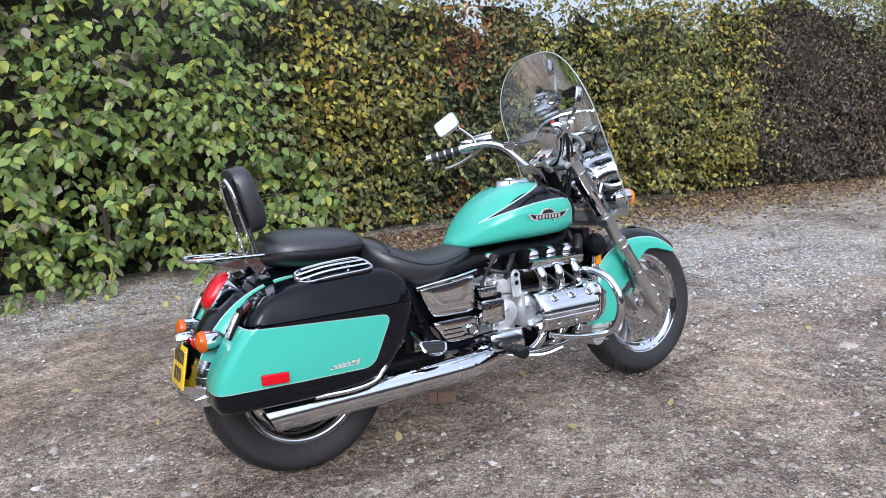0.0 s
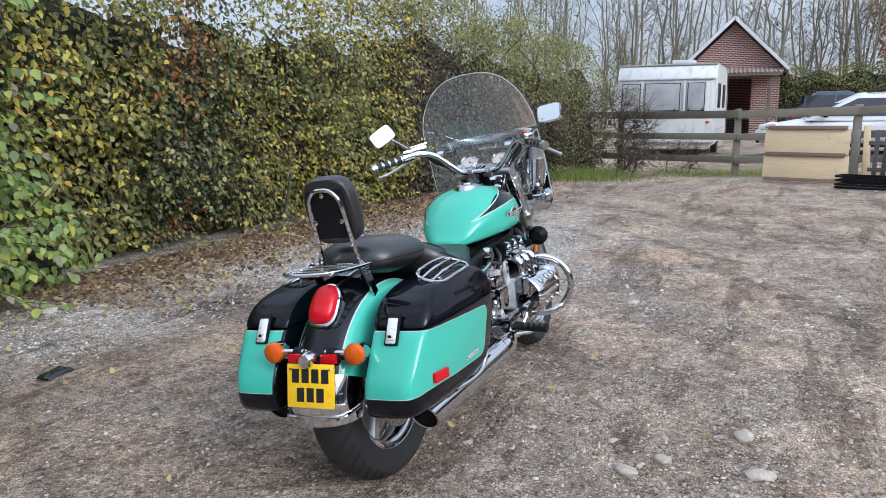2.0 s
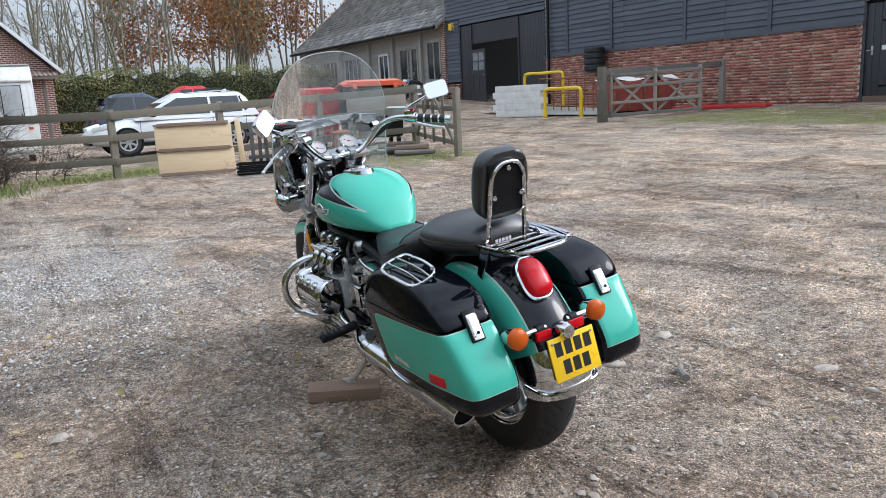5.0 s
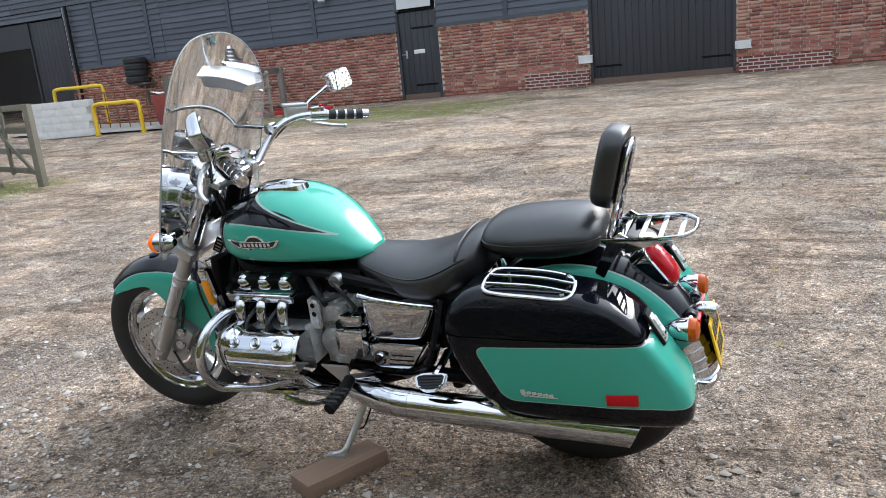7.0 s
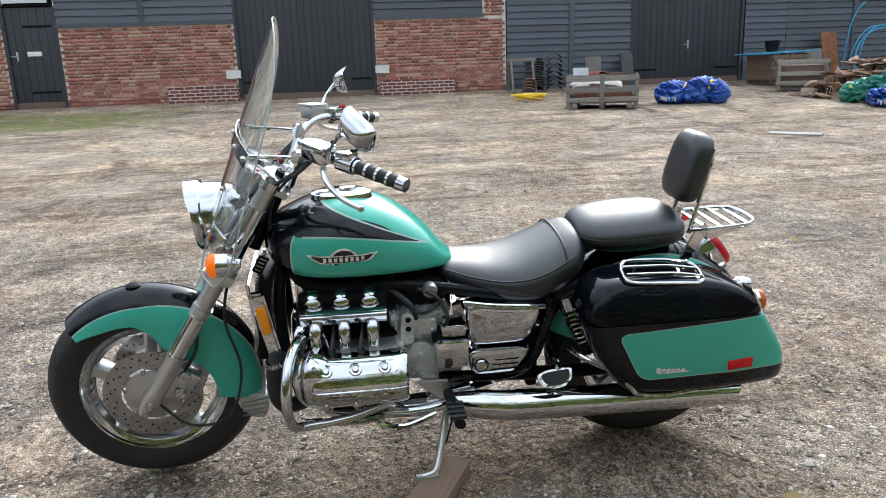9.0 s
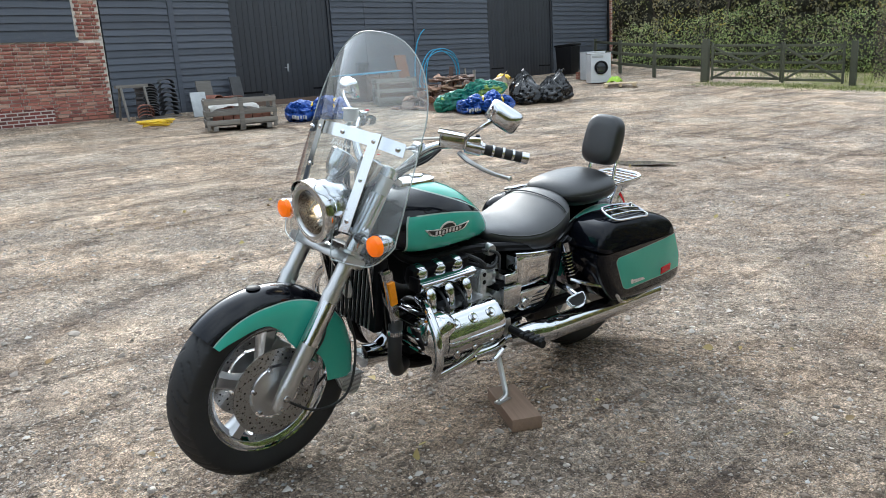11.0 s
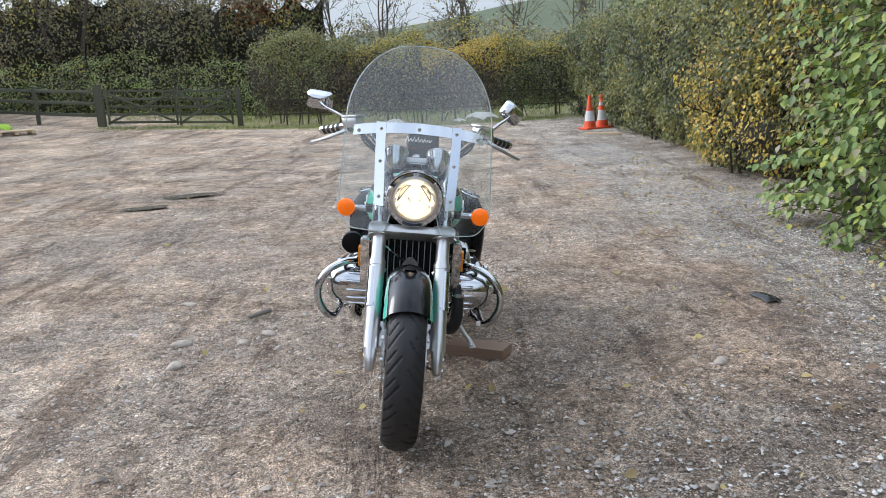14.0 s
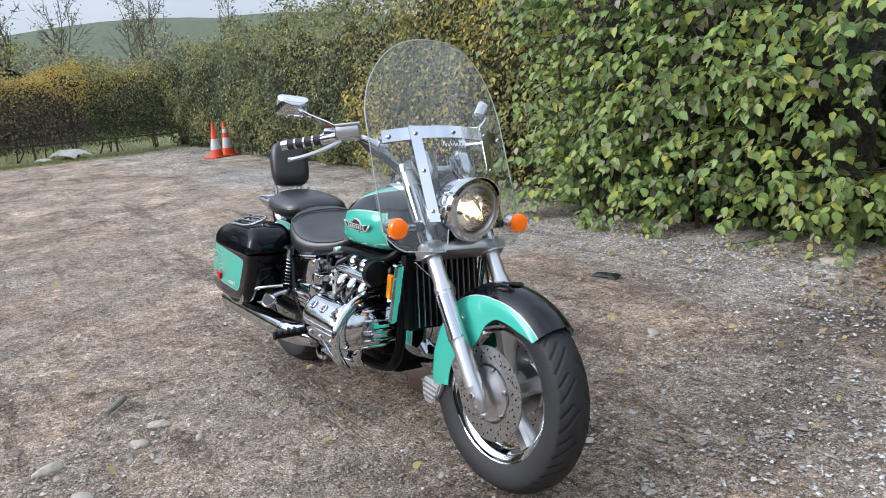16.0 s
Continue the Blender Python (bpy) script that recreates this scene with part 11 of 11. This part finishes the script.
for k in range(120):
    a, d = hp.uniform(0, 6.28), hp.uniform(0, 1) ** 0.6
    ob = new("tile", tm if hp.uniform() < 0.65 else tm2)
    ob.parent = heap
    x_, y_ = 1.35 * d * math.cos(a), 0.75 * d * math.sin(a)
    top_z = 0.62 if d < 0.35 else 0.45 if d < 0.6 else 0.22 if d < 0.8 else 0.03
    ob.matrix_basis = pose(x_, y_, top_z + abs(hp.normal(0, 0.035)), hp.normal(0, 15), hp.normal(0, 15), hp.uniform(0, 180))
part("rubble_core", lathe([(0.0, 0.40), (0.35, 0.36), (0.62, 0.14), (0.80, -0.02)], Matrix.Rotation(radians(90), 4, "X") @ Matrix.Scale(1, 4), n=18), OLD_CLAY, heap)
for k, (dx, dz, r) in enumerate(((0.0, 0.0, 0.82), (0.14, 0.06, 0.78), (0.06, -0.10, 0.86))):
    pp_ = empty("blue_pipe_coil", pose(-12.55 - dx, -14.95 + 0.06 * k, gz_at(-12.6, -15) + 0.36 + dz), "loop of blue plastic water pipe", "pipe", "blue pipe loops")
    part("pipe", tube([(r * 0.9 * math.cos(a), 0.05 * math.sin(3 * a + k), r * math.sin(a)) for a in np.linspace(-0.4, 3.5, 16)], 0.016, n=7), BLUE_PIPE, pp_)
sp = empty("blue_pipe_end", pose(-11.95, -15.15, gz_at(-12, -15.1)), "upright length of blue plastic water pipe", "pipe", "blue pipe loops")
part("pipe", tube([(0.15, 0.0, 0.0), (0.12, 0.0, 0.7), (0.05, 0.02, 1.25), (-0.12, 0.03, 1.62), (-0.30, 0.03, 1.78)], 0.018, n=7), BLUE_PIPE, sp)
for k, (x_, y_, h_, mt, w_) in enumerate(((-10.9, -14.9, 0.75, GREY_WOOD, 0.42), (-10.35, -14.4, 0.55, OLD_WOOD, 0.5), (-12.9, -14.1, 0.62, OLD_WOOD, 0.10), (-13.3, -14.2, 0.55, OLD_WOOD, 0.10), (-11.9, -13.8, 0.75, OLD_CLAY, 0.13))):
    jb = empty("salvaged_board", pose(x_, y_, gz_at(x_, y_), 14 - 6 * k, 6 * math.sin(k * 2), 30 * k), "old board propped in the salvage heap", "board", "salvaged boards")
    part("board", box((0, 0, h_ / 2), (w_, 0.03, h_), None, 0.005), mt, jb)
low = empty("salvaged_brick_stack", pose(-11.2, -12.9, gz_at(-11.2, -12.9), 0, 0, 40), "rough stack of old red bricks among the salvage", "brick stack")
for k in range(40):
    part("brick", box((-0.5 + 0.235 * (k % 5), -0.12 + 0.115 * ((k // 5) % 2), 0.04 + 0.07 * (k // 10)), (0.215, 0.10, 0.065), pose(0, 0, 0, 0, 0, 4 * math.sin(k * 3)), 0.004), OLD_CLAY, low)
full_sack("green_sack", -8.72, -9.58, 142, (1.65, 0.46, 0.40), GREEN_SACK, "slumped green and yellow woven sack over the rubble", 8, False, 0.45, -13, 0.16)
full_sack("blue_sack", -8.62, -9.08, 140, (1.25, 0.85, 0.38), BLUE_SACK, "flattened blue woven sack with pale print bars", 9, True, 0.35)
for k, (x, y, sx, h) in enumerate(((-10.55, -9.7, 0.36, 0.62), (-11.15, -9.5, 0.34, 0.55), (-11.7, -9.75, 0.36, 0.66), (-11.1, -10.2, 0.38, 0.70))):
    bin_bag(x, y, sx * 0.98, h * 1.05, 20 + k)
yb = sheet_heap("yellow_wrapper", -10.3, -10.15, gz_at(-10.3, -10.1) + 0.55, 0.20, 0.16, 0.16, YELLOW_PAINT, "crumpled yellow plastic wrapper on the bags", "wrapper", 31)
CARDBOARD = simple("pale_cardboard", (0.44, 0.35, 0.26), 0.85, vary=0.15)
cb = empty("cardboard_box", pose(-10.0, -9.95, gz_at(-10, -10) + 0.45, 14, 10, 30), "torn brown cardboard box", "box")
part("side", box((0, 0, 0.10), (0.30, 0.24, 0.18), None, 0.006), CARDBOARD, cb)
part("flap", box((0.0, 0.16, 0.22), (0.28, 0.14, 0.008), pose(0, 0, 0, 35, 0, 0)), CARDBOARD, cb)
wb_ = empty("wheelie_bin", pose(-18.25, -14.6, gz_at(-18.2, -14.6), 0, 0, 8), "dark grey wheelie bin by the barn door", "wheelie bin")
bmb = bmesh.new()
add_box(bmb, (0, 0, 0.50), (0.52, 0.55, 0.92), None, 0.03, (1.16, 1.16))
part("body", bmb, BLACK_PLASTIC, wb_)
part("lid", box((0, 0, 1.0), (0.64, 0.70, 0.07), pose(0, 0, 0, 3, 0, 0), 0.025), BLACK_PLASTIC, wb_)
for s in (1, -1):
    part("wheel", rod((s * 0.20, -0.28, 0.10), (s * 0.26, -0.28, 0.10), 0.10, 14), RUBBER, wb_)


def washer(x, y, rz, label, door=True, tip=0):
    w = empty("washing_machine", pose(x, y, gz_at(x, y), tip, 0, rz), label, "washing machine", "white goods")
    part("case", box((0, 0, 0.425), (0.60, 0.58, 0.83), None, 0.015), WHITE_PAINT, w)
    if door:
        part("door_ring", lathe([(0.15, 0.0), (0.20, 0.0), (0.20, 0.035), (0.17, 0.05), (0.15, 0.03)], Matrix.Translation((0, 0.29, 0.45)), n=28), BLACK_PLASTIC, w)
        part("door_glass", lathe([(0, 0.03), (0.10, 0.028), (0.155, 0.01)], Matrix.Translation((0, 0.29, 0.45)), n=24), WINDOW_GLASS, w)
        part("control_panel", box((0.10, 0.293, 0.77), (0.34, 0.01, 0.07), None, 0.003), GALV, w)
    part("top", box((0, 0, 0.85), (0.61, 0.60, 0.03), None, 0.008), WHITE_PAINT, w)
    return w


washer(-16.15, -11.77, -38, "white washing machine with a dark round door")
washer(-17.0, -12.62, -30, "second white appliance behind the washing machine", False, 0)
br_ = empty("brick_pile", pose(-17.3, -13.2, gz_at(-17.3, -13.2), 0, 0, 10), "low stack of red bricks", "brick stack")
for k in range(12):
    part("brick", box((-0.35 + 0.23 * (k % 4), 0, 0.04 + 0.075 * (k // 4)), (0.215, 0.10, 0.065), None, 0.004), TILE_RED, br_)
sheet_heap("yellow_jacket", -15.75, -10.9, gz_at(-15.7, -10.9), 0.22, 0.18, 0.26, simple("lime_fabric", (0.35, 0.55, 0.05), 0.8), "crumpled lime-yellow jacket on the ground", "fabric", 33)
pl = empty("flat_pallet", pose(-15.3, -10.4, gz_at(-15.3, -10.4), 0, 0, 35), "pale timber pallet lying flat", "pallet")
for k in range(5):
    part("board", box((-0.4 + 0.2 * k, 0, 0.10), (0.12, 0.9, 0.02), None, 0.003), PALE_WOOD, pl)
for y_ in (-0.38, 0, 0.38):
    part("bearer", box((0, y_, 0.05), (0.95, 0.09, 0.08), None, 0.003), PALE_WOOD, pl)

# far fence, gate, cones, litter
ff = empty("boundary_fence", Matrix.Identity(4), "grey-green post and rail fence at the yard's end", "fence")
GREEN_RAIL = timber("algae_green_timber", (0.085, 0.088, 0.058), vary=0.5)
BP = ((-20.9, -15.4), (-19.6, -13.4), (-18.5, -11.35), (-17.62, -9.2))
for x, y in BP:
    post_at(x, y, 1.10, 0.10, ff, mat_=GREEN_RAIL)
for (x0, y0), (x1, y1) in zip(BP, BP[1:]):
    for h in (0.98, 0.66, 0.32):
        rail_between((x0, y0, gz_at(x0, y0) + h), (x1, y1, gz_at(x1, y1) + h), 0.04, 0.09, ff, mat_=GREEN_RAIL)
gz2 = empty("farm_gate", Matrix.Identity(4), "closed timber double farm gate, greenish grey", "gate")
post_at(-17.6, -9.1, 1.18, 0.18, gz2, mat_=GREEN_RAIL)
post_at(-18.05, -5.3, 1.1, 0.15, gz2, mat_=GREEN_RAIL)
for (ya, yb) in ((-8.95, -7.02), (-6.92, -5.45)):
    a_, b_ = Vector((-17.65, ya, gz_at(-17.8, ya) - 0.06)), Vector((-17.9, yb, gz_at(-17.95, yb) - 0.06))
    for h in (0.18, 0.40, 0.62, 0.84, 1.06):
        rail_between(a_ + Vector((0, 0, h)), b_ + Vector((0, 0, h)), 0.03, 0.065, gz2, mat_=GREEN_RAIL)
    for t in (0.02, 0.98):
        p = a_.lerp(b_, t)
        rail_between(p + Vector((0.03, 0, 0.1)), p + Vector((0.03, 0, 1.14)), 0.04, 0.08, gz2, "upright", GREEN_RAIL)
    rail_between(a_ + Vector((0.05, 0, 0.15)), b_ + Vector((0.05, 0, 1.05)), 0.03, 0.06, gz2, "brace", GREEN_RAIL)
    rail_between(b_ + Vector((0.05, 0, 0.15)), a_ + Vector((0.05, 0, 1.05)), 0.03, 0.06, gz2, "brace", GREEN_RAIL)
ph = empty("park_fence", Matrix.Identity(4), "low dark fence inside the far hedge", "fence")
for k in range(9):
    post_at(-18.35, -4.0 + 1.0 * k, 0.74, 0.05, ph, mat_=TWIG)
for h in (0.35, 0.75):
    rail_between((-18.3, -4.4, 0.16 + h), (-18.35, 4.4, h), 0.025, 0.035, ph, mat_=TWIG)


def cone(x, y, tilt, label):
    c = empty("traffic_cone", pose(x, y, gz_at(x, y), tilt, tilt * 0.6, 20), label, "traffic cone", "cones by the hedge")
    part("base", box((0, 0, 0.02), (0.38, 0.38, 0.04), None, 0.012), CONE_ORANGE, c)
    for nm, r0, z0, r1, z1, mat_ in (("lower_cone", 0.135, 0.04, 0.112, 0.18, CONE_ORANGE), ("lower_band", 0.112, 0.18, 0.078, 0.40, WHITE_PAINT), ("upper_cone", 0.078, 0.40, 0.062, 0.50, CONE_ORANGE), ("upper_band", 0.062, 0.50, 0.048, 0.58, WHITE_PAINT if tilt else CONE_ORANGE), ("tip", 0.048, 0.58, 0.028, 0.73, CONE_ORANGE)):
        part(nm, lathe([(r0, z0), (r1, z1), (r1 - 0.01, z1), (r0 - 0.012, z0)], Matrix.Rotation(radians(90), 4, "X") @ Matrix.Scale(1, 4), n=24), mat_, c)
    return c


CONE_ORANGE = simple("orange_red_plastic", (0.68, 0.09, 0.025), 0.5, vary=0.2, scale=6)
cone(-12.35, 3.72, 0, "orange traffic cone with a white band")
cone(-12.55, 4.05, 4, "orange traffic cone leaning beside the other")
stk = empty("pale_stick", pose(-10.6, 3.6, 0.02, 0, 0, 70), "pale split stick lying by the hedge", "stick")
part("stick", box((0, 0, 0.02), (0.75, 0.06, 0.035), pose(0, 0, 0, 0, 3, 0), 0.006), PALE_WOOD, stk)
for k, (x, y, w, h) in enumerate(((-18.0, 1.75, 0.48, 0.26), (-17.9, -0.8, 0.26, 0.18), (-17.8, 1.1, 0.20, 0.10))):
    sheet_heap("plastic_sheet", x, y, gz_at(x, y), w, w * 0.6, h, WHITE_SHEET, "crumpled white plastic sheet by the far hedge", "plastic sheet", 50 + k)
sheet_heap("rubble_bag", 10.0, 2.85, 0.0, 0.42, 0.25, 0.14, WHITE_SHEET, "flattened pale rubble and sheeting by the hedge", "rubble", 57)
sheet_heap("black_rag", 0.22, 1.95, 0.006, 0.085, 0.045, 0.03, BLACK_BAG, "small black rag on the gravel", "rag", 58, 12)
log_ = empty("bark_stick", pose(0.02, -0.90, gz_at(0.02, -0.9) + 0.012, 0, 0, -38), "short grey stick on the gravel", "stick")
part("stick", tube([(-0.075, 0, 0.012), (0, 0.008, 0.016), (0.075, -0.004, 0.010)], lambda t: 0.017 - 0.005 * t, n=8), GREY_WOOD, log_)
plk = empty("loose_plank", pose(-5.0, -6.68, gz_at(-5.0, -6.68), 2, 0, 133), "flat weathered plank trodden into the gravel", "plank")
part("plank", box((0, 0, 0.006), (0.66, 0.20, 0.022), None, 0.004), CONCRETE, plk)
EARTH_STONE = simple("dusty_field_stone", (0.36, 0.31, 0.26), 0.92, vary=0.35, scale=25, fine=90, bump=0.4)
for k, (x, y, s) in enumerate(((0.74, -1.16, 0.058), (0.43, -0.90, 0.045), (1.68, -1.98, 0.05), (2.70, -0.40, 0.055), (3.56, -1.14, 0.06), (0.30, -0.79, 0.05), (0.42, -1.22, 0.06), (1.05, 1.38, 0.05), (1.05, 3.05, 0.09), (-0.3, -1.4, 0.05), (2.0, 1.8, 0.045))):
    bm = bmesh.new()
    bmesh.ops.create_icosphere(bm, subdivisions=2, radius=1.0)
    for v in bm.verts:
        v.co *= 1 + 0.35 * noise.noise(v.co * 1.6 + Vector((k * 3.1, 0, 0)))
        v.co = Vector((v.co.x * s, v.co.y * s * 0.62, v.co.z * s * 0.34))
    tagged(part("flat_stone", bm, EARTH_STONE, None, "pale flat stone half sunk in the gravel", pose(x, y, gz_at(x, y) - s * 0.02, 0, 0, 47 * k), 60), category="stone", group="flat stones")
# puddles
WATER = Mat("puddle_water", (0.17, 0.15, 0.125), 0.06, 0.0, Specular_IOR_Level=0.5).m
for k, (x, y, rx2, ry2) in enumerate(((-4.80, -2.82, 0.17, 0.30), (-3.97, -3.0, 0.13, 0.20))):
    bm = bmesh.new()
    f = [bm.verts.new((rx2 * math.cos(a) * (1 + 0.45 * noise.noise(Vector((math.cos(a) * 2.2, math.sin(a) * 2.2, k * 5.0)))), ry2 * 1.25 * math.sin(a) * (1 + 0.5 * noise.noise(Vector((math.cos(a) * 3.0, math.sin(a) * 3.0, k * 3.0 + 9)))), 0)) for a in np.linspace(0, 2 * np.pi, 60, endpoint=False)]
    bm.faces.new(f)
    tagged(part("water_puddle", bm, WATER, None, "shallow brown puddle in a tyre rut", pose(x, y, gz_at(x, y) + 0.012, 0, 0, 15)), category="puddle", kind="structure")
ut = empty("utility_pole", pose(47.0, -19.0, 1.0), "tall grey utility pole beyond the building", "utility pole")
part("pole", rod((0, 0, 0), (0, 0, 12), 0.13, 10), GREY_WOOD, ut)
part("cross_arm", box((0, 0, 11.2), (0.10, 1.6, 0.12)), GREY_WOOD, ut)

# ---- pieces of the walls and roofs ----
boards(7.90, 19.15, BRICK_TOP + 0.05, EAVE, barn, seed=1)
boards(24.78, 25.80, 1.75, EAVE, barn, seed=2)
boards(3.02, 6.80, BRICK_TOP + 0.05, EAVE, barn, seed=3)
boards(-2.72, -0.14, BRICK_TOP + 0.05, EAVE, barn, seed=4)
boards(-6.40, -3.30, gwall(-5) - 0.05, EAVE, barn, seed=5)
boards(-15.53, -9.40, gwall(-12) - 0.05, EAVE, barn, seed=6)
boards(-22.08, -18.80, gwall(-20) - 0.05, EAVE, barn, seed=7)
boards(19.2, 24.75, 4.0, EAVE, barn, seed=8)
boards(7.95, 25.80, EAVE + 0.02, 5.55, barn, seed=9)


def brick_area(x0, x1, z0, z1, parent, single, seed):
    """Courses of bricks in a broken bond; the first `single` are objects of their own, the rest one mesh."""
    r = np.random.default_rng(seed)
    me = finish(box((0, 0, 0), (0.204, 0.10, 0.057), None, 0.0), "brick", BRICK)
    half = finish(box((0, 0, 0), (0.092, 0.10, 0.057), None, 0.0), "brick", BRICK)
    spots = []
    rows_n = int((z1 - z0) / 0.0755)
    for j in range(rows_n):
        z = z0 + 0.0755 * (j + 0.5)
        x, k = x0 + (0.0 if j % 2 else 0.056), 0
        while x < x1 - 0.09:
            w = 0.225 if (k % 3 or x1 - x < 0.3) else 0.112
            w = min(w, x1 - x)
            spots.append((x + w / 2, z, w < 0.18))
            x += w
            k += 1
    for n, (x, z, short) in enumerate(spots[:single]):
        ob = new("brick", half if short else me)
        ob.parent = parent
        ob.matrix_basis = pose(x, WALL_Y - 0.055 + float(r.uniform(0, 0.006)), z)
    rest = np.array([(x, z, s) for x, z, s in spots[single:]])
    if len(rest):
        hx = np.where(rest[:, 2] > 0, 0.046, 0.102)
        yy = WALL_Y - 0.005 + r.uniform(0, 0.006, len(rest))
        corner = np.array([[-1, 0, -1], [1, 0, -1], [1, 0, 1], [-1, 0, 1], [-1, -1, -1], [1, -1, -1], [1, -1, 1], [-1, -1, 1]], float)
        v = np.stack([rest[:, 0, None] + corner[None, :, 0] * hx[:, None], yy[:, None] + corner[None, :, 1] * 0.06, rest[:, 1, None] + corner[None, :, 2] * 0.0285], -1)
        f = np.array([[0, 1, 2, 3], [0, 4, 5, 1], [1, 5, 6, 2], [2, 6, 7, 3], [3, 7, 4, 0]])
        ob = new("brick_course", from_arrays("brick_course", v.reshape(-1, 3), (np.arange(len(rest))[:, None, None] * 8 + f[None]).reshape(-1, 4), BRICK_STUFF))
        ob.parent = parent
        tagged(ob, kind="stuff")


brick_area(-3.26, -0.14, gwall(-1.7) - 0.05, BRICK_TOP, barn, 150, 1)
brick_area(3.02, 6.80, gwall(5) - 0.05, BRICK_TOP, barn, 150, 2)
brick_area(7.92, 19.18, gwall(12) - 0.15, BRICK_TOP, barn, 0, 3)
brick_area(-3.26, -2.76, BRICK_TOP, EAVE, barn, 0, 4)
brick_area(24.78, 25.82, gwall(25) - 0.1, 1.75, barn, 0, 5)
brick_area(-22.40, -22.12, gwall(-22) - 0.1, EAVE, barn, 0, 6)

# slates on the slope that faces the yard
sl = finish(box((0, 0, 0), (0.285, 0.30, 0.018), None, 0.0), "slate", SLATE)
Y0, Y1, Z0, Z1 = WALL_Y + 0.45, -20.6, 4.12, 8.6
slope = math.atan2(Z1 - Z0, Y0 - Y1)
sr_ = np.random.default_rng(9)
n_course, far_slates = 27, []
for j in range(n_course):
    t = (j + 0.5) / n_course
    y, z = Y0 + (Y1 - Y0) * t, Z0 + (Z1 - Z0) * t
    x = GX0 + (0.15 if j % 2 else 0.0)
    while x < GX1:
        lift, skew = 0.026 + float(sr_.normal(0, 0.007)), float(sr_.normal(0, 1.2))
        if j < 5:
            ob = new("slate", sl)
            ob.parent = lodge_roof
            ob.matrix_basis = pose(x + 0.15, y, z + lift, -math.degrees(slope) + 3.0, 0, skew)
        else:
            far_slates.append((x + 0.15, y, z + lift))
        x += 0.302
fs = np.array(far_slates)
up = np.array([0, -math.cos(slope - 0.05), math.sin(slope - 0.05)])
out_ = np.array([0, math.sin(slope), math.cos(slope)])
corner = np.array([[-1, -1, 0], [1, -1, 0], [1, 1, 0], [-1, 1, 0], [-1, -1, -1], [1, -1, -1]], float)
sv = fs[:, None, :] + corner[None, :, 0:1] * np.array([0.142, 0, 0]) * sr_.uniform(0.9, 1.03, (len(fs), 1, 1)) + corner[None, :, 1:2] * up * 0.15 + corner[None, :, 2:3] * out_ * 0.02
sf = np.array([[0, 1, 2, 3], [4, 5, 1, 0]])
ob = new("slate_course", from_arrays("slate_course", sv.reshape(-1, 3), (np.arange(len(fs))[:, None, None] * 6 + sf[None]).reshape(-1, 4), SLATE_FAR))
ob.parent = lodge_roof
tagged(ob, kind="stuff")
